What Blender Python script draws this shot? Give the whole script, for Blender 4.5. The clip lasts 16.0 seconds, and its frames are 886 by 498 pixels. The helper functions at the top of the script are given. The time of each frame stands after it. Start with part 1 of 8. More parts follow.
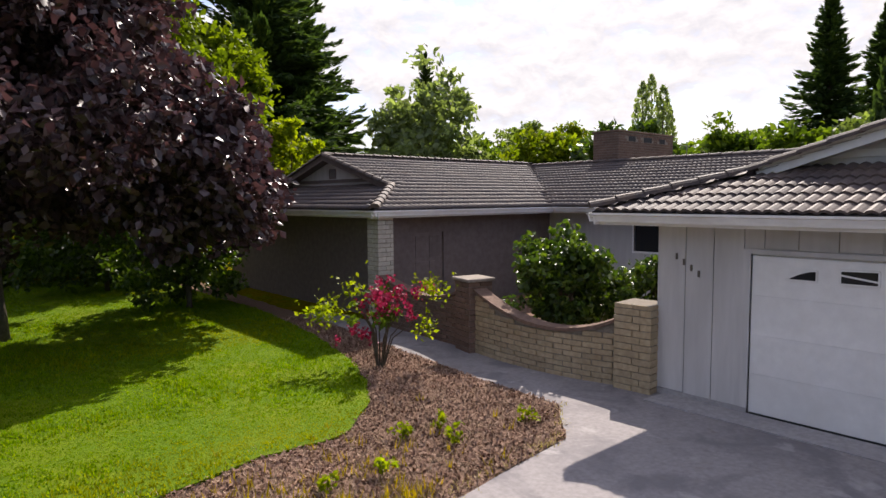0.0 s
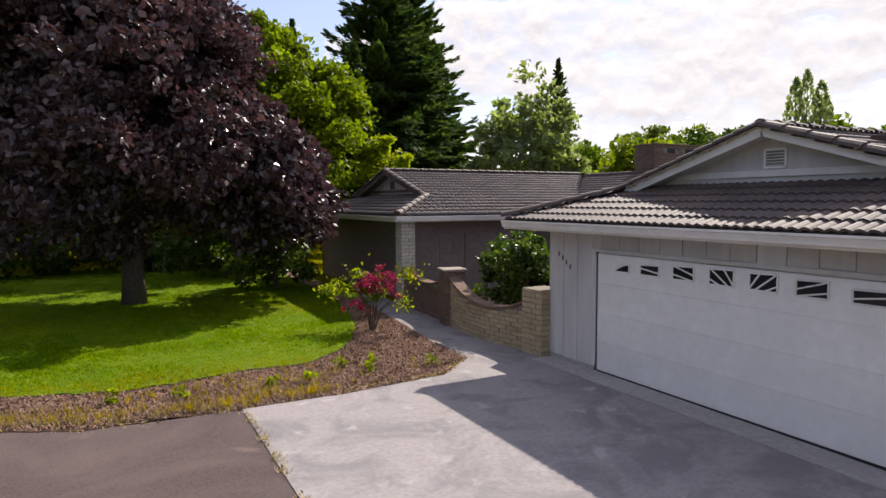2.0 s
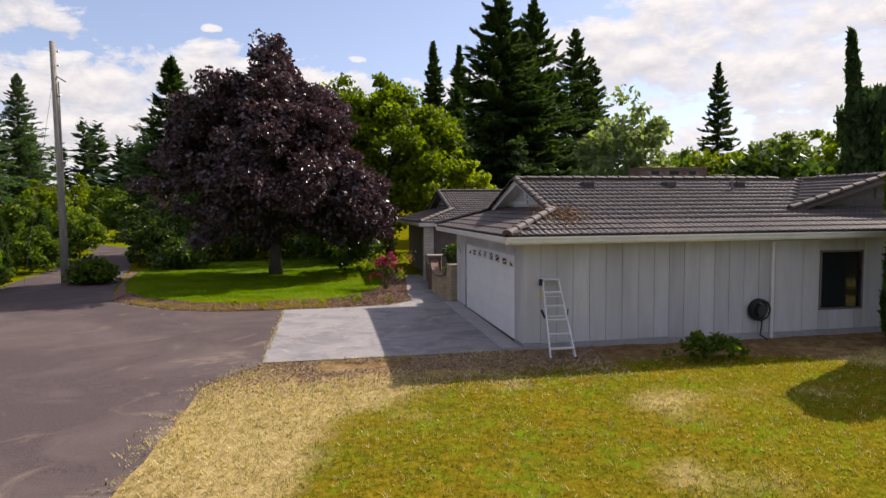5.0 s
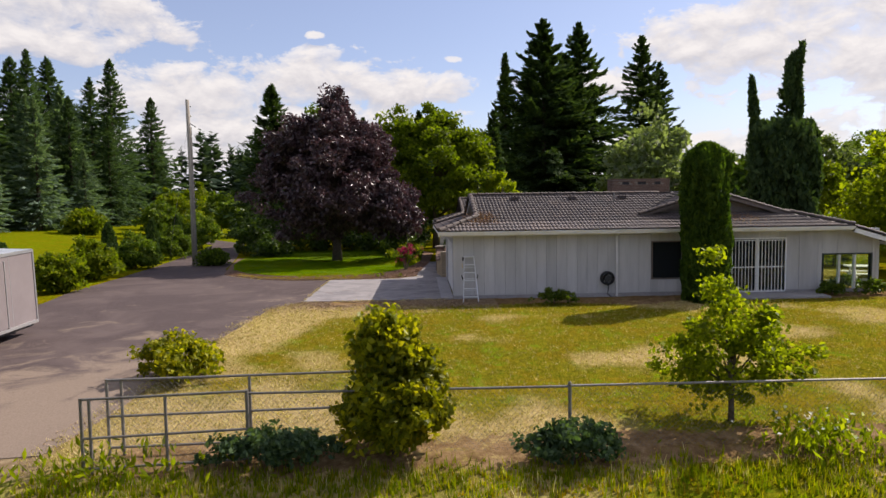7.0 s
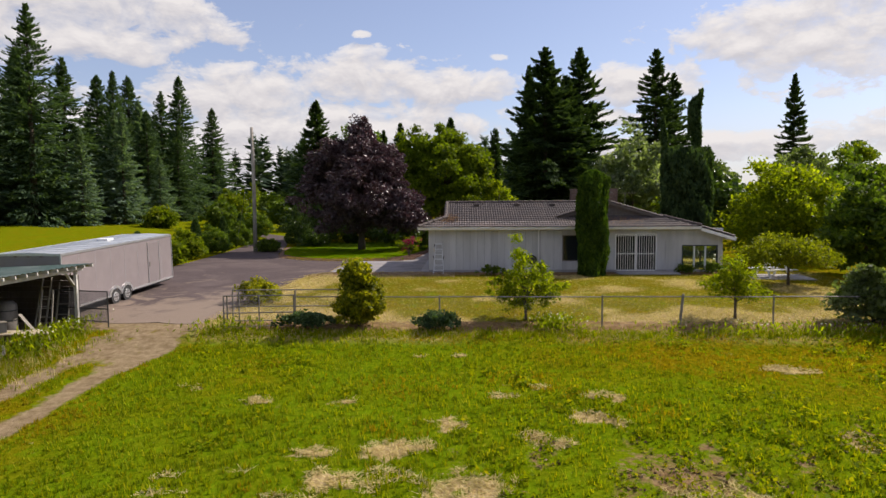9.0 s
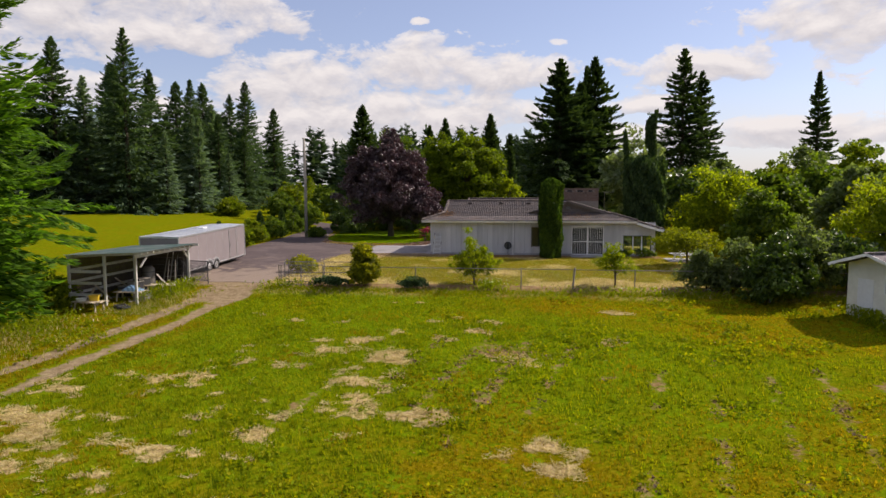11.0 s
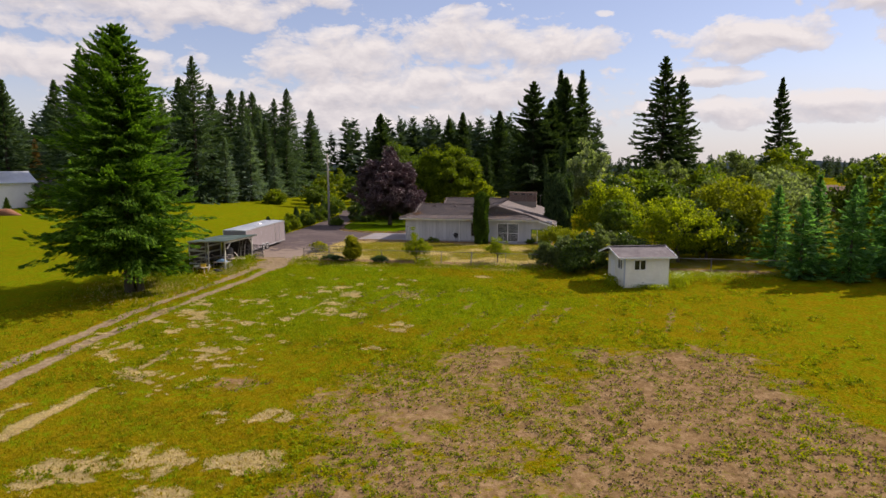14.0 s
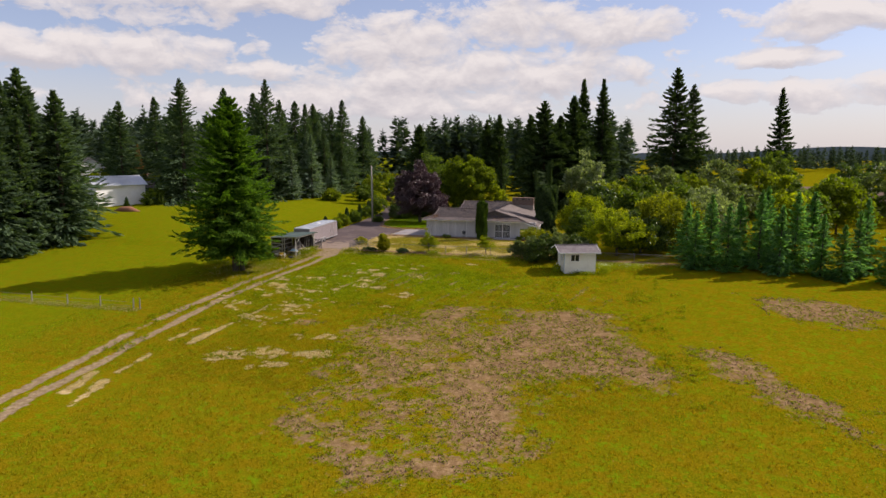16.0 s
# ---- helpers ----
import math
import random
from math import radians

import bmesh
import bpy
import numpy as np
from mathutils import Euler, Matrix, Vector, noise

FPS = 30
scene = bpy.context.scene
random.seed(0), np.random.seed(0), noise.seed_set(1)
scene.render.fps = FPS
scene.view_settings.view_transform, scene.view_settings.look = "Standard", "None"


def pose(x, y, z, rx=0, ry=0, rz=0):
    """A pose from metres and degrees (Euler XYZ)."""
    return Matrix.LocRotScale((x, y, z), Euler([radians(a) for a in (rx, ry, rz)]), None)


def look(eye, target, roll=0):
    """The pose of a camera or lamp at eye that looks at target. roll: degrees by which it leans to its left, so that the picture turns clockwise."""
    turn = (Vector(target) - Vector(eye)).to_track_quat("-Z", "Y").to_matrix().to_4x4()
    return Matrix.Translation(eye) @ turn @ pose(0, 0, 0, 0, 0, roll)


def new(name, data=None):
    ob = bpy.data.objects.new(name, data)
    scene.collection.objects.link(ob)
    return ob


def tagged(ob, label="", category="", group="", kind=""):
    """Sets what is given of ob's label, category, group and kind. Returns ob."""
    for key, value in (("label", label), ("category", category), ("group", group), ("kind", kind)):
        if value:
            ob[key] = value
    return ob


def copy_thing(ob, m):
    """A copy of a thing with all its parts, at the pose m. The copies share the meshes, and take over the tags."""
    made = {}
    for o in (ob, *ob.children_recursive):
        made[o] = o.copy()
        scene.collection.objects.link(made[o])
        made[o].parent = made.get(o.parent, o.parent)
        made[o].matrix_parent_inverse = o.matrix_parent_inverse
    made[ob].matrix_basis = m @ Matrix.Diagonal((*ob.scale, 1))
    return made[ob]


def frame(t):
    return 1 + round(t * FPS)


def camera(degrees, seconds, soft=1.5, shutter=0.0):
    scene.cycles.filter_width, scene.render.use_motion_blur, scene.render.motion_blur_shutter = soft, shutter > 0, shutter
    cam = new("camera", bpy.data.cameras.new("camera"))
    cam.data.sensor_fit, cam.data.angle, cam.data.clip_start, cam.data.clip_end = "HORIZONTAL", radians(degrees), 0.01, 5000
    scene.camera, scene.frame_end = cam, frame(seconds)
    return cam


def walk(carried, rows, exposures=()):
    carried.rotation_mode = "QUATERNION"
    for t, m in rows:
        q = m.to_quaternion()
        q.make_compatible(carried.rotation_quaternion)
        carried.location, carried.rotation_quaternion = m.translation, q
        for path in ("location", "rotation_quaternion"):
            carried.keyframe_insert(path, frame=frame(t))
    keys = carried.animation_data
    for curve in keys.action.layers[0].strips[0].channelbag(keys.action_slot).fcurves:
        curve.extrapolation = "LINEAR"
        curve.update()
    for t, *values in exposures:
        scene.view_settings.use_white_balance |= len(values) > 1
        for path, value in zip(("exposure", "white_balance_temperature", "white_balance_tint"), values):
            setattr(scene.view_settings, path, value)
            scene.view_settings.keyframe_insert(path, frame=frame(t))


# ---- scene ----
cam = camera(70.0, 16.0)
PATH = [
    (0, (-0.518, -0.018, 2.909), (0.796, 1.481, 2.749), -0.4),
    (0.5, (0.069, -1.188, 2.952), (1.276, 0.399, 2.79), -0.8),
    (1, (0.207, -2.359, 2.971), (1.332, -0.713, 2.816), -0.5),
    (1.5, (0.279, -3.618, 3.037), (1.311, -1.911, 2.882), -0.3),
    (2, (0.32, -5.092, 3.054), (1.251, -3.328, 2.905), -0.2),
    (2.5, (0.483, -6.741, 3.117), (1.305, -4.924, 2.97), -0.2),
    (3, (0.729, -8.415, 3.167), (1.462, -6.559, 3.024), 0.1),
    (3.5, (1.313, -10.438, 3.213), (1.946, -8.546, 3.074), 0.0),
    (4, (1.925, -12.692, 3.298), (2.466, -10.772, 3.157), -0.2),
    (6.5, (5.838, -24.547, 3.457), (5.97, -22.556, 3.334), -0.7),
    (7, (6.642, -27.819, 3.669), (6.712, -25.824, 3.535), -0.8),
    (7.5, (7.36, -30.939, 3.685), (7.391, -28.943, 3.558), -0.7),
    (8, (8.144, -34.139, 3.764), (8.143, -32.143, 3.635), -0.5),
    (8.5, (9.052, -37.302, 3.877), (9.022, -35.307, 3.744), -0.3),
    (9, (10.036, -40.528, 3.979), (9.97, -38.534, 3.841), -0.3),
    (11.5, (16.562, -55.821, 5.224), (16.29, -53.848, 5.034), 0.0),
    (12, (18.234, -59.182, 5.663), (17.943, -57.214, 5.461), -0.0),
    (12.5, (19.994, -62.908, 6.153), (19.69, -60.943, 5.941), -0.0),
    (13, (21.85, -67.047, 6.746), (21.53, -65.086, 6.522), 0.1),
    (13.5, (23.938, -71.604, 7.596), (23.6, -69.647, 7.356), 0.1),
    (14, (26.376, -76.603, 8.542), (26.01, -74.653, 8.29), 0.1),
    (14.5, (28.98, -81.957, 9.565), (28.58, -80.015, 9.301), 0.1),
    (15, (31.691, -87.471, 10.583), (31.251, -85.539, 10.309), 0.0),
    (15.5, (34.563, -93.2, 11.704), (34.078, -91.281, 11.417), 0.0),
    (16, (37.604, -99.072, 12.943), (37.071, -97.168, 12.646), 0.1),
]
LIGHTING = [(0.0, 0.62, 6700, 15), (2.0, 0.56, 6700, 14.5), (4.0, 0.42, 6700, 14), (6.5, 0.36, 6700, 14.5), (8.5, 0.20, 6650, 13.5), (12.0, 0.23, 6780, 17), (16.0, 0.14, 6780, 18)]
walk(cam, [(t, look(eye, target, roll)) for t, eye, target, roll in PATH], LIGHTING)

# ---- light, sky ----
SUN_DIR = Vector((0.98, 0.61, 1.0)).normalized()
world = bpy.data.worlds.new("world")
scene.world = world
world.use_nodes = True


def link(tree, a, b):
    tree.links.new(a, b)


def node(tree, kind, **values):
    n = tree.nodes.new(kind)
    for key, value in values.items():
        setattr(n, key, value)
    return n


def ramp(tree, source, stops):
    n = tree.nodes.new("ShaderNodeValToRGB")
    e = n.color_ramp.elements
    while len(e) < len(stops):
        e.new(0.5)
    for el, (p, c) in zip(e, stops):
        el.position = p
        el.color = (*c, 1) if len(c) == 3 else c
    tree.links.new(source, n.inputs[0])
    return n.outputs[0]


def mix(tree, fac, a, b, kind="MIX"):
    n = tree.nodes.new("ShaderNodeMix")
    n.data_type, n.blend_type = "RGBA", kind
    for socket, value in ((n.inputs[0], fac), (n.inputs[6], a), (n.inputs[7], b)):
        if isinstance(value, (int, float)):
            socket.default_value = value
        elif isinstance(value, tuple):
            socket.default_value = (*value, 1)
        else:
            tree.links.new(value, socket)
    return n.outputs[2]


def maths(tree, op, a, b=0.0, clamp=False):
    n = tree.nodes.new("ShaderNodeMath")
    n.operation, n.use_clamp = op, clamp
    for socket, value in ((n.inputs[0], a), (n.inputs[1], b)):
        if isinstance(value, (int, float)):
            socket.default_value = value
        else:
            tree.links.new(value, socket)
    return n.outputs[0]


def noise_of(tree, vector, scale, detail=4.0, rough=0.55, distort=0.0):
    n = tree.nodes.new("ShaderNodeTexNoise")
    n.inputs["Scale"].default_value, n.inputs["Detail"].default_value = scale, detail
    n.inputs["Roughness"].default_value, n.inputs["Distortion"].default_value = rough, distort
    if vector is not None:
        tree.links.new(vector, n.inputs["Vector"])
    return n.outputs[0]


# cumulus by azimuth and height over the horizon, with half-sizes, in degrees
CUMULUS = [(-42, 14.2, 20, 3.6), (-30, 15.6, 9.0, 2.6), (-46, 8.0, 15, 1.5), (-31, 7.0, 3.6, 0.9),
           (-9.0, 11.0, 7.5, 2.3), (-2.0, 10.6, 6.0, 1.6), (-19.0, 9.4, 7.5, 2.4), (-12, 7.0, 15, 2.2), (-22, 4.6, 22, 1.3),
           (-9.0, 14.75, 0.9, 0.3), (3.2, 12.85, 1.0, 0.36), (13.8, 10.2, 6.2, 1.6), (12.0, 7.4, 4.6, 0.7), (20, 4.8, 14, 1.2),
           (25, 13.6, 7.0, 2.2), (34, 12.5, 11, 4.2), (50, 11, 17, 7.0), (70, 16, 22, 10)]


def cloud_field(w, plane, shift):
    """How deep inside a cloud a direction lies: above 0 inside, with a billowed edge."""
    near = None
    for az, el, wide, high in CUMULUS:
        n = node(w, "ShaderNodeVectorMath", operation="MULTIPLY_ADD")
        link(w, plane, n.inputs[0])
        n.inputs[1].default_value = (1 / wide, 1 / high, 0)
        n.inputs[2].default_value = (-az / wide, (shift - el) / high, 0)
        d = node(w, "ShaderNodeVectorMath", operation="LENGTH")
        link(w, n.outputs[0], d.inputs[0])
        near = d.outputs["Value"] if near is None else maths(w, "MINIMUM", near, d.outputs["Value"])
    core = maths(w, "MINIMUM", maths(w, "MAXIMUM", maths(w, "MULTIPLY", maths(w, "SUBTRACT", 1.0, near), 0.85), -0.9), 0.38)
    p = node(w, "ShaderNodeVectorMath", operation="MULTIPLY_ADD")
    link(w, plane, p.inputs[0])
    p.inputs[1].default_value = (0.26, 0.46, 0)
    p.inputs[2].default_value = (0, 0.46 * shift, CLOUD_SEED)
    billow = maths(w, "SUBTRACT", noise_of(w, p.outputs[0], 1.0, 9.0, 0.60, 0.25), 0.5)
    q = node(w, "ShaderNodeVectorMath", operation="MULTIPLY_ADD")
    link(w, plane, q.inputs[0])
    q.inputs[1].default_value = (0.036, 0.055, 0)
    q.inputs[2].default_value = (0, 0.055 * shift, CLOUD_SEED + 4)
    wide_noise = maths(w, "MULTIPLY", maths(w, "SUBTRACT", noise_of(w, q.outputs[0], 1.0, 5.0, 0.5, 0.2), 0.52), 3.2)
    split = node(w, "ShaderNodeSeparateXYZ")
    link(w, plane, split.inputs[0])
    upper = maths(w, "SUBTRACT", maths(w, "MULTIPLY", maths(w, "SUBTRACT", split.outputs[1], 20.0), 0.2, True), 1.0)
    rest = maths(w, "ADD", wide_noise, maths(w, "MULTIPLY", upper, 2.0))
    return maths(w, "ADD", maths(w, "MAXIMUM", core, rest), maths(w, "MULTIPLY", billow, 2.5))


def build_sky():
    w = world.node_tree
    for n in list(w.nodes):
        w.nodes.remove(n)
    out = node(w, "ShaderNodeOutputWorld")
    back = node(w, "ShaderNodeBackground")
    sky = node(w, "ShaderNodeTexSky", sky_type="NISHITA", sun_disc=False)
    sky.sun_elevation = math.asin(SUN_DIR.z)
    sky.sun_rotation = math.atan2(SUN_DIR.x, SUN_DIR.y)
    sky.air_density, sky.dust_density, sky.ozone_density = 1.0, 0.6, 1.5
    coord = node(w, "ShaderNodeTexCoord")
    sep = node(w, "ShaderNodeSeparateXYZ")
    link(w, coord.outputs["Generated"], sep.inputs[0])
    az = maths(w, "MULTIPLY", maths(w, "ARCTAN2", sep.outputs[0], sep.outputs[1]), 57.296)
    el = maths(w, "MULTIPLY", maths(w, "ARCSINE", sep.outputs[2]), 57.296)
    plane = node(w, "ShaderNodeCombineXYZ")
    link(w, az, plane.inputs[0])
    link(w, el, plane.inputs[1])
    here, above = cloud_field(w, plane.outputs[0], 0.0), cloud_field(w, plane.outputs[0], 0.8)
    mask = ramp(w, maths(w, "ADD", here, 0.5), [(0.36, (0, 0, 0)), (0.52, (0.7, 0.7, 0.7)), (0.85, (1, 1, 1))])
    # sunlit tops, greyer bases
    crest = maths(w, "ADD", 0.5, maths(w, "MULTIPLY", maths(w, "SUBTRACT", here, above), 0.62))
    shade = ramp(w, crest, [(0.22, (4.55, 4.55, 4.85)), (0.50, (5.45, 5.4, 5.55)), (0.80, (6.45, 6.35, 6.3))])
    dot = node(w, "ShaderNodeVectorMath", operation="DOT_PRODUCT")
    link(w, coord.outputs["Generated"], dot.inputs[0])
    dot.inputs[1].default_value = SUN_DIR
    toward = maths(w, "MAXIMUM", dot.outputs["Value"], 0.0)
    glow = maths(w, "MULTIPLY", maths(w, "POWER", toward, 6.0), 0.5)
    gl = node(w, "ShaderNodeCombineColor")
    for i in range(3):
        link(w, glow, gl.inputs[i])
    lit = mix(w, 1.0, shade, gl.outputs[0], "ADD")
    hazy = mix(w, 1.0, mix(w, 0.25, sky.outputs[0], (3.9, 4.3, 5.2)), (1.03, 1.0, 1.08), "MULTIPLY")
    low = maths(w, "MULTIPLY", maths(w, "SUBTRACT", 8.0, el), 0.10, True)
    hazy = mix(w, low, hazy, (4.9, 4.95, 5.2))
    both = mix(w, mask, hazy, lit)
    link(w, both, back.inputs[0])
    back.inputs[1].default_value = SKY_STRENGTH
    link(w, back.outputs[0], out.inputs[0])


CLOUD_SEED, SKY_STRENGTH = 3.7, 0.112
build_sky()
sun = new("sun", bpy.data.lights.new("sun", "SUN"))
sun.data.energy, sun.data.angle, sun.data.color = 5.0, radians(0.6), (1.0, 0.94, 0.84)
sun.matrix_world = look(SUN_DIR * 100, (0, 0, 0))


# ---- materials ----
def material(name, rough=0.7, metal=0.0):
    m = bpy.data.materials.new(name)
    m.use_nodes = True
    t = m.node_tree
    b = t.nodes["Principled BSDF"]
    b.inputs["Roughness"].default_value, b.inputs["Metallic"].default_value = rough, metal
    if rough > 0.8:
        b.inputs["Specular IOR Level"].default_value = 0.12
    return m, t, b


def bump(t, b, height, strength=0.3, distance=0.02):
    n = t.nodes.new("ShaderNodeBump")
    n.inputs["Strength"].default_value, n.inputs["Distance"].default_value = strength, distance
    t.links.new(height, n.inputs["Height"])
    t.links.new(n.outputs[0], b.inputs["Normal"])


def place_of(t):
    return t.nodes.new("ShaderNodeNewGeometry").outputs["Position"]


def surface(name, c1, c2, c3=None, fine=9.0, coarse=0.7, rough=0.75, metal=0.0, relief=0.25, depth=0.01, spread=0.12, streak=False):
    """Two-scale mottled surface: c1 to c2 by fine grain, stained with c3 at a coarse scale."""
    m, t, b = material(name, rough, metal)
    p = place_of(t)
    if streak:
        mp = node(t, "ShaderNodeMapping")
        mp.inputs["Scale"].default_value = (1, 1, 0.12)
        link(t, p, mp.inputs[0])
        p = mp.outputs[0]
    grain = noise_of(t, p, fine, 6.0, 0.6)
    col = ramp(t, grain, [(0.32, c1), (0.68, c2)])
    if c3:
        big = noise_of(t, p, coarse, 5.0, 0.6, 0.6)
        f = ramp(t, big, [(0.5 - spread * 0.2, (0, 0, 0)), (0.5 + spread, (0.85, 0.85, 0.85))])
        col = mix(t, f, col, c3)
    info = node(t, "ShaderNodeObjectInfo")
    v = node(t, "ShaderNodeHueSaturation")
    link(t, maths(t, "ADD", maths(t, "MULTIPLY", info.outputs["Random"], 0.22), 0.89), v.inputs["Value"])
    link(t, col, v.inputs["Color"])
    link(t, v.outputs[0], b.inputs["Base Color"])
    bump(t, b, noise_of(t, p, fine * 2.3, 5.0, 0.65), relief, depth)
    return m


def foliage(name, c1, c2, c3, through_light=0.35, rough=0.55, gloss=0.3, glow=(1.5, 1.7, 0.5)):
    m, t, b = material(name, rough)
    g = t.nodes.new("ShaderNodeNewGeometry")
    col = ramp(t, g.outputs["Random Per Island"], [(0.0, c1), (0.55, c2), (1.0, c3)])
    big = noise_of(t, g.outputs["Position"], 0.55, 3.0)
    v = node(t, "ShaderNodeHueSaturation")
    link(t, maths(t, "ADD", maths(t, "MULTIPLY", big, 0.9), 0.55), v.inputs["Value"])
    link(t, col, v.inputs["Color"])
    link(t, v.outputs[0], b.inputs["Base Color"])
    b.inputs["Specular IOR Level"].default_value = gloss
    tr = node(t, "ShaderNodeBsdfTranslucent")
    warm = mix(t, 1.0, v.outputs[0], glow, "MULTIPLY")
    link(t, warm, tr.inputs[0])
    ms = node(t, "ShaderNodeMixShader")
    ms.inputs[0].default_value = through_light
    link(t, b.outputs[0], ms.inputs[1])
    link(t, tr.outputs[0], ms.inputs[2])
    link(t, ms.outputs[0], t.nodes["Material Output"].inputs[0])
    return m


def plain(name, c, rough=0.5, metal=0.0):
    return surface(name, tuple(v * 0.9 for v in c), tuple(min(1, v * 1.08) for v in c), None, 14, 1, rough, metal, 0.08, 0.004)


def glass_like(name, c, rough=0.06, metal=0.0):
    m, t, b = material(name, rough)
    b.inputs["Base Color"].default_value = (*c, 1)
    b.inputs["Specular IOR Level"].default_value = 0.6
    b.inputs["Metallic"].default_value = metal
    bump(t, b, noise_of(t, place_of(t), 3.0), 0.03, 0.01)
    return m


SIDING = surface("painted_siding", (0.50, 0.485, 0.48), (0.59, 0.57, 0.565), (0.40, 0.385, 0.375), 7, 0.9, 0.7, 0, 0.25, 0.006, 0.25, True)
SIDING_DARK = surface("bare_wood_groove", (0.20, 0.19, 0.185), (0.28, 0.27, 0.26), None, 12, 1, 0.9)
WHITE = surface("white_paint", (0.80, 0.785, 0.775), (0.87, 0.855, 0.845), (0.74, 0.725, 0.71), 8, 1.1, 0.45, 0, 0.08, 0.003, 0.3)
GUTTER_PAINT = surface("gutter_paint", (0.76, 0.74, 0.73), (0.84, 0.82, 0.81), (0.62, 0.59, 0.57), 6, 1.2, 0.5, 0, 0.06, 0.003, 0.3)
TILE = surface("roof_tile", (0.056, 0.042, 0.041), (0.105, 0.081, 0.078), (0.150, 0.105, 0.085), 22, 1.1, 0.70, 0, 0.4, 0.006, 0.25)
RIDGE = surface("ridge_tile", (0.050, 0.038, 0.036), (0.088, 0.066, 0.060), (0.12, 0.072, 0.045), 20, 2.0, 0.75, 0, 0.4, 0.006, 0.3)
DECK = surface("roof_deck", (0.04, 0.036, 0.036), (0.07, 0.06, 0.06), None, 9, 1, 0.9)
MOSS = surface("roof_moss", (0.20, 0.10, 0.045), (0.42, 0.22, 0.10), (0.34, 0.22, 0.09), 25, 3, 0.95, 0, 0.6, 0.02)
BRICK = surface("tan_brick", (0.34, 0.26, 0.165), (0.47, 0.375, 0.25), (0.27, 0.195, 0.125), 16, 1.8, 0.88, 0, 0.45, 0.008, 0.3)
MORTAR = surface("mortar", (0.20, 0.17, 0.14), (0.28, 0.25, 0.21), None, 25, 1, 0.95)
BRICK_DARK = surface("weathered_brick", (0.15, 0.095, 0.075), (0.23, 0.155, 0.12), (0.10, 0.075, 0.06), 14, 1.6, 0.9, 0, 0.4, 0.008, 0.3)
BRICK_PALE = surface("pale_brick", (0.44, 0.395, 0.33), (0.56, 0.51, 0.43), None, 14, 1.6, 0.85, 0, 0.3, 0.006)
CAPSTONE = surface("cap_stone", (0.26, 0.22, 0.185), (0.36, 0.31, 0.265), (0.17, 0.145, 0.125), 18, 2.2, 0.85, 0, 0.3, 0.006, 0.3)
HOUSE_WALL = surface("brown_wall", (0.15, 0.115, 0.105), (0.20, 0.16, 0.145), None, 8, 0.8, 0.75, 0, 0.2, 0.006)
CONCRETE = surface("concrete_block", (0.29, 0.275, 0.28), (0.39, 0.37, 0.372), (0.235, 0.222, 0.23), 12, 0.55, 0.9, 0, 0.3, 0.006, 0.22)


def asphalt():
    """Worn purplish asphalt, with sand and dust carried in from the field track."""
    m, t, b = material("worn_asphalt", 0.93)
    p = place_of(t)
    grain = noise_of(t, p, 30.0, 6.0, 0.6)
    col = ramp(t, grain, [(0.32, (0.066, 0.049, 0.049)), (0.68, (0.105, 0.080, 0.078))])
    worn = ramp(t, noise_of(t, p, 0.35, 6.0, 0.65, 0.8), [(0.44, (0, 0, 0)), (0.64, (0.6, 0.6, 0.6))])
    col = mix(t, worn, col, (0.150, 0.115, 0.107))
    sep = node(t, "ShaderNodeSeparateXYZ")
    link(t, p, sep.inputs[0])
    near = maths(t, "MULTIPLY", maths(t, "SUBTRACT", -7.5, sep.outputs[1]), 0.06, True)
    east = maths(t, "MULTIPLY", maths(t, "ADD", sep.outputs[0], 6.0), 0.022, True)
    amount = maths(t, "ADD", maths(t, "ADD", near, east), maths(t, "MULTIPLY", maths(t, "SUBTRACT", noise_of(t, p, 0.45, 7.0, 0.62, 1.8), 0.15), 1.45))
    dust = ramp(t, amount, [(0.72, (0, 0, 0)), (0.98, (0.75, 0.75, 0.75))])
    col = mix(t, dust, col, ramp(t, grain, [(0.3, (0.22, 0.165, 0.125)), (0.7, (0.32, 0.25, 0.195))]))
    link(t, col, b.inputs["Base Color"])
    bump(t, b, noise_of(t, p, 70.0, 5.0, 0.65), 0.4, 0.008)
    return m


ASPHALT = asphalt()


def stained_concrete():
    """Old poured concrete with damp bluish blotches, pale wear and brown oil marks."""
    m, t, b = material("stained_concrete", 0.88)
    p = place_of(t)
    col = ramp(t, noise_of(t, p, 16.0, 7.0, 0.65), [(0.3, (0.235, 0.215, 0.215)), (0.7, (0.325, 0.30, 0.30))])
    damp = ramp(t, noise_of(t, p, 0.9, 7.0, 0.62, 0.9), [(0.46, (0, 0, 0)), (0.62, (0.75, 0.75, 0.75))])
    col = mix(t, damp, col, (0.175, 0.163, 0.172))
    pale = ramp(t, noise_of(t, p, 2.3, 6.0, 0.6, 0.4), [(0.60, (0, 0, 0)), (0.70, (0.7, 0.7, 0.7))])
    col = mix(t, pale, col, (0.39, 0.365, 0.36))
    oil = ramp(t, noise_of(t, p, 0.55, 5.0, 0.6, 1.6), [(0.60, (0, 0, 0)), (0.72, (0.6, 0.6, 0.6))])
    col = mix(t, oil, col, (0.20, 0.155, 0.135))
    link(t, col, b.inputs["Base Color"])
    bump(t, b, noise_of(t, p, 40.0, 5.0, 0.65), 0.3, 0.006)
    return m


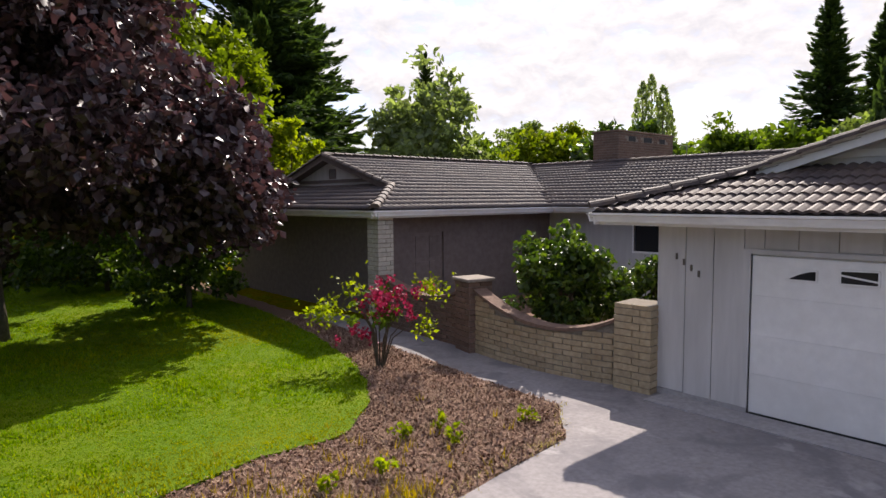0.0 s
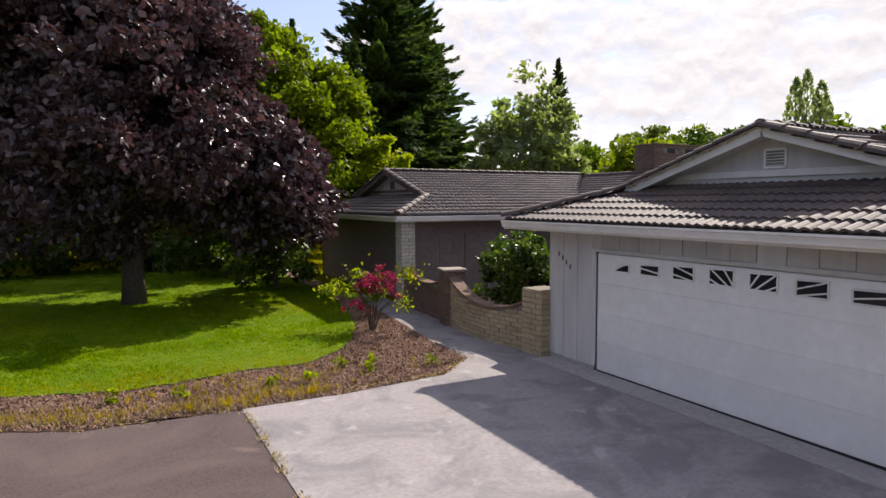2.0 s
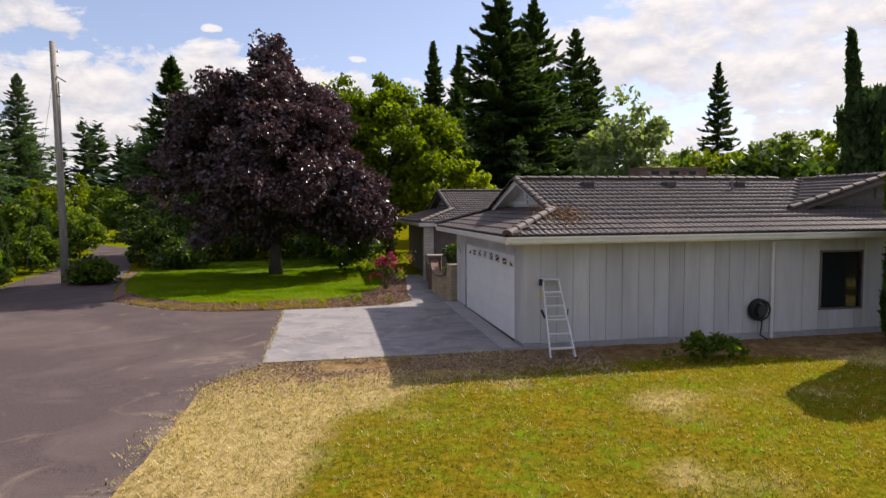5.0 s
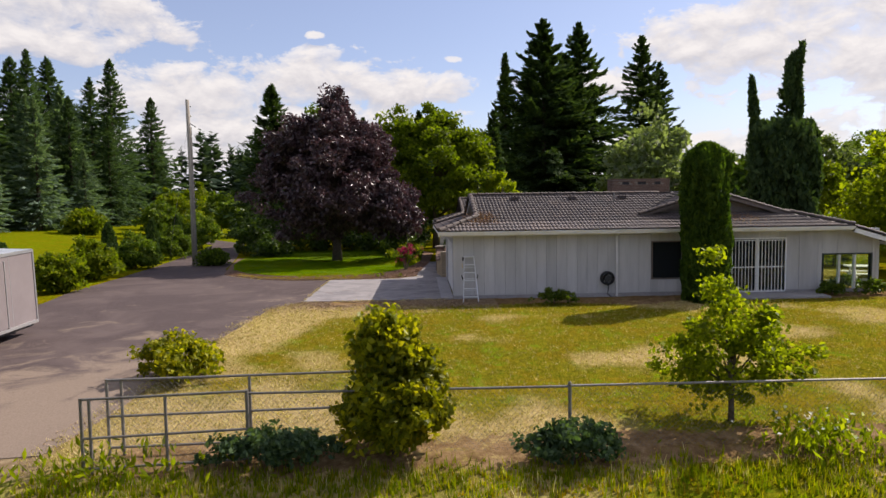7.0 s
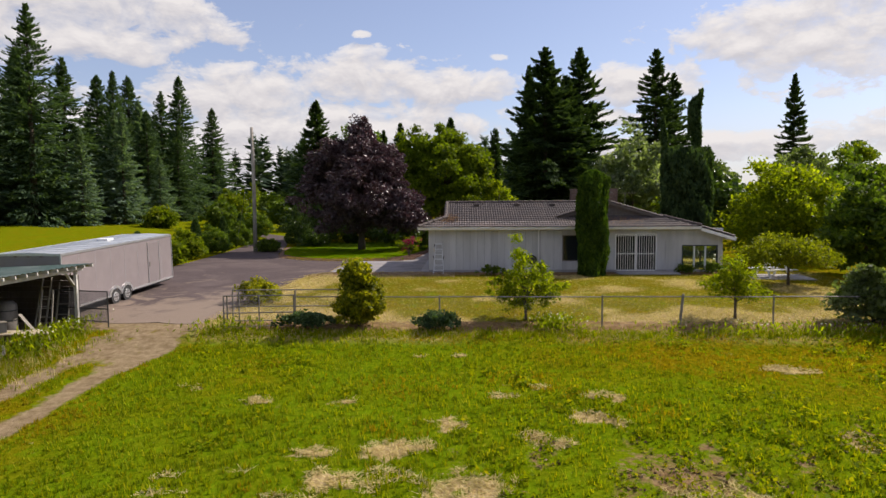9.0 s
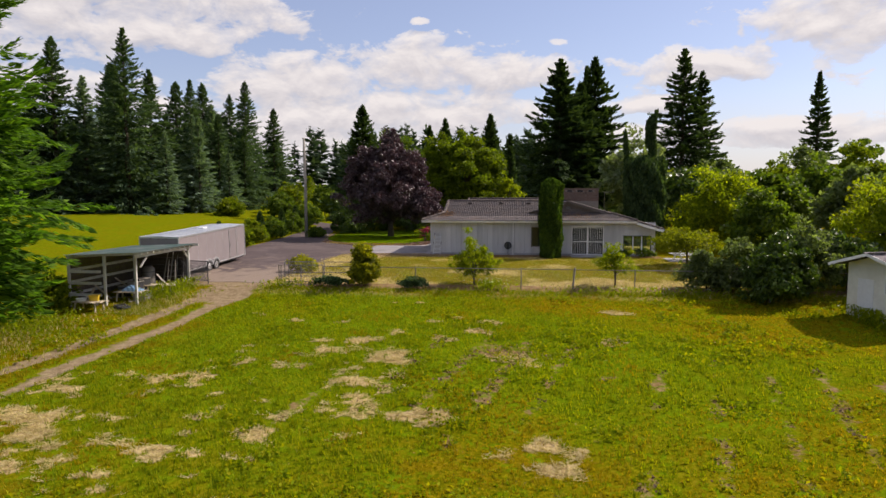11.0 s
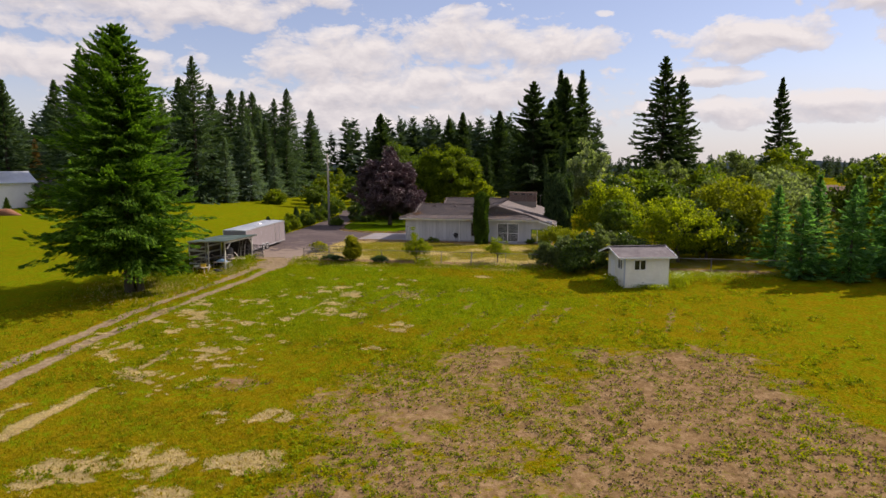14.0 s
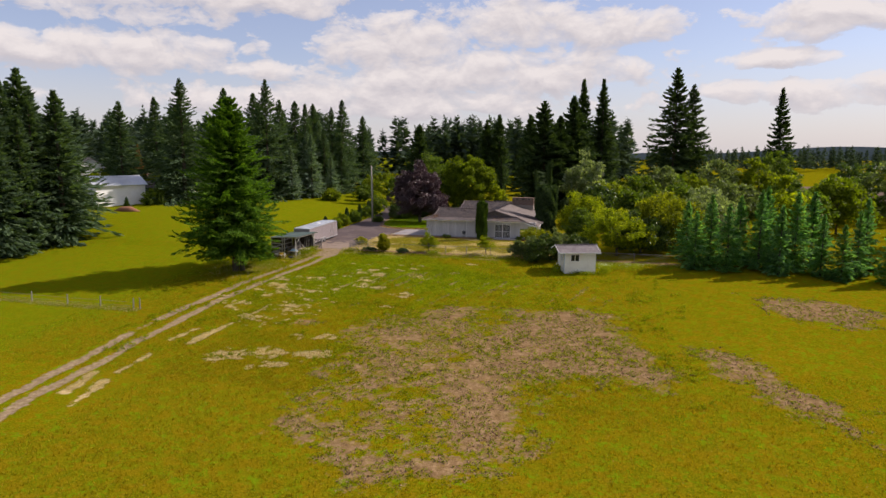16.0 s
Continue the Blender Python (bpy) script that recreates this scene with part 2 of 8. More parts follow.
STAINED = stained_concrete()
MULCH = surface("bark_mulch", (0.15, 0.086, 0.06), (0.27, 0.17, 0.125), (0.18, 0.13, 0.085), 34, 1.4, 0.95, 0, 0.9, 0.03, 0.2)
LAWN = surface("lawn_turf", (0.070, 0.140, 0.001), (0.125, 0.200, 0.002), (0.18, 0.215, 0.003), 18, 0.8, 0.9, 0, 0.8, 0.04, 0.25)
CHIP = foliage("wood_chip", (0.18, 0.105, 0.075), (0.255, 0.16, 0.118), (0.36, 0.25, 0.185), 0.0, 0.9, 0.05)
GRASS = foliage("grass_blade", (0.088, 0.142, 0.003), (0.168, 0.218, 0.004), (0.30, 0.29, 0.010), 0.45, 0.7, 0.05, (1.9, 1.75, 0.45))
LAWN_PALE = foliage("pale_lawn_blade", (0.14, 0.18, 0.002), (0.19, 0.22, 0.003), (0.25, 0.25, 0.006), 0.5, 0.8, 0.0, (1.6, 1.6, 0.4))
LAWN_BLADE = foliage("lawn_blade", (0.070, 0.140, 0.001), (0.120, 0.195, 0.002), (0.20, 0.25, 0.004), 0.5, 0.8, 0.0, (1.6, 1.7, 0.4))
LAWN_DRY = foliage("half_dry_lawn_blade", (0.150, 0.150, 0.018), (0.225, 0.205, 0.032), (0.33, 0.28, 0.060), 0.45, 0.75, 0.05, (1.6, 1.55, 0.5))
GRASS_YEL = foliage("yellowing_grass", (0.160, 0.142, 0.003), (0.23, 0.190, 0.005), (0.32, 0.235, 0.018), 0.45, 0.75, 0.05, (1.9, 1.7, 0.45))
GRASS_DRY = foliage("dry_grass", (0.33, 0.25, 0.10), (0.48, 0.38, 0.18), (0.64, 0.53, 0.31), 0.3, 0.85, 0.05)
LEAF_PURPLE = foliage("purple_maple_leaf", (0.042, 0.026, 0.030), (0.070, 0.042, 0.046), (0.150, 0.095, 0.100), 0.20, 0.36, 0.5, (1.3, 0.9, 0.9))
LEAF_YELLOW = foliage("yellow_green_leaf", (0.080, 0.110, 0.006), (0.130, 0.165, 0.008), (0.21, 0.225, 0.012), 0.5, 0.55, 0.12)
LEAF_OLIVE = foliage("olive_leaf", (0.070, 0.100, 0.006), (0.115, 0.155, 0.008), (0.185, 0.225, 0.012), 0.5, 0.55, 0.12, (1.5, 1.65, 0.4))
LEAF_POPLAR = foliage("poplar_leaf", (0.115, 0.14, 0.085), (0.17, 0.20, 0.12), (0.26, 0.295, 0.19), 0.55, 0.55, 0.15)
LEAF_LAUREL = foliage("laurel_leaf", (0.090, 0.115, 0.006), (0.19, 0.205, 0.008), (0.38, 0.365, 0.018), 0.55, 0.45, 0.25, (1.8, 1.7, 0.45))
LEAF_GOLD = foliage("golden_leaf", (0.105, 0.130, 0.006), (0.165, 0.190, 0.009), (0.26, 0.27, 0.014), 0.5, 0.55, 0.12, (1.55, 1.6, 0.4))
LEAF_GREEN = foliage("green_leaf", (0.048, 0.080, 0.010), (0.088, 0.130, 0.013), (0.15, 0.195, 0.020), 0.45, 0.55, 0.2)
LEAF_BRIGHT = foliage("bright_leaf", (0.095, 0.135, 0.005), (0.160, 0.205, 0.008), (0.28, 0.32, 0.016), 0.62, 0.5, 0.12, (1.7, 1.7, 0.45))
LEAF_DARK = foliage("dark_glossy_leaf", (0.028, 0.052, 0.010), (0.052, 0.090, 0.013), (0.12, 0.17, 0.020), 0.3, 0.4, 0.35)
LEAF_GREY = foliage("grey_green_leaf", (0.075, 0.10, 0.040), (0.125, 0.155, 0.062), (0.21, 0.25, 0.11), 0.45, 0.55, 0.15)
NEEDLE = foliage("fir_needle", (0.030, 0.052, 0.022), (0.050, 0.082, 0.030), (0.085, 0.125, 0.042), 0.3, 0.7, 0.08)
NEEDLE_TEAL = foliage("teal_fir_needle", (0.042, 0.072, 0.040), (0.068, 0.108, 0.058), (0.115, 0.165, 0.082), 0.35, 0.7, 0.08)
NEEDLE_SILVER = foliage("silver_spruce_needle", (0.095, 0.145, 0.110), (0.145, 0.20, 0.155), (0.22, 0.28, 0.22), 0.4, 0.65, 0.1)
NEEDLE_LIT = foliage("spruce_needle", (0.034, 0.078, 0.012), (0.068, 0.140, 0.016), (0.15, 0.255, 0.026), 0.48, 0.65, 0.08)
NEEDLE_RUST = foliage("withered_needle", (0.11, 0.065, 0.030), (0.19, 0.115, 0.050), (0.28, 0.18, 0.085), 0.3, 0.75, 0.08)
NEEDLE_BLUE = foliage("blue_needle", (0.070, 0.165, 0.070), (0.120, 0.25, 0.100), (0.20, 0.35, 0.14), 0.6, 0.6, 0.1)
CYPRESS = foliage("cypress_spray", (0.030, 0.058, 0.010), (0.052, 0.092, 0.014), (0.095, 0.145, 0.020), 0.35, 0.65, 0.1)
# Fir needles made paler and bluer: haze over the far woods, as colour.
NEEDLE_HAZED = foliage("distant_fir", (0.046, 0.074, 0.050), (0.066, 0.098, 0.064), (0.092, 0.128, 0.080), 0.2, 0.85, 0.05)
PETAL = foliage("magenta_petal", (0.20, 0.010, 0.035), (0.30, 0.020, 0.060), (0.42, 0.06, 0.13), 0.35, 0.5, 0.2, (1.3, 1.0, 1.2))
PETAL_WHITE = foliage("white_petal", (0.55, 0.55, 0.50), (0.66, 0.66, 0.62), (0.75, 0.75, 0.7), 0.3, 0.6)
BARK = surface("bark", (0.075, 0.055, 0.042), (0.14, 0.11, 0.085), (0.09, 0.085, 0.06), 14, 1.4, 0.95, 0, 0.7, 0.03)
WOOD_GREY = surface("weathered_wood", (0.22, 0.195, 0.165), (0.34, 0.31, 0.27), (0.17, 0.15, 0.13), 12, 1.2, 0.9, 0, 0.4, 0.008, 0.3, True)
WOOD_DARK = surface("dark_plank", (0.055, 0.042, 0.036), (0.095, 0.075, 0.064), (0.12, 0.095, 0.08), 12, 1.2, 0.9, 0, 0.4, 0.008, 0.3, True)
WOOD_POST = surface("bleached_timber", (0.44, 0.42, 0.39), (0.56, 0.54, 0.51), (0.34, 0.32, 0.29), 12, 1.2, 0.85, 0, 0.3, 0.006, 0.3, True)
WOOD_PALE = surface("pale_lumber", (0.42, 0.34, 0.24), (0.55, 0.46, 0.34), None, 12, 1.2, 0.8)
NET = plain("weathered_wire", (0.15, 0.14, 0.135), 0.7, 0.2)
STEEL = surface("galvanised_steel", (0.175, 0.160, 0.150), (0.26, 0.24, 0.225), (0.15, 0.115, 0.095), 14, 1.5, 0.6, 0.35, 0.1, 0.003, 0.3)
LADDER = plain("dull_aluminium", (0.66, 0.66, 0.67), 0.5, 0.25)
ALUMINIUM = plain("aluminium", (0.62, 0.62, 0.63), 0.38, 0.75)
BLACK = plain("black_rubber", (0.025, 0.025, 0.026), 0.75)
DARKMETAL = plain("dark_metal", (0.05, 0.05, 0.052), 0.5, 0.4)
PANE = glass_like("dark_glass", (0.020, 0.023, 0.026))
# Mirroring pane; the green of the reflected field is put into its tint.
PANE_MIRROR = glass_like("green_mirror_glass", (0.70, 0.80, 0.58), 0.03, 0.95)
GREEN_FRAME = plain("dark_green_frame", (0.03, 0.045, 0.035), 0.5)
TRAILER_SKIN = surface("taupe_trailer_skin", (0.255, 0.218, 0.224), (0.29, 0.25, 0.256), None, 2.0, 0.6, 0.32, 0.15, 0.03, 0.004)
TRAILER_ROOF = surface("trailer_roof_sheet", (0.50, 0.53, 0.57), (0.60, 0.62, 0.65), (0.42, 0.44, 0.47), 3.0, 0.5, 0.35, 0.4, 0.05, 0.004, 0.25)
GREEN_ROOF = surface("green_corrugated_roof", (0.040, 0.080, 0.066), (0.075, 0.120, 0.100), (0.15, 0.175, 0.16), 4.0, 0.9, 0.65, 0.2, 0.1, 0.004, 0.2)
SHED_PAINT = surface("cream_shed_paint", (0.74, 0.71, 0.62), (0.82, 0.79, 0.70), (0.62, 0.58, 0.48), 6, 0.8, 0.7, 0, 0.12, 0.004, 0.3)
SHINGLE = surface("grey_shingle", (0.13, 0.112, 0.115), (0.185, 0.165, 0.17), (0.24, 0.215, 0.215), 20, 0.8, 0.9, 0, 0.4, 0.008, 0.2)
BLUE_TARP = plain("blue_tarp", (0.20, 0.34, 0.52), 0.5)
YELLOW = plain("yellow_plastic", (0.62, 0.42, 0.03), 0.45)
NUMERAL = plain("numeral_metal", (0.16, 0.14, 0.13), 0.4, 0.6)
CURTAIN = plain("curtain_cloth", (0.22, 0.22, 0.21), 0.9)
# Blue-grey of the hills holds the distance haze, put into the colour.
HAZED_HILL = surface("haze_tinted_hill", (0.10, 0.135, 0.15), (0.125, 0.16, 0.175), (0.14, 0.175, 0.185), 0.05, 0.01, 0.95, 0, 0.1, 0.3)


# ---- mesh tools ----
class Build:
    """Gathers vertices and faces of one mesh."""

    def __init__(self):
        self.v, self.f = [], []

    def add(self, verts, faces):
        n = len(self.v)
        self.v += [tuple(p) for p in verts]
        self.f += [tuple(i + n for i in face) for face in faces]
        return self

    def box(self, x0, y0, z0, x1, y1, z1, m=None, taper=0.0):
        t = taper
        pts = [(x0, y0, z0), (x1, y0, z0), (x1, y1, z0), (x0, y1, z0), (x0 + t, y0 + t, z1), (x1 - t, y0 + t, z1), (x1 - t, y1 - t, z1), (x0 + t, y1 - t, z1)]
        if m is not None:
            pts = [m @ Vector(p) for p in pts]
        return self.add(pts, [(0, 3, 2, 1), (4, 5, 6, 7), (0, 1, 5, 4), (1, 2, 6, 5), (2, 3, 7, 6), (3, 0, 4, 7)])

    def beam(self, p, q, w, h, up=(0, 0, 1)):
        """A square bar from p to q."""
        p, q = Vector(p), Vector(q)
        d = (q - p).normalized()
        s = d.cross(Vector(up))
        s = (s if s.length > 1e-4 else d.cross(Vector((1, 0, 0)))).normalized()
        u = s.cross(d)
        pts = [a + s * i * w / 2 + u * j * h / 2 for a in (p, q) for i, j in ((-1, -1), (1, -1), (1, 1), (-1, 1))]
        return self.add(pts, [(0, 1, 2, 3), (7, 6, 5, 4), (0, 4, 5, 1), (1, 5, 6, 2), (2, 6, 7, 3), (3, 7, 4, 0)])

    def tube(self, points, radii, n=8):
        """A tapered round limb through points."""
        pts = [Vector(p) for p in points]
        rings = []
        for i, p in enumerate(pts):
            d = (pts[min(i + 1, len(pts) - 1)] - pts[max(i - 1, 0)]).normalized()
            s = d.cross(Vector((0.31, 0.95, 0.05))).normalized()
            u = s.cross(d)
            r = radii[i] if isinstance(radii, (list, tuple)) else radii
            rings.append([p + (s * math.cos(a) + u * math.sin(a)) * r for a in (2 * math.pi * k / n for k in range(n))])
        faces = [(i * n + k, i * n + (k + 1) % n, (i + 1) * n + (k + 1) % n, (i + 1) * n + k) for i in range(len(pts) - 1) for k in range(n)]
        faces += [tuple(range(n - 1, -1, -1)), tuple((len(pts) - 1) * n + k for k in range(n))]
        return self.add([p for ring in rings for p in ring], faces)

    def prism(self, poly, z0, z1):
        n = len(poly)
        pts = [(x, y, z0) for x, y in poly] + [(x, y, z1) for x, y in poly]
        return self.add(pts, [tuple(range(n - 1, -1, -1)), tuple(range(n, 2 * n))] + [(i, (i + 1) % n, n + (i + 1) % n, n + i) for i in range(n)])

    def slab(self, corners, thick):
        """A plate with the given top corners, thick downwards."""
        n = len(corners)
        pts = list(corners) + [(x, y, z - thick) for x, y, z in corners]
        return self.add(pts, [tuple(range(n)), tuple(range(2 * n - 1, n - 1, -1))] + [(i, n + i, n + (i + 1) % n, (i + 1) % n) for i in range(n)])

    def mesh(self, name, mat, smooth=False, bevel=0.0):
        me = bpy.data.meshes.new(name)
        me.from_pydata(self.v, [], self.f)
        if bevel:
            bm = bmesh.new()
            bm.from_mesh(me)
            bmesh.ops.bevel(bm, geom=list(bm.edges), offset=bevel, segments=1, affect="EDGES")
            bm.to_mesh(me)
            bm.free()
        me.materials.append(mat)
        if smooth:
            me.polygons.foreach_set("use_smooth", [True] * len(me.polygons))
        me.update()
        return me


def part(name, build, mat, parent=None, label="", smooth=False, bevel=0.0):
    me = build if isinstance(build, bpy.types.Mesh) else build.mesh(name, mat, smooth, bevel)
    ob = new(name, me)
    ob.parent = parent
    return tagged(ob, label)


def thing(name, label, category, at=(0, 0, 0), turn=0, group="", kind=""):
    ob = new(name)
    ob.matrix_world = pose(*at, 0, 0, turn)
    ob.empty_display_size = 0.2
    return tagged(ob, label, category, group, kind)


def from_arrays(name, verts, quads, mat, tris=None):
    """A mesh from numpy arrays of vertices and faces."""
    me = bpy.data.meshes.new(name)
    faces = [a for a in (quads, tris) if a is not None and len(a)]
    me.vertices.add(len(verts))
    me.vertices.foreach_set("co", np.asarray(verts, np.float32).ravel())
    loops = np.concatenate([a.ravel() for a in faces]).astype(np.int32)
    sizes = np.concatenate([np.full(len(a), a.shape[1]) for a in faces])
    me.loops.add(len(loops))
    me.loops.foreach_set("vertex_index", loops)
    me.polygons.add(len(sizes))
    me.polygons.foreach_set("loop_start", np.concatenate([[0], np.cumsum(sizes)[:-1]]).astype(np.int32))
    me.update(calc_edges=True)
    me.materials.append(mat)
    return me


# ---- terrain ----
LEVEL_Y = [-3000, -300, -60, -45, -38, -24, -20.3, -17, -8, 0, 3000]
LEVEL_Z = [-3.4, -3.4, -3.2, -2.5, -2.0, -1.12, -0.88, -0.43, -0.06, 0, 0]


def level(y):
    """Height of the ground, which falls gently towards the field."""
    return np.interp(y, LEVEL_Y, LEVEL_Z)


def lattice(x, y, size, seed):
    """Smooth value noise, 0 to 1, over a plane."""
    rng = np.random.default_rng(seed)
    grid = rng.random((128, 128))
    u, v = x / size, y / size
    i, j = np.floor(u).astype(int), np.floor(v).astype(int)
    a, b = u - i, v - j
    a, b = a * a * (3 - 2 * a), b * b * (3 - 2 * b)
    g = lambda p, q: grid[p % 128, q % 128]
    return (g(i, j) * (1 - a) + g(i + 1, j) * a) * (1 - b) + (g(i, j + 1) * (1 - a) + g(i + 1, j + 1) * a) * b


def cloudy(x, y, size, seed):
    return (lattice(x, y, size, seed) + 0.5 * lattice(x, y, size / 2.1, seed + 1) + 0.25 * lattice(x, y, size / 4.3, seed + 2) + 0.12 * lattice(x, y, size / 9, seed + 3)) / 1.87


def step(v, lo, hi):
    t = np.clip((v - lo) / (hi - lo), 0, 1)
    return t * t * (3 - 2 * t)


def blob(x, y, cx, cy, rx, ry, turn=0.0):
    c, s = math.cos(radians(turn)), math.sin(radians(turn))
    u, v = (x - cx) * c + (y - cy) * s, -(x - cx) * s + (y - cy) * c
    return 1 - np.sqrt((u / rx) ** 2 + (v / ry) ** 2)


TRACK = ([-110, -82, -68, -56, -45, -36, -25, -17.5], [11, 3.2, -0.6, -2.9, -3.7, -3.1, -1.9, -1.2])


# outlines on the plan: tilled ground thick with weeds, and the barest soil within and beside it
TILLED = [(13.5, -45), (17.5, -40.5), (20, -38.6), (31.7, -37.8), (38.3, -38.6), (39.2, -45), (42.0, -49), (44.5, -51.6), (41.3, -54.8), (36.2, -57.5), (34.0, -68.5), (26, -73), (17, -69), (14.5, -57)]
BARE = [(27.4, -42.3), (31.5, -37.4), (37.2, -37.2), (39.0, -42.8), (41.0, -48.3), (42.2, -52.6), (36.6, -55.2), (32.4, -57.5), (33.0, -61), (33.4, -67), (28.6, -69), (27.0, -63.4), (24.6, -58.9), (24.6, -55.5), (26.6, -47.5)]
BARE_WEST = [(15.8, -48), (20.4, -38.6), (25.6, -38.6), (26.5, -46), (24.5, -50), (18.5, -52.6)]
BARE_EAST = [(41.5, -44.5), (47.5, -45.2), (50.5, -51), (53.5, -55), (53.5, -63), (49, -59.5), (46.6, -55), (43.5, -51)]
BARE_FAR = [(49.5, -29), (57.8, -28.6), (63.5, -33), (59, -39), (52.2, -37.4)]
STRAW_NEAR = [(9.8, -20.3, 0.5), (8.5, -20.4, 0.4), (4.6, -24.4, 0.45), (6.9, -24.5, 0.35), (6.7, -27.3, 0.8), (8.5, -27.3, 0.9), (9.6, -25.6, 0.85), (10.9, -23.8, 0.55), (11.9, -26.6, 0.65), (13.4, -25.3, 0.65), (9.8, -28.7, 1.0), (7.6, -28.5, 0.7), (4.4, -29.0, 0.7), (12.1, -23.1, 0.35), (13.8, -23.9, 0.45), (19.7, -21.7, 0.7), (18.7, -26.7, 0.8), (2.6, -23.5, 0.7)]
STRAW_FAR = [(1.0, -36.2, 1.3), (2.5, -32, 1.1), (7.7, -36.4, 0.7), (9.9, -36.8, 0.9), (16.2, -36.8, 1.4), (15.5, -40.9, 0.9), (6.7, -42.5, 1.5), (5.9, -43.5, 0.8), (0.9, -43, 1.5), (1.3, -45, 1.1), (3.4, -46.6, 1.3), (3.8, -44.9, 0.9), (0.9, -40.1, 1.1), (10.3, -29.7, 1.3), (14.8, -29.1, 1.2), (12.1, -34.6, 0.9), (9.0, -56.3, 1.7), (10.8, -55.4, 1.4), (12.3, -57.6, 1.4), (14.5, -54.6, 1.2), (13.3, -50.8, 0.9), (11, -51, 0.8)]
WINDROWS = [(3.8, -68, 2.6, -63.5), (2.1, -62.1, 1.5, -58), (0.7, -54.5, 0.9, -51.6), (2.9, -55, 3.1, -49.1), (3.3, -46.9, 3.6, -43.1), (1.6, -66.1, 0.5, -62.8)]


def depth_in(x, y, outline):
    """Metres inside an outline on the plan, negative outside."""
    x, y = np.asarray(x, float), np.asarray(y, float)
    best, hit = np.full(x.shape, 1e9), np.zeros(x.shape, bool)
    for (x0, y0), (x1, y1) in zip(outline, outline[1:] + outline[:1]):
        dx, dy = x1 - x0, y1 - y0
        f = np.clip(((x - x0) * dx + (y - y0) * dy) / (dx * dx + dy * dy), 0, 1)
        best = np.minimum(best, np.hypot(x - x0 - f * dx, y - y0 - f * dy))
        if dy:
            hit ^= ((y0 > y) != (y1 > y)) & (x < dx * (y - y0) / dy + x0)
    return np.where(hit, best, -best)


def cover(x, y):
    """What grows where: bare soil, cut straw, dry lawn, wheel tracks and lushness, each 0 to 1."""
    n1, n2, n3 = cloudy(x, y, 7.0, 11), cloudy(x, y, 2.4, 21), cloudy(x, y, 16.0, 31)
    field = step(-y, 18.0, 19.5)
    n4 = cloudy(x, y, 0.9, 15)
    soil = np.maximum.reduce([np.minimum(depth_in(x, y, TILLED) / 5.0, 0.40), np.minimum(0.15 + depth_in(x, y, BARE) / 3.2, 0.95), np.minimum(depth_in(x, y, BARE_WEST) / 2.5, 0.55), depth_in(x, y, BARE_EAST) / 4.0, depth_in(x, y, BARE_FAR) / 3.0,
                              0.8 * blob(x, y, 10.0, -47.3, 1.9, 1.3, 10), 0.45 * blob(x, y, 14.6, -28.3, 1.5, 0.8)])
    soil = step(soil + 0.6 * (n1 - 0.5) + 0.6 * (n2 - 0.5) + 1.0 * (n4 - 0.5), -0.12, 0.85) * field
    soil = np.maximum(soil, step(x, 1.6, 3.0) * step(26 - x, 0, 0.6) * step(y + 4.9 + 1.6 * (n2 - 0.5) + 0.8 * (n1 - 0.5), 0, 0.7) * step(-y, 2.6, 2.7) * 0.9)
    rows = 0.5 + 0.5 * np.sin((x * 0.97 - y * 0.24) * 3.6)
    rows = step(rows + 1.1 * (n2 - 0.5) + 0.6 * (cloudy(x, y, 0.9, 15) - 0.5), 0.92, 1.12) * step(blob(x, y, 22, -36, 18, 12) + 0.5 * (n1 - 0.5), 0.0, 0.3)
    soil = np.maximum(soil, 0.6 * rows * field)
    soil = np.maximum(soil, step(1 - np.abs(y + 17.35 + 0.5 * (n1 - 0.5)) / 0.9, 0, 0.6) * step(x, 0.8, 2.0) * step(46 - x, 0, 2) * (0.62 + 0.6 * n2))
    mid = np.interp(y, *TRACK)
    off = np.abs(x - mid)
    rut = np.maximum(1 - np.abs(off + 0.9 * (n1 - 0.5) + 0.5 * (n2 - 0.5) - 0.95) / 0.85, 0) * (0.0 + 1.9 * (0.6 * n2 + 0.4 * n4))
    rut = step(rut, 0.12, 0.75) * field * step(-y, 17.0, 18.5)
    apron = step(blob(x, y, -1.5, -18.9, 2.2, 3.0, 8) + 0.7 * (n2 - 0.5) + 0.5 * (cloudy(x, y, 0.9, 17) - 0.5), 0.0, 0.55) * step(-y, 16.7, 17.1)
    apron = np.maximum(apron, step(1 - np.abs(y + 17.3) / 0.9, 0, 0.4) * step(x, -8.4, -7.6) * step(0.6 - x, 0, 0.5))
    rut = np.maximum(rut, 0.9 * apron)
    sx, sy = x * 0.55 - y * 0.15, y * 0.8 + x * 0.1
    straw = step(cloudy(sx, sy, 0.42, 41) + 0.5 * (n3 - 0.5) + 0.35 * (n2 - 0.5), 0.72, 0.76) * step(blob(x, y, 4, -38, 8.5, 14, -6) + 0.5 * (n1 - 0.5), 0.0, 0.35) * field
    wind = np.zeros(np.shape(x))
    for x0, y0, x1, y1 in WINDROWS:
        dx, dy = x1 - x0, y1 - y0
        f = np.clip(((x - x0) * dx + (y - y0) * dy) / (dx * dx + dy * dy), 0, 1)
        gap = np.hypot(x - x0 - f * dx, y - y0 - f * dy) + 0.7 * (n4 - 0.5)
        wind = np.maximum(wind, step(0.42 - gap + 0.9 * (n2 - 0.5), 0.0, 0.25))
    straw = np.maximum(straw * (0.25 + 0.75 * step(-y, 27, 33)), wind * field)
    heap = np.full(np.shape(x), -9.0)
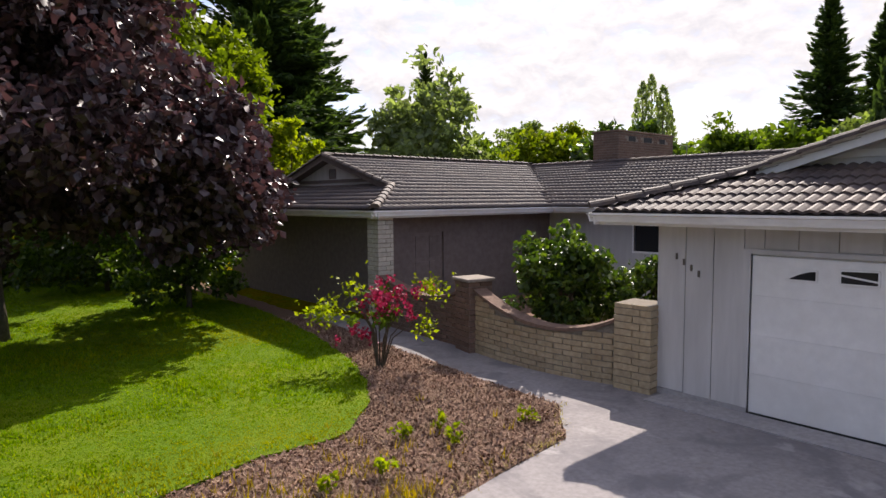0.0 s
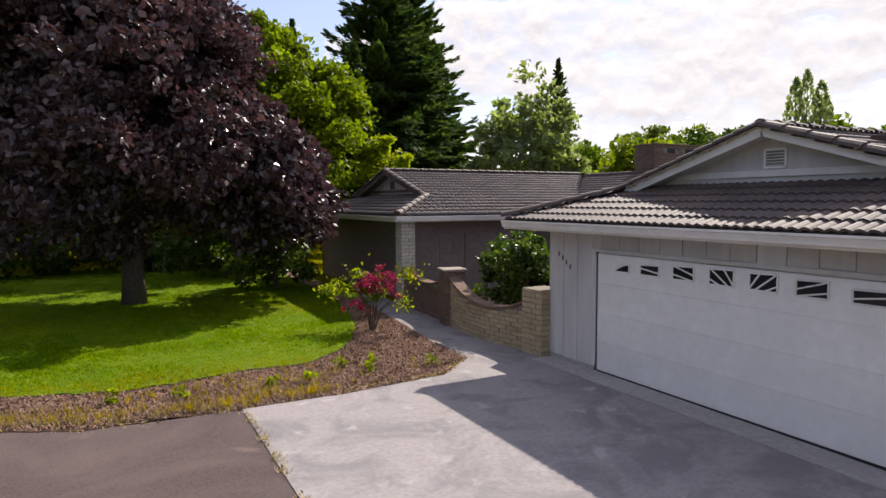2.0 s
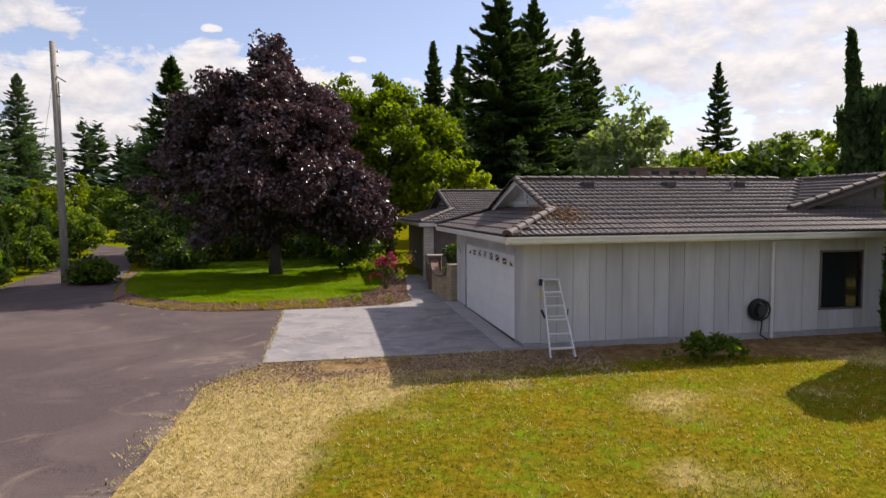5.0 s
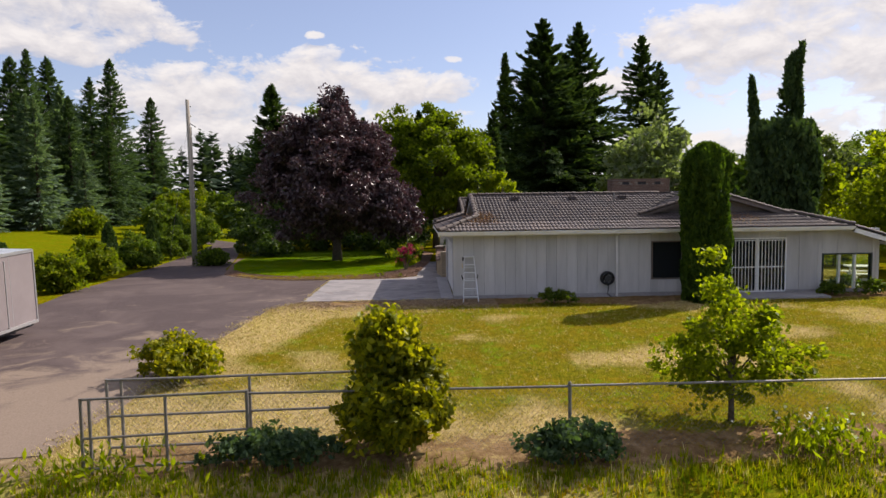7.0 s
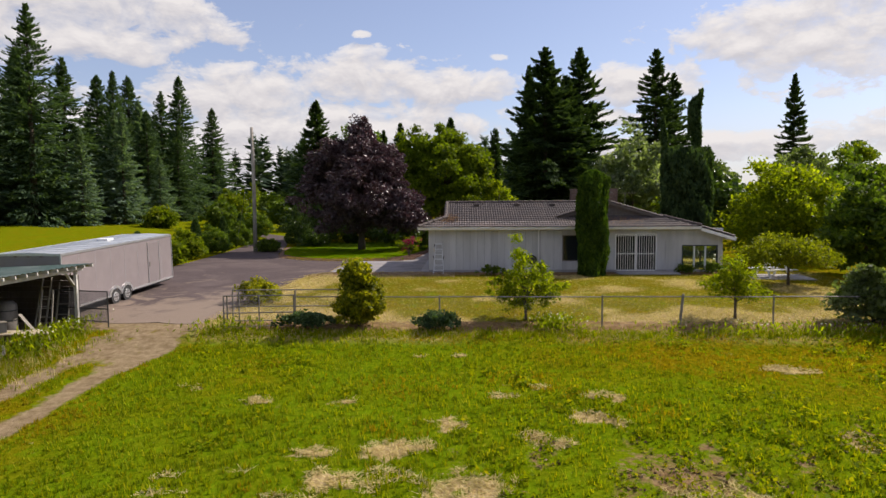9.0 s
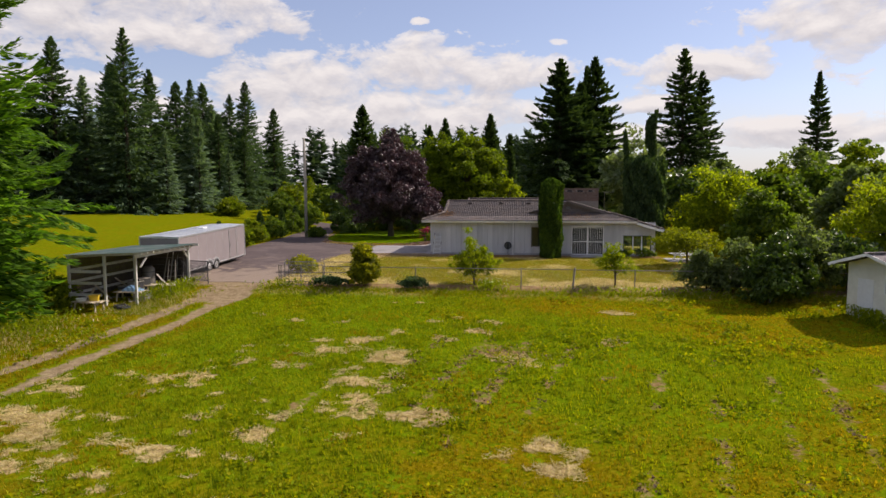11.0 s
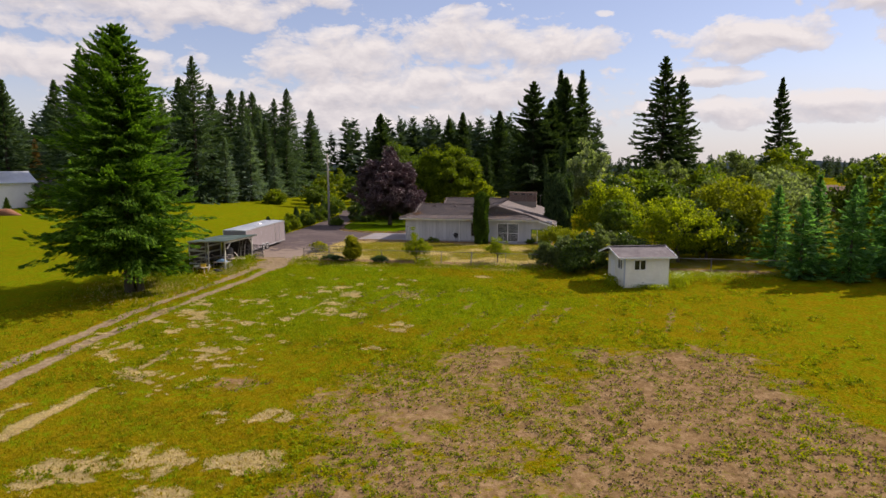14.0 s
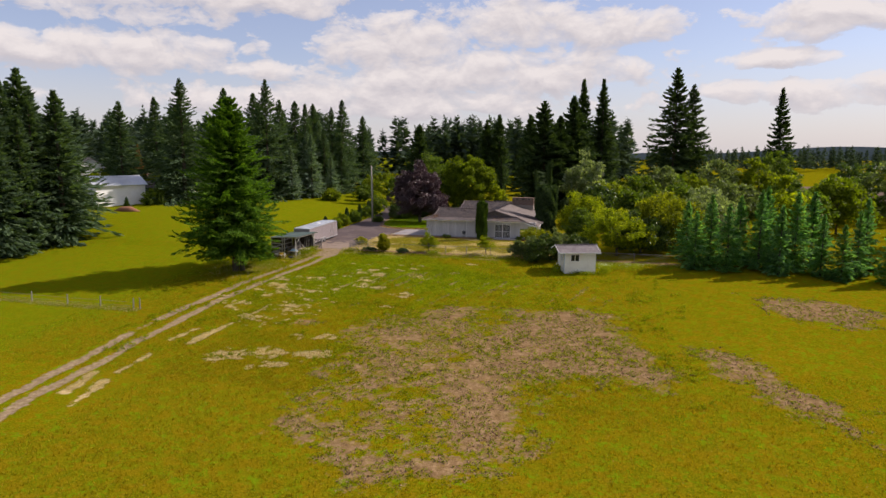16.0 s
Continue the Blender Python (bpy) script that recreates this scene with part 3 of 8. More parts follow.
    for cx, cy, r in STRAW_NEAR + STRAW_FAR:
        heap = np.maximum(heap, blob(x, y, cx, cy, (1.0 if cy < -30 else 0.62) * r, (0.62 if cy < -30 else 0.42) * r, 25 * math.sin(7 * cx + 3 * cy)))
    heap = step(heap + 2.4 * (n2 - 0.5) + 3.4 * (cloudy(x, y, 0.55, 47) - 0.5), 0.05, 0.45)
    straw = np.maximum(straw, heap * field)
    dry = (1 - field) * step(x, -0.5, 1.0) * step(-y, 2.5, 3.6) * step(32 - x, 0, 6) * (0.05 + 0.95 * step(cloudy(x, y, 4.2, 13) + 0.7 * (n2 - 0.5) + 0.25 * step(6 - x, 0, 6), 0.42, 0.60))
    lush = 0.64 * step(n3 + 0.6 * (n1 - 0.5), 0.34, 0.62) * step(40 - x, 0, 22) * step(x + 3 - 0.5 * (y + 18) * 0.2, 0, 4) * step(y + 50, 0, 22) * field
    lush = np.maximum(lush, 0.30 * step(-x, 8, 13))
    return soil, straw * (1 - soil), np.clip(dry, 0, 1), rut, lush


def ground_height(x, y, soil):
    z = level(y) + 0.10 * (lattice(x, y, 6.0, 61) - 0.5) * step(-y, 16, 20) + 0.05 * (lattice(x, y, 0.9, 71) - 0.5) * step(-y, 17, 19)
    return z + soil * 0.07 * (lattice(x, y, 0.5, 81) - 0.5) + 1.6 * step(-x, 22, 46) * step(y, -25, 30) - 0.012 * step(y, -17.5, -16.9) + 0.008 * step(-y, 17.0, 17.3) * step(20 + y, 0, 2)


def spaced(lo, hi, fine, far):
    inner = np.arange(lo, hi + fine / 2, fine)
    out, d, p = [], fine, hi
    while p < far:
        d *= 1.35
        p += d
        out.append(p)
    low, d, p = [], fine, lo
    while p > -far:
        d *= 1.35
        p -= d
        low.append(p)
    return np.concatenate([low[::-1], inner, out])


def build_ground():
    gx, gy = spaced(-16, 62, 0.32, 2600), spaced(-84, 26, 0.32, 2600)
    x, y = [a.ravel() for a in np.meshgrid(gx, gy)]
    soil, straw, dry, rut, lush = cover(x, y)
    z = ground_height(x, y, soil) - 0.05 * rut * step(-y, 18.0, 19.5)
    nx = len(gx)
    i = (np.arange(len(gy) - 1)[:, None] * nx + np.arange(nx - 1)[None]).ravel()
    me = from_arrays("ground", np.stack([x, y, z], 1), np.stack([i, i + 1, i + nx + 1, i + nx], 1), GROUND)
    for name, values in (("soil", soil), ("straw", straw), ("dry", dry), ("rut", rut), ("lush", lush)):
        me.attributes.new(name, "FLOAT", "POINT").data.foreach_set("value", values.astype(np.float32))
    me.polygons.foreach_set("use_smooth", [True] * len(me.polygons))
    tagged(new("ground", me), "green field with cut straw, bare soil patches and a dry front lawn", "ground", kind="structure")


def ground_material():
    m, t, b = material("field_ground", 0.95)
    p = place_of(t)
    att = {}
    for name in ("soil", "straw", "dry", "rut", "lush"):
        a = node(t, "ShaderNodeAttribute", attribute_name=name)
        att[name] = a.outputs["Fac"]
    fine, mid = noise_of(t, p, 9.0, 7.0, 0.65), noise_of(t, p, 0.9, 5.0, 0.6)
    grass = ramp(t, fine, [(0.30, (0.052, 0.070, 0.001)), (0.5, (0.130, 0.124, 0.002)), (0.68, (0.235, 0.190, 0.006))])
    yellow = ramp(t, fine, [(0.30, (0.092, 0.074, 0.001)), (0.5, (0.165, 0.122, 0.002)), (0.68, (0.26, 0.178, 0.010))])
    col = mix(t, ramp(t, mid, [(0.44, (0, 0, 0)), (0.57, (1, 1, 1))]), grass, yellow)
    green = ramp(t, fine, [(0.3, (0.044, 0.112, 0.002)), (0.7, (0.125, 0.215, 0.004))])
    col = mix(t, att["lush"], col, green)
    spots = ramp(t, noise_of(t, p, 1.7, 6.0, 0.7, 0.5), [(0.53, (0, 0, 0)), (0.62, (0.85, 0.85, 0.85))])
    dark = ramp(t, noise_of(t, p, 2.7, 8.0, 0.75, 0.3), [(0.57, (0, 0, 0)), (0.70, (0.60, 0.60, 0.60))])
    col = mix(t, dark, col, (0.045, 0.062, 0.002))
    col = mix(t, spots, col, mix(t, 0.5, green, (0.15, 0.20, 0.003)))
    tan = ramp(t, fine, [(0.28, (0.24, 0.165, 0.060)), (0.5, (0.37, 0.275, 0.115)), (0.72, (0.50, 0.395, 0.19))])
    col = mix(t, att["dry"], col, tan)
    hay = ramp(t, noise_of(t, p, 11.0, 8.0, 0.8), [(0.32, (0.22, 0.145, 0.052)), (0.5, (0.44, 0.325, 0.155)), (0.68, (0.68, 0.55, 0.32))])
    torn = ramp(t, maths(t, "ADD", att["straw"], maths(t, "MULTIPLY", maths(t, "SUBTRACT", noise_of(t, p, 4.2, 9.0, 0.8, 0.8), 0.5), 3.4)), [(0.42, (0, 0, 0)), (0.80, (1, 1, 1))])
    col = mix(t, torn, col, hay)
    earth = ramp(t, fine, [(0.28, (0.115, 0.066, 0.030)), (0.5, (0.21, 0.126, 0.060)), (0.72, (0.31, 0.20, 0.105))])
    speck = ramp(t, maths(t, "ADD", att["soil"], maths(t, "MULTIPLY", maths(t, "SUBTRACT", noise_of(t, p, 2.4, 9.0, 0.8), 0.5), 3.4)), [(0.42, (0, 0, 0)), (0.76, (0.95, 0.95, 0.95))])
    lumps = ramp(t, noise_of(t, p, 2.1, 9.0, 0.82), [(0.38, (0.075, 0.045, 0.022)), (0.5, (0.21, 0.13, 0.068)), (0.62, (0.38, 0.265, 0.155))])
    col = mix(t, speck, col, mix(t, 0.6, earth, lumps))
    dust = ramp(t, noise_of(t, p, 3.2, 9.0, 0.75), [(0.32, (0.15, 0.10, 0.056)), (0.5, (0.255, 0.185, 0.115)), (0.68, (0.37, 0.285, 0.185))])
    worn = ramp(t, maths(t, "ADD", att["rut"], maths(t, "MULTIPLY", maths(t, "SUBTRACT", noise_of(t, p, 1.8, 8.0, 0.75, 0.4), 0.5), 2.2)), [(0.44, (0, 0, 0)), (0.74, (0.95, 0.95, 0.95))])
    col = mix(t, worn, col, dust)
    link(t, col, b.inputs["Base Color"])
    b.inputs["Specular IOR Level"].default_value = 0.0
    bump(t, b, noise_of(t, p, 16.0, 6.0, 0.7), 0.7, 0.05)
    return m


GROUND = ground_material()
build_ground()


def smooth_loop(points, each=0.5, jitter=0.0, seed=1):
    """A closed outline through the corners given, with fine uneven steps."""
    rng = random.Random(seed)
    out = []
    for (x0, y0), (x1, y1) in zip(points, points[1:] + points[:1]):
        n = max(1, int(math.hypot(x1 - x0, y1 - y0) / each))
        for k in range(n):
            s = k / n
            out.append((x0 + (x1 - x0) * s + rng.uniform(-jitter, jitter), y0 + (y1 - y0) * s + rng.uniform(-jitter, jitter)))
    return out


def sheet(name, outline, z, mat, label, category, each=0.6, thick=0.25, jitter=0.0, kind="structure"):
    """A flat sheet on the ground that follows its fall, with a skirt."""
    loop = smooth_loop(outline, each, jitter)
    bm = bmesh.new()
    vs = [bm.verts.new((x, y, 0)) for x, y in loop]
    face = bm.faces.new(vs)
    bmesh.ops.triangulate(bm, faces=[face])
    ys = sorted({-18.5 + 0.75 * k for k in range(0, 22)})
    for y in ys:
        bmesh.ops.bisect_plane(bm, geom=list(bm.verts) + list(bm.edges) + list(bm.faces), plane_co=(0, y, 0), plane_no=(0, 1, 0))
    for v in bm.verts:
        v.co.z = float(level(v.co.y)) + z
    if sum(f.normal.z for f in bm.faces) < 0:
        bmesh.ops.reverse_faces(bm, faces=list(bm.faces))
    edge = [e for e in bm.edges if e.is_boundary]
    ext = bmesh.ops.extrude_edge_only(bm, edges=edge)
    for v in ext["geom"]:
        if isinstance(v, bmesh.types.BMVert):
            v.co.z -= thick
    me = bpy.data.meshes.new(name)
    bm.to_mesh(me)
    bm.free()
    me.materials.append(mat)
    return tagged(new(name, me), label, category, kind=kind)


LAWN_EDGE = [(-1.2, 6.6), (0.6, 6.1), (2.45, 6.5), (3.5, 6.45), (4.3, 7.1), (5.0, 8.1), (5.6, 9.6), (6.1, 11.6), (6.6, 15), (6.8, 24), (3, 27), (-4, 27), (-6.5, 20), (-5.6, 14), (-4.6, 10.5), (-3.2, 8.2)]
BED_EDGE = [(-4.4, 7.9), (-3.7, 7.1), (-1.8, 5.3), (-0.1, 4.5), (1.93, 4.36), (3.55, 4.36), (5.44, 4.58), (6.4, 5.45), (6.42, 6.6), (6.52, 7.8), (6.72, 9.4), (6.95, 11.5), (7.2, 14), (7.6, 22), (6.8, 25), (5.9, 14), (3.0, 9.0), (-2.5, 9.5), (-3.9, 11.6), (-5.7, 19.5), (-7.0, 19.8), (-5.3, 11.6)]
DRIVE_EDGE = [(2.05, -2.85), (2.05, 4.40), (-0.1, 4.5), (-1.8, 5.3), (-3.75, 7.2), (-5.4, 11.5), (-7.2, 20), (-9.2, 28), (-12, 40), (-20, 52), (-24, 50), (-15, 39), (-12.6, 27), (-10.6, 13.5), (-9.8, 6.8), (-9.4, 1.7), (-8.6, -2), (-8.6, -16.9), (-6.2, -17.1), (-4.5, -16.95), (-3.2, -17.15), (-1.7, -17.0), (-0.6, -17.2), (0.2, -17.1), (0.45, -15), (0.58, -11.1), (0.94, -6.8), (0.99, -4.4)]
SLAB_EDGE = [(1.95, -2.82), (7.9, -2.82), (8.02, 4.8), (7.95, 14.2), (7.0, 14.2), (6.93, 11.5), (6.72, 9.4), (6.52, 7.8), (6.42, 6.6), (6.4, 5.45), (5.44, 4.58), (3.55, 4.36), (1.95, 4.36)]
sheet("driveway", DRIVE_EDGE, 0.008, ASPHALT, "worn brownish asphalt driveway sweeping past the garage", "driveway", 0.5, 0.2, 0.03)
sheet("parking_pad", SLAB_EDGE, 0.018, STAINED, "pale grey concrete parking pad and walkway", "pavement", 1.0, 0.2)
sheet("door_apron", [(7.42, -2.7), (7.92, -2.7), (7.92, 4.7), (7.42, 4.75)], 0.034, CONCRETE, "raised pale concrete strip below the garage door", "pavement", 1.0, 0.1)
sheet("mulch_bed", BED_EDGE, 0.02, MULCH, "reddish brown bark mulch bed edging the lawn", "flower bed", 0.3, 0.2, 0.05)
sheet("lawn", LAWN_EDGE, 0.05, LAWN, "vivid green clipped lawn under the maple", "lawn", 0.25, 0.2, 0.06)


# ---- house ----
house = thing("house", "single-storey ranch house with pale grey siding and brown tiled roof", "house", (8, -2.76, 0))


def house_part(name, build, mat, parent=None, label="", bevel=0.0, smooth=False):
    ob = part(name, build, mat, None, label, smooth, bevel)
    ob.parent = parent or house
    if parent is None:
        ob.matrix_parent_inverse = house.matrix_world.inverted()
    return ob


WALL_TOP = 2.56


def wall_run(axis, at, a, b, z0, z1, out, thick=0.16, mat=None, holes=()):
    """A wall along x or y at the given plane, one closed mesh; out: the side on which its face lies. holes: (a, b, z0, z1)."""
    us = sorted({a, b, *[h[0] for h in holes], *[h[1] for h in holes]})
    zs = sorted({z0, z1, *[max(h[2], z0) for h in holes], *[h[3] for h in holes]})
    solid = lambda i, j: 0 <= i < len(us) - 1 and 0 <= j < len(zs) - 1 and not any(h[0] <= us[i] and us[i + 1] <= h[1] and h[2] <= zs[j] and zs[j + 1] <= h[3] for h in holes)
    bd, seen = Build(), {}

    def corner(i, j, deep):
        if (i, j, deep) not in seen:
            d = at - out * thick * deep
            seen[i, j, deep] = len(bd.v)
            bd.v.append((us[i], d, zs[j]) if axis == "x" else (d, us[i], zs[j]))
        return seen[i, j, deep]

    for i in range(len(us) - 1):
        for j in range(len(zs) - 1):
            if not solid(i, j):
                continue
            ring = [(i, j), (i + 1, j), (i + 1, j + 1), (i, j + 1)]
            bd.f.append(tuple(corner(*c, 0) for c in ring))
            bd.f.append(tuple(corner(*c, 1) for c in ring[::-1]))
            for k, (di, dj) in enumerate(((0, -1), (1, 0), (0, 1), (-1, 0))):
                if not solid(i + di, j + dj):
                    p, q = ring[k], ring[(k + 1) % 4]
                    bd.f.append((corner(*p, 0), corner(*p, 1), corner(*q, 1), corner(*q, 0)))
    return house_part("wall", bd, mat or SIDING)


DOOR_Y0, DOOR_Y1, DOOR_TOP = -2.06, 3.52, 2.16
GX = 7.95
GY = -2.76
SOUTH_HOLES = [(15.95, 17.15, 0.67, 2.12), (19.06, 21.38, 0.0, 2.18), (22.98, 24.95, -0.02, 1.5)]
wall_w = wall_run("y", GX, GY + 0.16, 4.85, -0.1, WALL_TOP, -1, holes=[(DOOR_Y0, DOOR_Y1, -0.1, DOOR_TOP)])
wall_s = wall_run("x", GY, GX, 25.3, -0.3, WALL_TOP, -1, holes=SOUTH_HOLES)
wall_run("x", 4.85, GX + 0.16, 14.6, -0.1, WALL_TOP, 1)
wall_l = wall_run("y", 14.6, 4.85, 12.3, -0.1, WALL_TOP, -1, mat=SIDING, holes=[(7.6, 9.4, 1.45, 2.3)])
wall_n = wall_run("x", 12.3, 8.4, 14.6, -0.1, WALL_TOP, -1, mat=HOUSE_WALL, holes=[(9.3, 10.3, 0.0, 2.05)])
wall_p = wall_run("y", 8.4, 12.46, 21.3, -0.1, WALL_TOP, -1, mat=HOUSE_WALL)
wall_run("x", 21.3, 8.4, 25.3, -0.1, WALL_TOP, 1)
wall_run("y", 25.3, GY + 0.16, 21.14, -0.3, 1.72, 1)


def board_row(parent, axis, at, a, b, z0, z1, out, width, seed, skip=()):
    """Vertical boards, each a piece, with dark open joints between them."""
    rng = random.Random(seed)
    p = a
    while p < b - 0.05:
        q = min(p + width * rng.uniform(0.94, 1.06), b)
        lo, hi = z0 + rng.uniform(-0.012, 0.012), z1
        spans = [(lo, hi)]
        for h in skip:
            if p < h[1] - 0.03 and q > h[0] + 0.03:
                spans = [s for s in ((lo, h[2] - 0.06), (h[3] + 0.06, hi)) if s[1] - s[0] > 0.08]
                if h[0] - p > 0.07:
                    bits = (p, h[0] - 0.06)
                elif q - h[1] > 0.07:
                    bits = (h[1] + 0.06, q)
                else:
                    bits = None
                if bits:
                    one_board(parent, axis, at, bits[0], bits[1] - 0.015, lo, hi, out, rng)
                    if axis == "y" or True:
                        cut0, cut1 = max(p, h[0] - 0.06), min(q, h[1] + 0.06)
                        for s in spans:
                            one_board(parent, axis, at, cut0, cut1 - 0.015, s[0], s[1], out, rng)
                    spans = []
        for s in spans:
            one_board(parent, axis, at, p, q - 0.012, s[0], s[1], out, rng)
        p = q


def one_board(parent, axis, at, p, q, lo, hi, out, rng):
    t = 0.02 + rng.uniform(-0.003, 0.004)
    bd = Build()
    if axis == "x":
        bd.box(p, min(at + out * 0.004, at + out * t), lo, q, max(at + out * 0.004, at + out * t), hi)
    else:
        bd.box(min(at + out * 0.004, at + out * t), p, lo, max(at + out * 0.004, at + out * t), q, hi)
    house_part("board", bd, SIDING, parent)


def strip(name, x0, y0, z0, x1, y1, z1, mat, parent=None, label="", bevel=0.0):
    return house_part(name, Build().box(x0, y0, z0, x1, y1, z1), mat, parent, label, bevel)


# dark backing behind the open joints
strip("groove_backing", GX - 0.004, GY, 0.1, GX, DOOR_Y0 - 0.09, 2.5, SIDING_DARK, wall_w)
strip("groove_backing", GX - 0.004, DOOR_Y1 + 0.09, 0.1, GX, 4.84, 2.5, SIDING_DARK, wall_w)
board_row(wall_w, "y", GX, GY - 0.02, DOOR_Y0 - 0.09, 0.10, WALL_TOP, -1, 0.31, 3)
board_row(wall_w, "y", GX, DOOR_Y1 + 0.09, 4.85, 0.10, WALL_TOP, -1, 0.42, 4)
board_row(wall_w, "y", GX, DOOR_Y0 - 0.09, DOOR_Y1 + 0.09, DOOR_TOP + 0.07, WALL_TOP, -1, 0.42, 5)
strip("groove_backing", GX, GY - 0.004, 0.13, 15.9, GY, 2.5, SIDING_DARK, wall_s)
board_row(wall_s, "x", GY, GX - 0.02, 14.6, 0.12, WALL_TOP, -1, 0.41, 6)
board_row(wall_s, "x", GY, 14.6, 25.3, 0.12, 2.45, -1, 0.82, 7, SOUTH_HOLES)
house_part("foundation", Build().box(GX - 0.03, GY - 0.035, -0.4, 25.32, GY + 0.1, 0.11), CONCRETE, None, "exposed grey concrete foundation strip")
house_part("foundation", Build().box(GX - 0.035, GY + 0.1, -0.2, GX + 0.1, DOOR_Y0, 0.10), CONCRETE)
house_part("foundation", Build().box(GX - 0.035, DOOR_Y1, -0.2, GX + 0.1, 4.85, 0.10), CONCRETE)


def trim_frame(parent, axis, at, a, b, z0, z1, w, d, out, mat, name="frame", label=""):
    """Four boards round an opening."""
    bd = Build()
    lo, hi = sorted((at, at + out * d))

    def bar(p, q, r, s):
        if axis == "x":
            bd.box(p, lo, r, q, hi, s)
        else:
            bd.box(lo, p, r, hi, q, s)

    bar(a - w, a, z0 - w, z1 + w)
    bar(b, b + w, z0 - w, z1 + w)
    bar(a, b, z1, z1 + w)
    bar(a, b, z0 - w, z0)
    return house_part(name, bd, mat, parent, label)


def garage_door():
    door = house_part("garage_door", Build().box(GX + 0.051, DOOR_Y0 - 0.02, 0.04, GX + 0.09, DOOR_Y1 + 0.02, DOOR_TOP + 0.02), WHITE, None, "white sectional garage door with a row of sunburst lights")
    h = (DOOR_TOP - 0.07) / 4
    for k in range(4):
        bd = Build().box(GX + 0.022, DOOR_Y0 + 0.008, 0.045 + k * h, GX + 0.05, DOOR_Y1 - 0.008, 0.045 + (k + 1) * h - 0.002)
        house_part("panel", bd, WHITE, door, bevel=0.001)
    strip("rubber_seal", GX + 0.02, DOOR_Y0 + 0.02, 0.012, GX + 0.07, DOOR_Y1 - 0.02, 0.044, BLACK, door)
    # arched row of eight lights; the outer ones are quarter-round
    spans = [(3.10, 2.74), (2.49, 2.09), (1.82, 1.42), (1.15, 0.74), (0.50, 0.09), (-0.16, -0.57), (-0.85, -1.27), (-1.52, -1.88)]
    for k, (y1, y0) in enumerate(spans):
        zt = [1.99, 2.03, 2.07, 2.09, 2.09, 2.07, 2.03, 1.99][k]
        zb = 1.855
        fr, pane = Build(), Build()
        x = GX + 0.018
        if k in (0, 7):
            n = 7
            curve = [(zb + (zt - zb) * math.sin(s * math.pi / 2 / n)) for s in range(n + 1)]
            ys = [(y1 + (y0 - y1) * s / n) if k == 0 else (y0 + (y1 - y0) * s / n) for s in range(n + 1)]
            poly = [(y, z) for y, z in zip(ys, curve)] + [(ys[-1], zb)]
        else:
            poly = [(y1, zb), (y1, zt - 0.012), (y0, zt), (y0, zb)]
        m = len(poly)
        pane.add([(x - 0.004, y, z) for y, z in poly] + [(x + 0.01, y, z) for y, z in poly], [tuple(range(m)), tuple(range(2 * m - 1, m - 1, -1))] + [(i, m + i, m + (i + 1) % m, (i + 1) % m) for i in range(m)])
        light = house_part("door_light", pane, PANE, door)
        # raised rim and radiating bars
        for (ya, za), (yb, zb2) in zip(poly, poly[1:] + poly[:1]):
            fr.beam((x - 0.006, ya, za), (x - 0.006, yb, zb2), 0.022, 0.022, (1, 0, 0))
        if k not in (0, 7):
            hub_y = 0.62
            hub = Vector((x - 0.006, hub_y, 1.70))
            angles = {1: (8,), 2: (11, 17), 3: (24, 37, 54), 4: (24, 37, 54), 5: (11, 17), 6: (8,)}[k]
            for a in angles:
                side = 1 if k < 4 else -1
                d = Vector((0, side * math.cos(radians(a)), math.sin(radians(a))))
                pts = []
                for s in np.linspace(0.0, 4.0, 400):
                    q = hub + d * float(s)
                    if min(y0, y1) <= q.y <= max(y0, y1) and zb <= q.z <= zt:
                        pts.append(q)
                if len(pts) > 2:
                    fr.beam(pts[0], pts[-1], 0.02, 0.026, (1, 0, 0))
        ob = part("grille", fr, WHITE)
        ob.parent = door
    trim = Build()
    trim.box(GX - 0.028, DOOR_Y0 - 0.09, 0.02, GX + 0.05, DOOR_Y0, DOOR_TOP + 0.06).box(GX - 0.028, DOOR_Y1, 0.02, GX + 0.05, DOOR_Y1 + 0.09, DOOR_TOP + 0.06)
    trim.box(GX - 0.028, DOOR_Y0, DOOR_TOP, GX + 0.05, DOOR_Y1, DOOR_TOP + 0.06)
    house_part("door_trim", trim, SIDING, door)


garage_door()
# illegible numerals by the door, as plain bars
for k in range(4):
    y, z = 4.55 - 0.11 * k, 2.06 - 0.075 * k
    strip("numeral_bar", GX - 0.034, y - 0.02, z - 0.045, GX - 0.022, y + 0.012, z + 0.045, NUMERAL, wall_w)


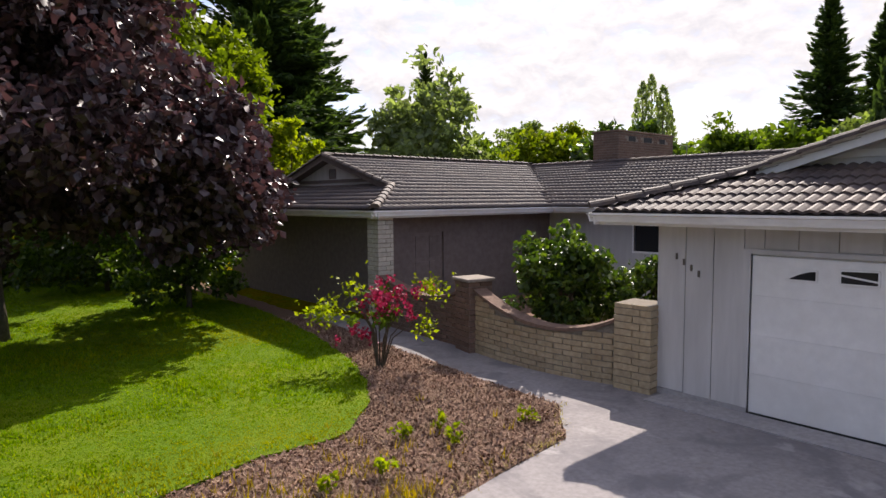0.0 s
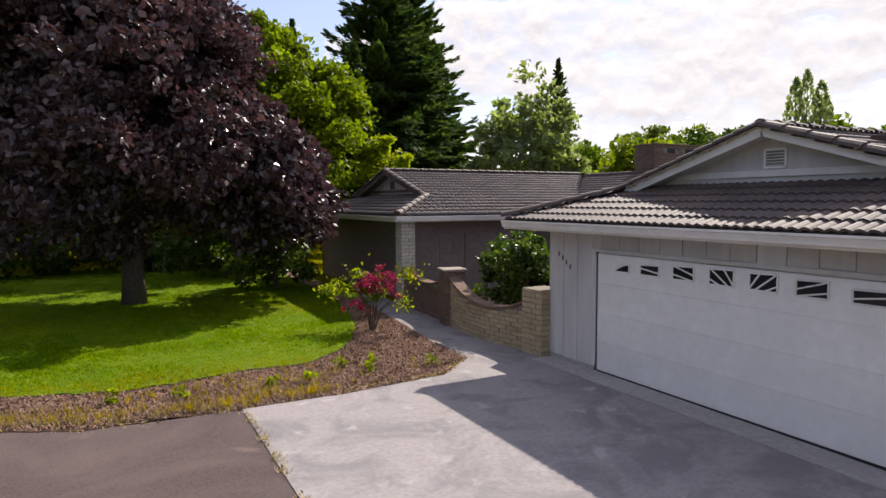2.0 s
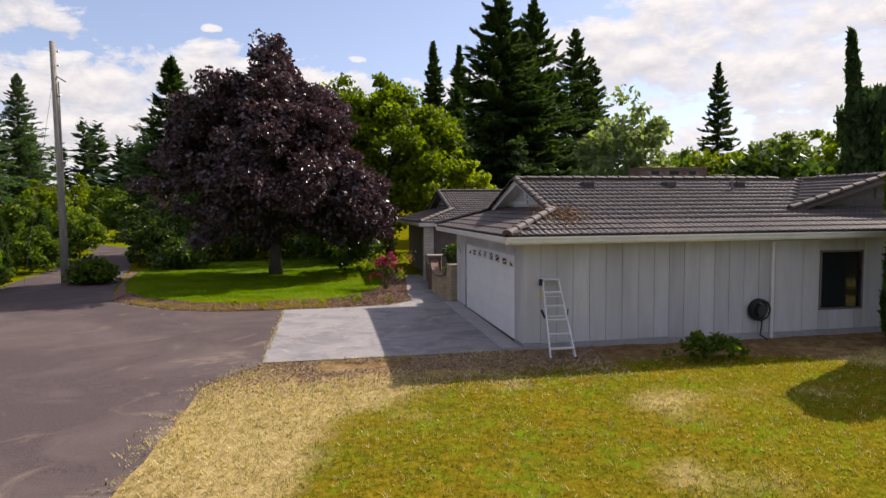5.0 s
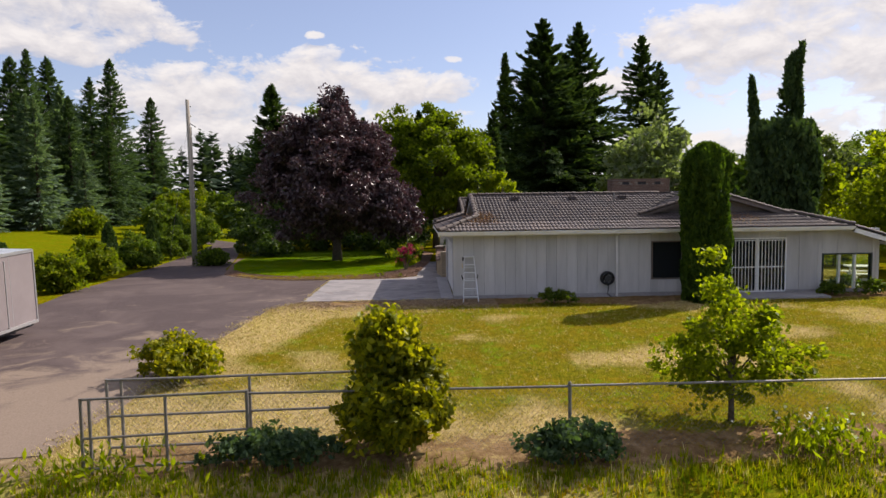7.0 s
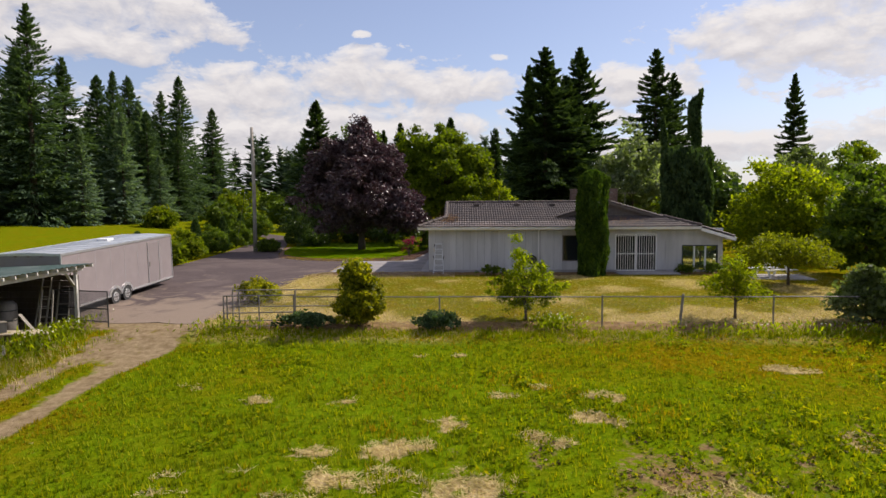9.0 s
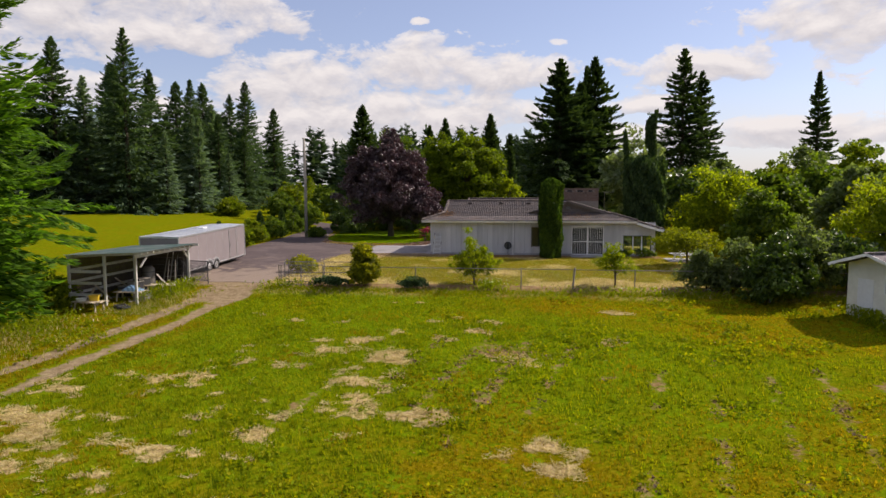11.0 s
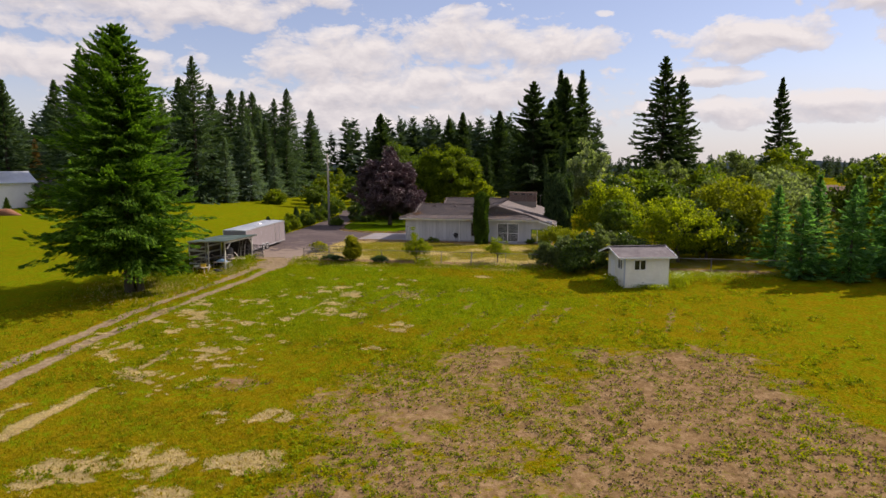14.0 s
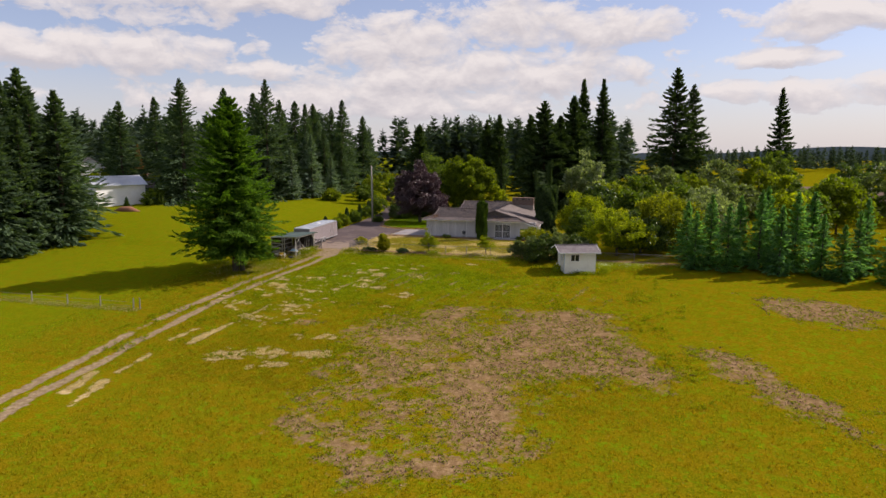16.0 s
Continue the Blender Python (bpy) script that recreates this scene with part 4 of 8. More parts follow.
def south_openings():
    a, b, z0, z1 = SOUTH_HOLES[0]
    win = strip("window", a, GY + 0.06, z0, b, GY + 0.075, z1, PANE, None, "dark picture window in a brown frame")
    trim_frame(win, "x", GY - 0.026, a, b, z0, z1, 0.05, 0.08, 1, HOUSE_WALL)
    a, b, z0, z1 = SOUTH_HOLES[1]
    sl = strip("sliding_door", a, GY + 0.07, z0 + 0.02, b, GY + 0.085, z1, PANE, None, "sliding glass door behind white security bars")
    trim_frame(sl, "x", GY - 0.03, a, b, z0 + 0.05, z1, 0.055, 0.09, 1, WHITE)
    for k in range(9):
        x = a + 0.1 + k * 0.25
        if k in (0, 3, 4, 7, 8):
            strip("curtain", x, GY + 0.09, 0.1, x + 0.2, GY + 0.11, 2.1, CURTAIN, sl)
    n = 17
    for k in range(1, n):
        x = a + (b - a) * k / n
        strip("bar", x - 0.012, GY - 0.045, z0 + 0.06, x + 0.012, GY - 0.02, z1 - 0.02, WHITE, sl)
    for z in (z0 + 0.06, 1.05, z1 - 0.05):
        strip("rail", a, GY - 0.05, z - 0.02, b, GY - 0.018, z + 0.025, WHITE, sl)
    strip("mullion", (a + b) / 2 - 0.04, GY - 0.055, z0 + 0.05, (a + b) / 2 + 0.04, GY - 0.01, z1, WHITE, sl)
    a, b, z0, z1 = SOUTH_HOLES[2]
    bay = strip("window", a, GY + 0.05, z0, b, GY + 0.065, z1, PANE_MIRROR, None, "wide window in a dark green frame")
    trim_frame(bay, "x", GY - 0.035, a, b, z0, z1, 0.06, 0.1, 1, GREEN_FRAME)
    for s in (0.34, 0.67):
        x = a + (b - a) * s
        strip("mullion", x - 0.035, GY - 0.02, z0, x + 0.035, GY + 0.049, z1, WHITE, bay)
    # west-facing windows of the court
    win = strip("window", 14.66, 7.6, 1.45, 14.675, 9.4, 2.3, PANE, None, "dark horizontal window in the court wall")
    trim_frame(win, "y", 14.59, 7.6, 9.4, 1.45, 2.3, 0.05, 0.06, 1, WHITE)
    fd = strip("front_door", 9.3, 12.35, 0.0, 10.3, 12.4, 2.05, HOUSE_WALL, None, "dark brown panelled front door")
    for k in range(2):
        for j in range(3):
            strip("door_panel", 9.4 + 0.45 * k, 12.335, 0.12 + 0.65 * j, 9.75 + 0.45 * k, 12.35, 0.66 + 0.65 * j, HOUSE_WALL, fd)


south_openings()

# ---- roof ----
roof = house_part("roof", Build().box(9.5, -1.2, 2.6, 18, 3.2, 2.62), DECK, None, "low-pitched roof of brown double-roll concrete tiles")
SL, EZ = 0.32, 2.70


def tile_mesh():
    """One double-roll tile: 0.30 wide, 0.40 long, with a raised front lip."""
    prof = [(-0.15, 0.0), (-0.115, 0.028), (-0.075, 0.036), (-0.03, 0.020), (0.0, 0.004), (0.035, 0.026), (0.075, 0.036), (0.115, 0.022), (0.152, 0.0)]
    n = len(prof)
    v = [(x, 0.0, z + 0.014) for x, z in prof] + [(x, 0.40, z) for x, z in prof] + [(x, 0.0, z - 0.022) for x, z in prof]
    f = [(i, i + 1, n + i + 1, n + i) for i in range(n - 1)] + [(2 * n + i, 2 * n + i + 1, i + 1, i) for i in range(n - 1)]
    return Build().add(v, f).mesh("tile", TILE)


TILE_MESH = tile_mesh()
TILE_V = np.array([tuple(v.co) for v in TILE_MESH.vertices])
TILE_F = np.array([tuple(p.vertices) for p in TILE_MESH.polygons])
tile_count = [0]


def inside(poly, u, v):
    hit = False
    for (x0, y0), (x1, y1) in zip(poly, poly[1:] + poly[:1]):
        if (y0 > v) != (y1 > v) and u < (x1 - x0) * (v - y0) / (y1 - y0) + x0:
            hit = not hit
    return hit


def roof_plane(plan, height, along, up, single=0):
    """A roof slope over a plan outline. height(x, y): its level. along, up: plan directions of the eave and of the rise.
    The first `single` tiles are pieces of their own, the others one joined field."""
    corners = [(x, y, height(x, y)) for x, y in plan]
    house_part("roof_deck", Build().slab(corners, 0.07), DECK, roof)
    U = Vector((*along, 0)).normalized()
    e = Vector((*up, 0)).normalized()
    o = Vector((*plan[0], 0))
    rise = height(o.x + e.x, o.y + e.y) - height(o.x, o.y)
    V = Vector((e.x, e.y, rise)).normalized()
    N = U.cross(V)
    if N.z < 0:
        U, N = -U, -N
    flat = math.hypot(V.x, V.y)
    us = [(Vector((*p, 0)) - o).dot(U) for p in plan]
    vs = [(Vector((*p, 0)) - o).dot(e) for p in plan]
    poly = list(zip(us, vs))
    rng = random.Random(len(plan) + int(100 * abs(plan[0][0])))
    rows_v, rows_f, base = [], [], 0
    expo, wide = 0.345, 0.298
    j = 0
    while j * expo * flat < max(vs):
        v = j * expo * flat
        i = math.floor(min(us) / wide)
        while i * wide < max(us):
            u = (i + 0.5) * wide
            if inside(poly, u, v + 0.10):
                c = o + U * u + e * (v - 0.02)
                c.z = height(c.x, c.y) + 0.012
                tilt = Matrix.Rotation(rng.uniform(-0.012, 0.012), 3, "Z") @ Matrix.Rotation(-0.045 + rng.uniform(-0.008, 0.008), 3, "X")
                m = Matrix((U, V, N)).transposed() @ tilt
                if single > 0:
                    ob = new("tile", TILE_MESH)
                    ob.parent = roof
                    ob.matrix_basis = Matrix.Translation(c) @ m.to_4x4()
                    single -= 1
                else:
                    rows_v.append(TILE_V @ np.array(m).T + np.array(c))
                    rows_f.append(TILE_F + base)
                    base += len(TILE_V)
            i += 1
        j += 1
    if rows_v:
        ob = part("tile_field", from_arrays("tile_field", np.concatenate(rows_v), np.concatenate(rows_f), TILE), TILE)
        ob.parent = roof
        tagged(ob, kind="stuff")


def ridge_caps(p, q, mat=None):
    """Half-round cap tiles laid along a ridge or hip, each a piece."""
    p, q = Vector(p), Vector(q)
    d = (q - p).normalized()
    s = d.cross(Vector((0, 0, 1))).normalized()
    u = s.cross(d)
    n = max(1, int((q - p).length / 0.36))
    each = (q - p).length / n
    for k in range(n):
        a, b = p + d * (each * k), p + d * (each * (k + 1) + 0.05)
        bd = Build()
        arcs = [math.pi * i / 6 for i in range(7)]
        v = [a + s * math.cos(t) * 0.125 + u * (math.sin(t) * 0.10 + 0.03) for t in arcs] + [b + s * math.cos(t) * 0.105 + u * (math.sin(t) * 0.085 + 0.02) for t in arcs]
        bd.add(v, [(i, i + 1, 8 + i, 7 + i) for i in range(6)] + [(6, 5, 4, 3, 2, 1, 0)])
        house_part("ridge_tile", bd, mat or RIDGE, roof)


RY, RZ = 1.1, EZ + 4.5 * SL
hs = lambda x, y: EZ + (y + 3.4) * SL
hn = lambda x, y: EZ + (5.6 - y) * SL
hw = lambda x, y: EZ + (x - 7.36) * SL
LX, LZ, LSL = 18.8, 4.13, 0.30
lw = lambda x, y: LZ - (LX - x) * LSL
le = lambda x, y: LZ - (x - LX) * LSL
NY, NE = 16.75, 2.66
NSL = 0.299
ns = lambda x, y: NE + (y - 11.6) * NSL
nn = lambda x, y: NE + (21.9 - y) * NSL
nw = lambda x, y: NE + (x - 7.65) * NSL
roof_plane([(7.36, -3.4), (7.36, 5.6), (9.3, 3.66), (9.3, -1.46)], hw, (0, 1), (1, 0), 140)
roof_plane([(7.36, -3.4), (23.8, -3.4), (22.0, -1.62), (16.0, -1.62), (18.6, 1.1), (8.95, 1.1), (8.95, -1.81)], hs, (1, 0), (0, 1), 150)
roof_plane([(14.0, 5.6), (7.36, 5.6), (8.95, 4.01), (8.95, 1.1), (18.4, 1.1)], hn, (-1, 0), (0, -1))
roof_plane([(13.9, 12.0), (13.9, 5.7), (15.9, -1.9), (18.8, -1.9), (18.8, 16.75)], lw, (0, -1), (1, 0))
roof_plane([(25.75, -3.42), (25.75, 21.9), (18.8, 21.9), (18.8, -1.9), (21.9, -1.9), (23.75, -3.42)], le, (0, 1), (-1, 0))
roof_plane([(7.65, 11.6), (13.9, 11.6), (18.8, 16.75), (9.45, 16.75), (9.45, 13.4)], ns, (1, 0), (0, 1))
roof_plane([(18.8, 21.9), (7.65, 21.9), (9.45, 20.1), (9.45, 16.75), (18.8, 16.75)], nn, (-1, 0), (0, -1))
roof_plane([(7.65, 21.9), (7.65, 11.6), (9.75, 13.7), (9.75, 19.8)], nw, (0, -1), (1, 0))
ridge_caps((7.34, -3.42, EZ + 0.02), (9.0, -1.76, hw(9.0, 0) + 0.03))
ridge_caps((7.34, 5.62, EZ + 0.02), (9.0, 3.96, hw(9.0, 0) + 0.03))
ridge_caps((8.9, RY, RZ + 0.0), (17.6, RY, RZ + 0.0))
ridge_caps((8.93, -1.85, hs(0, -1.85) + 0.02), (8.93, RY, RZ))
ridge_caps((8.93, 4.05, hn(0, 4.05) + 0.02), (8.93, RY, RZ))
ridge_caps((LX, -1.95, LZ), (LX, 16.75, LZ))
ridge_caps((22.0, -1.9, le(22.0, 0) + 0.02), (LX, -1.9, LZ))
ridge_caps((15.7, -1.9, lw(15.7, 0) + 0.02), (LX, -1.9, LZ))
ridge_caps((23.8, -3.42, hs(0, -3.42) + 0.03), (22.0, -1.7, hs(0, -1.7) + 0.03))
ridge_caps((25.7, -3.38, le(25.7, 0) + 0.02), (23.8, -3.38, le(23.8, 0) + 0.02))
ridge_caps((7.63, 11.58, NE + 0.02), (9.5, 13.45, nw(9.5, 0) + 0.03))
ridge_caps((9.42, NY, NE + 5.15 * NSL), (18.6, NY, NE + 5.15 * NSL))
ridge_caps((9.43, 13.4, ns(0, 13.4) + 0.02), (9.43, NY, NE + 5.15 * NSL))
ridge_caps((9.43, 20.1, nn(0, 20.1) + 0.02), (9.43, NY, NE + 5.15 * NSL))


def gablet(axis, face, mid, half, z0, z1, out, trim_mat, wall_mat=SIDING, label="pale boarded gable above the hip"):
    """A Dutch gable: triangular boarded wall, barge boards and a louvred vent."""
    bd = Build()
    pts = [(mid - half, z0), (mid + half, z0), (mid, z1)]
    p3 = lambda d, a, z: (face + d, a, z) if axis == "x" else (a, face + d, z)
    v = [p3(0, a, z) for a, z in pts] + [p3(-out * 0.12, a, z) for a, z in pts]
    bd.add(v, [(0, 1, 2), (5, 4, 3), (0, 3, 4, 1), (1, 4, 5, 2), (2, 5, 3, 0)])
    wall = house_part("gable_wall", bd, wall_mat, None, label)
    o = out * 0.34
    grow = 1.10
    for sgn in (-1, 1):
        barge = Build().beam(p3(o, mid + sgn * half * grow, z0 - (grow - 1) * (z1 - z0)), p3(o, mid, z1 + 0.02), 0.035, 0.17)
        house_part("barge_board", barge, trim_mat, wall)
    # soffit under the overhang
    for sgn in (-1, 1):
        a0, a1 = (mid + sgn * half * grow, z0 - (grow - 1) * (z1 - z0) - 0.07), (mid, z1 - 0.05)
        house_part("soffit", Build().add([p3(o, *a0), p3(o, *a1), p3(0, *a1), p3(0, *a0)], [(0, 1, 2, 3)]), trim_mat, wall)
    # horizontal board under the vent
    zb = z0 + 0.16
    hb = half * (z1 - zb) / (z1 - z0)
    bar = Build().beam(p3(out * 0.02, mid - hb, zb), p3(out * 0.02, mid + hb, zb), 0.03, 0.10)
    house_part("trim_board", bar, trim_mat, wall)
    vent = Build()
    vz0, vz1, vw = zb + 0.09, zb + 0.36, 0.17
    vent.beam(p3(out * 0.02, mid - vw, vz0), p3(out * 0.02, mid + vw, vz0), 0.03, 0.03).beam(p3(out * 0.02, mid - vw, vz1), p3(out * 0.02, mid + vw, vz1), 0.03, 0.03)
    vent.beam(p3(out * 0.02, mid - vw, vz0), p3(out * 0.02, mid - vw, vz1), 0.03, 0.03, (1, 1, 0)).beam(p3(out * 0.02, mid + vw, vz0), p3(out * 0.02, mid + vw, vz1), 0.03, 0.03, (1, 1, 0))
    house_part("vent_frame", vent, trim_mat, wall)
    back = Build().add([p3(out * 0.006, mid - vw, vz0), p3(out * 0.006, mid + vw, vz0), p3(out * 0.006, mid + vw, vz1), p3(out * 0.006, mid - vw, vz1)], [(0, 1, 2, 3)])
    house_part("vent_dark", back, SIDING_DARK, wall)
    for k in range(6):
        z = vz0 + 0.03 + k * 0.045
        house_part("vent_slat", Build().beam(p3(out * 0.016, mid - vw, z), p3(out * 0.016, mid + vw, z), 0.03, 0.012), trim_mat, wall)


gablet("x", 9.3, RY, 2.55, 3.31, 4.08, -1, GUTTER_PAINT)
gablet("y", -1.6, LX, 2.8, 3.27, 4.06, -1, HOUSE_WALL, HOUSE_WALL, "dark brown boarded gable above the hip")
gablet("x", 9.75, NY, 3.0, 3.28, 4.13, -1, HOUSE_WALL)


def gutter(p, q, inward):
    """A moulded eave gutter along p to q with the fascia behind it."""
    p, q, n = Vector(p), Vector(q), Vector((*inward, 0))
    prof = [(0.0, -0.10), (0.075, -0.10), (0.09, -0.02), (0.125, 0.0), (0.125, 0.03), (0.112, 0.03), (0.112, 0.008), (0.075, -0.085), (0.012, -0.085), (0.012, 0.03), (0.0, 0.03)]
    v = [a - n * d + Vector((0, 0, z)) for a in (p, q) for d, z in prof]
    m = len(prof)
    house_part("gutter", Build().add(v, [(i, (i + 1) % m, m + (i + 1) % m, m + i) for i in range(m)] + [tuple(range(m - 1, -1, -1)), tuple(range(m, 2 * m))]), GUTTER_PAINT, None, "off-white painted eave gutter")
    bd = Build().beam(p + n * 0.014 + Vector((0, 0, -0.06)), q + n * 0.014 + Vector((0, 0, -0.06)), 0.02, 0.17)
    house_part("fascia", bd, GUTTER_PAINT)


GZ = EZ - 0.05
gutter((7.42, -3.42, GZ), (7.42, 5.62, GZ), (1, 0))
gutter((7.32, -3.34, GZ), (23.8, -3.34, GZ), (0, 1))
gutter((14.0, 5.55, GZ), (7.32, 5.55, GZ), (0, -1))
gutter((7.6, 11.66, NE - 0.05), (14.0, 11.66, NE - 0.05), (0, 1))
gutter((7.71, 22, NE - 0.05), (7.71, 11.55, NE - 0.05), (1, 0))
gutter((13.96, 12.0, 2.61), (13.96, 5.6, 2.61), (1, 0))
gutter((25.7, -3.4, 2.0), (25.7, 22, 2.0), (-1, 0))
house_part("barge_board", Build().beam((23.8, -3.43, 2.52), (25.78, -3.43, 1.93), 0.035, 0.18), GUTTER_PAINT)
soff = Build().box(7.45, -3.32, 2.53, 23.7, GY, 2.55).box(7.45, GY, 2.53, GX, 5.5, 2.55).box(GX, 4.85, 2.53, 13.9, 5.5, 2.55)
soff.box(7.75, 11.7, 2.52, 14.6, 12.3, 2.54).box(7.75, 12.3, 2.52, 8.4, 21.8, 2.54).box(14.0, 5.5, 2.50, 14.6, 11.7, 2.52)
house_part("soffit", soff, SIDING)
house_part("attic_floor", Build().box(8.0, -2.7, 2.56, 23.9, 4.8, 2.58).box(14.7, 4.8, 2.56, 24.0, 21.2, 2.58).box(8.5, 12.4, 2.585, 14.7, 21.2, 2.605), DECK)
house_part("downspout", Build().box(14.44, GY - 0.09, -0.02, 14.52, GY - 0.025, 2.45).beam((14.48, GY - 0.06, 2.44), (14.48, -3.33, 2.6), 0.07, 0.07), GUTTER_PAINT, None, "pale downspout on the siding", 0.0)


def chimney():
    bd = Build().box(19.1, 12.9, 3.2, 22.85, 13.95, 5.22)
    ch = house_part("chimney", bd, MORTAR, None, "broad weathered brick chimney with a flat cap")
    rng = random.Random(8)
    faces = [("x", 12.9, 19.1, 22.85, -1), ("y", 19.1, 12.9, 13.95, -1), ("y", 22.85, 12.9, 13.95, 1)]
    vents = ((19.75, 20.2), (20.75, 21.3), (21.85, 22.25))
    mesh_l = {}
    for axis, at, a, b, out in faces:
        z, row = 4.0, 0
        while z < 5.16:
            p = a - (0.12 if row % 2 else 0.0)
            while p < b - 0.02:
                p0, p1 = max(p, a), min(p + 0.26, b)
                if p1 - p0 > 0.05 and not (axis == "x" and 4.90 < z < 5.06 and any(p1 > v0 and p0 < v1 for v0, v1 in vents)):
                    key = round(p1 - p0, 3)
                    if key not in mesh_l:
                        mesh_l[key] = Build().box(0, -0.012, 0, key - 0.012, 0.004, 0.078).mesh("brick", BRICK_DARK)
                    ob = new("brick", mesh_l[key])
                    ob.parent = ch
                    ob.matrix_basis = pose(p0, at, z) if axis == "x" else (pose(at, p1, z, 0, 0, -90) if out < 0 else pose(at, p0, z, 0, 0, 90))
                p += 0.26
            z += 0.092
            row += 1
    house_part("chimney_cap", Build().box(19.05, 12.85, 5.22, 22.9, 14.0, 5.29), BRICK_DARK, ch, "thin stained cap", 0.01)
    # Flat black sheets stand in for the shade inside the hollow flues.
    for v0, v1 in vents:
        house_part("flue_opening", Build().box(v0, 12.893, 4.92, v1, 12.897, 5.10), BLACK, ch, "flue opening, its dark hollow put on as a black sheet")
    ant = Build().tube([(23.4, 12.6, 3.0), (23.4, 12.6, 4.95)], 0.018, 6).tube([(22.9, 12.6, 4.9), (24.3, 12.6, 4.9)], 0.012, 6)
    house_part("antenna", ant, STEEL, None, "thin metal aerial beside the chimney")


chimney()
for x in (10.86, 13.43, 15.7):
    b = Build().box(x - 0.16, 0.20, hs(0, 0.2) + 0.05, x + 0.16, 0.52, hs(0, 0.2) + 0.20).box(x - 0.2, 0.12, hs(0, 0.2) + 0.05, x + 0.2, 0.16, hs(0, 0.2) + 0.06)
    house_part("roof_vent", b, RIDGE, None, "small boxed roof vent", 0.01)
house_part("vent_pipe", Build().tube([(15.2, -0.1, 3.7), (15.2, -0.1, 4.16)], 0.04, 8), STEEL)


def moss_patch(name, x, y, rx, ry, n, seed, h=hs):
    rng = np.random.default_rng(seed)
    c = np.stack([x + rng.normal(0, rx, n), y + rng.normal(0, ry, n), np.zeros(n)], 1)
    c[:, 2] = h(c[:, 0], c[:, 1]) + 0.05
    me = leaves_mesh("moss", c, 0.035, MOSS, rng, flat=0.75)
    return house_part(name, me, MOSS, roof, "orange-brown moss and needles on the tiles")


def leaves_mesh(name, centers, size, mat, rng, flat=0.3, long=1.5, outward=None, droop=0.0):
    """Small folded leaves, each a kite of two triangles, at the given centres."""
    n = len(centers)
    a = rng.normal(0, 1, (n, 3))
    if outward is not None:
        a = a * 0.75 + outward
    a[:, 2] -= droop
    a /= np.linalg.norm(a, axis=1, keepdims=True) + 1e-9
    b = rng.normal(0, 1, (n, 3))
    if flat:
        nrm = rng.normal(0, 1, (n, 3)) * (1 - flat) + np.array([0, 0, 1.0]) * flat
        b = np.cross(nrm, a)
    else:
        b = np.cross(b, a)
    b /= np.linalg.norm(b, axis=1, keepdims=True) + 1e-9
    up = np.cross(a, b)
    s = (size * rng.uniform(0.6, 1.35, n))[:, None]
    v = np.empty((n, 4, 3))
    v[:, 0] = centers - a * s * long * 0.5
    v[:, 1] = centers + b * s * 0.5 + up * s * 0.14
    v[:, 2] = centers + a * s * long * 0.5 - up * s * 0.1
    v[:, 3] = centers - b * s * 0.5 + up * s * 0.14
    i = np.arange(n)[:, None] * 4
    tris = np.concatenate([i + [0, 1, 2], i + [0, 2, 3]], 0)
    return from_arrays(name, v.reshape(-1, 3), None, mat, tris)


moss_patch("moss", 9.1, -2.05, 0.34, 0.42, 1100, 3)
moss_patch("moss", 19.6, -2.4, 0.7, 0.35, 500, 4)


# ---- court: garden wall, pillars, porch column ----
BRICK_MESH = {}


def brick_piece(parent, m, length, height, depth, mat):
    key = (round(length, 2), round(height, 3), round(depth, 2), mat.name)
    if key not in BRICK_MESH:
        BRICK_MESH[key] = Build().box(-key[0] / 2, -depth / 2, 0, key[0] / 2, depth / 2, height).mesh("brick", mat, bevel=0.006)
    ob = new("brick", BRICK_MESH[key])
    ob.parent = parent
    ob.matrix_basis = m
    return ob


def brick_pillar(name, label, x, y, turn, wide, top, mat, cap_mat, courses=None, category="pillar"):
    t = thing(name, label, category, (x, y, 0), turn)
    part("core", Build().box(-wide / 2 + 0.02, -wide / 2 + 0.02, -0.1, wide / 2 - 0.02, wide / 2 - 0.02, top - 0.01), MORTAR, t)
    h = 0.105
    rng = random.Random(int(x * 100))
    k, z = 0, 0.0
    while z < top - 0.03:
        hh = min(h, top - z) - 0.012
        off = 0.12 if k % 2 else 0.0
        for q in range(4):
            for s, ln in ((-wide / 4 + off * 0.5, wide / 2 - 0.008 + off), (wide / 4 + off * 0.5, wide / 2 - 0.008 - off)):
                if ln < 0.06:
                    continue
                c = s
                m = Matrix.Rotation(q * math.pi / 2, 4, "Z") @ pose(c, -wide / 2 + 0.04 + rng.uniform(-0.004, 0.004), z)
                brick_piece(t, m, ln, hh, 0.08, mat)
        z += h
        k += 1
    if cap_mat:
        part("cap", Build().box(-wide / 2 - 0.05, -wide / 2 - 0.05, top, wide / 2 + 0.05, wide / 2 + 0.05, top + 0.06), cap_mat, t, bevel=0.012)
    return t


brick_pillar("brick_pillar", "tan brick pillar against the garage corner", 7.98, 5.12, 4, 0.60, 1.33, BRICK, None)
brick_pillar("brick_pillar", "weathered brick pillar with flat stone cap", 7.80, 8.60, -12, 0.52, 1.35, BRICK_DARK, CAPSTONE)
brick_pillar("porch_column", "pale painted brick column under the eave", 8.08, 12.0, 0, 0.44, 2.50, BRICK_PALE, None, category="column")


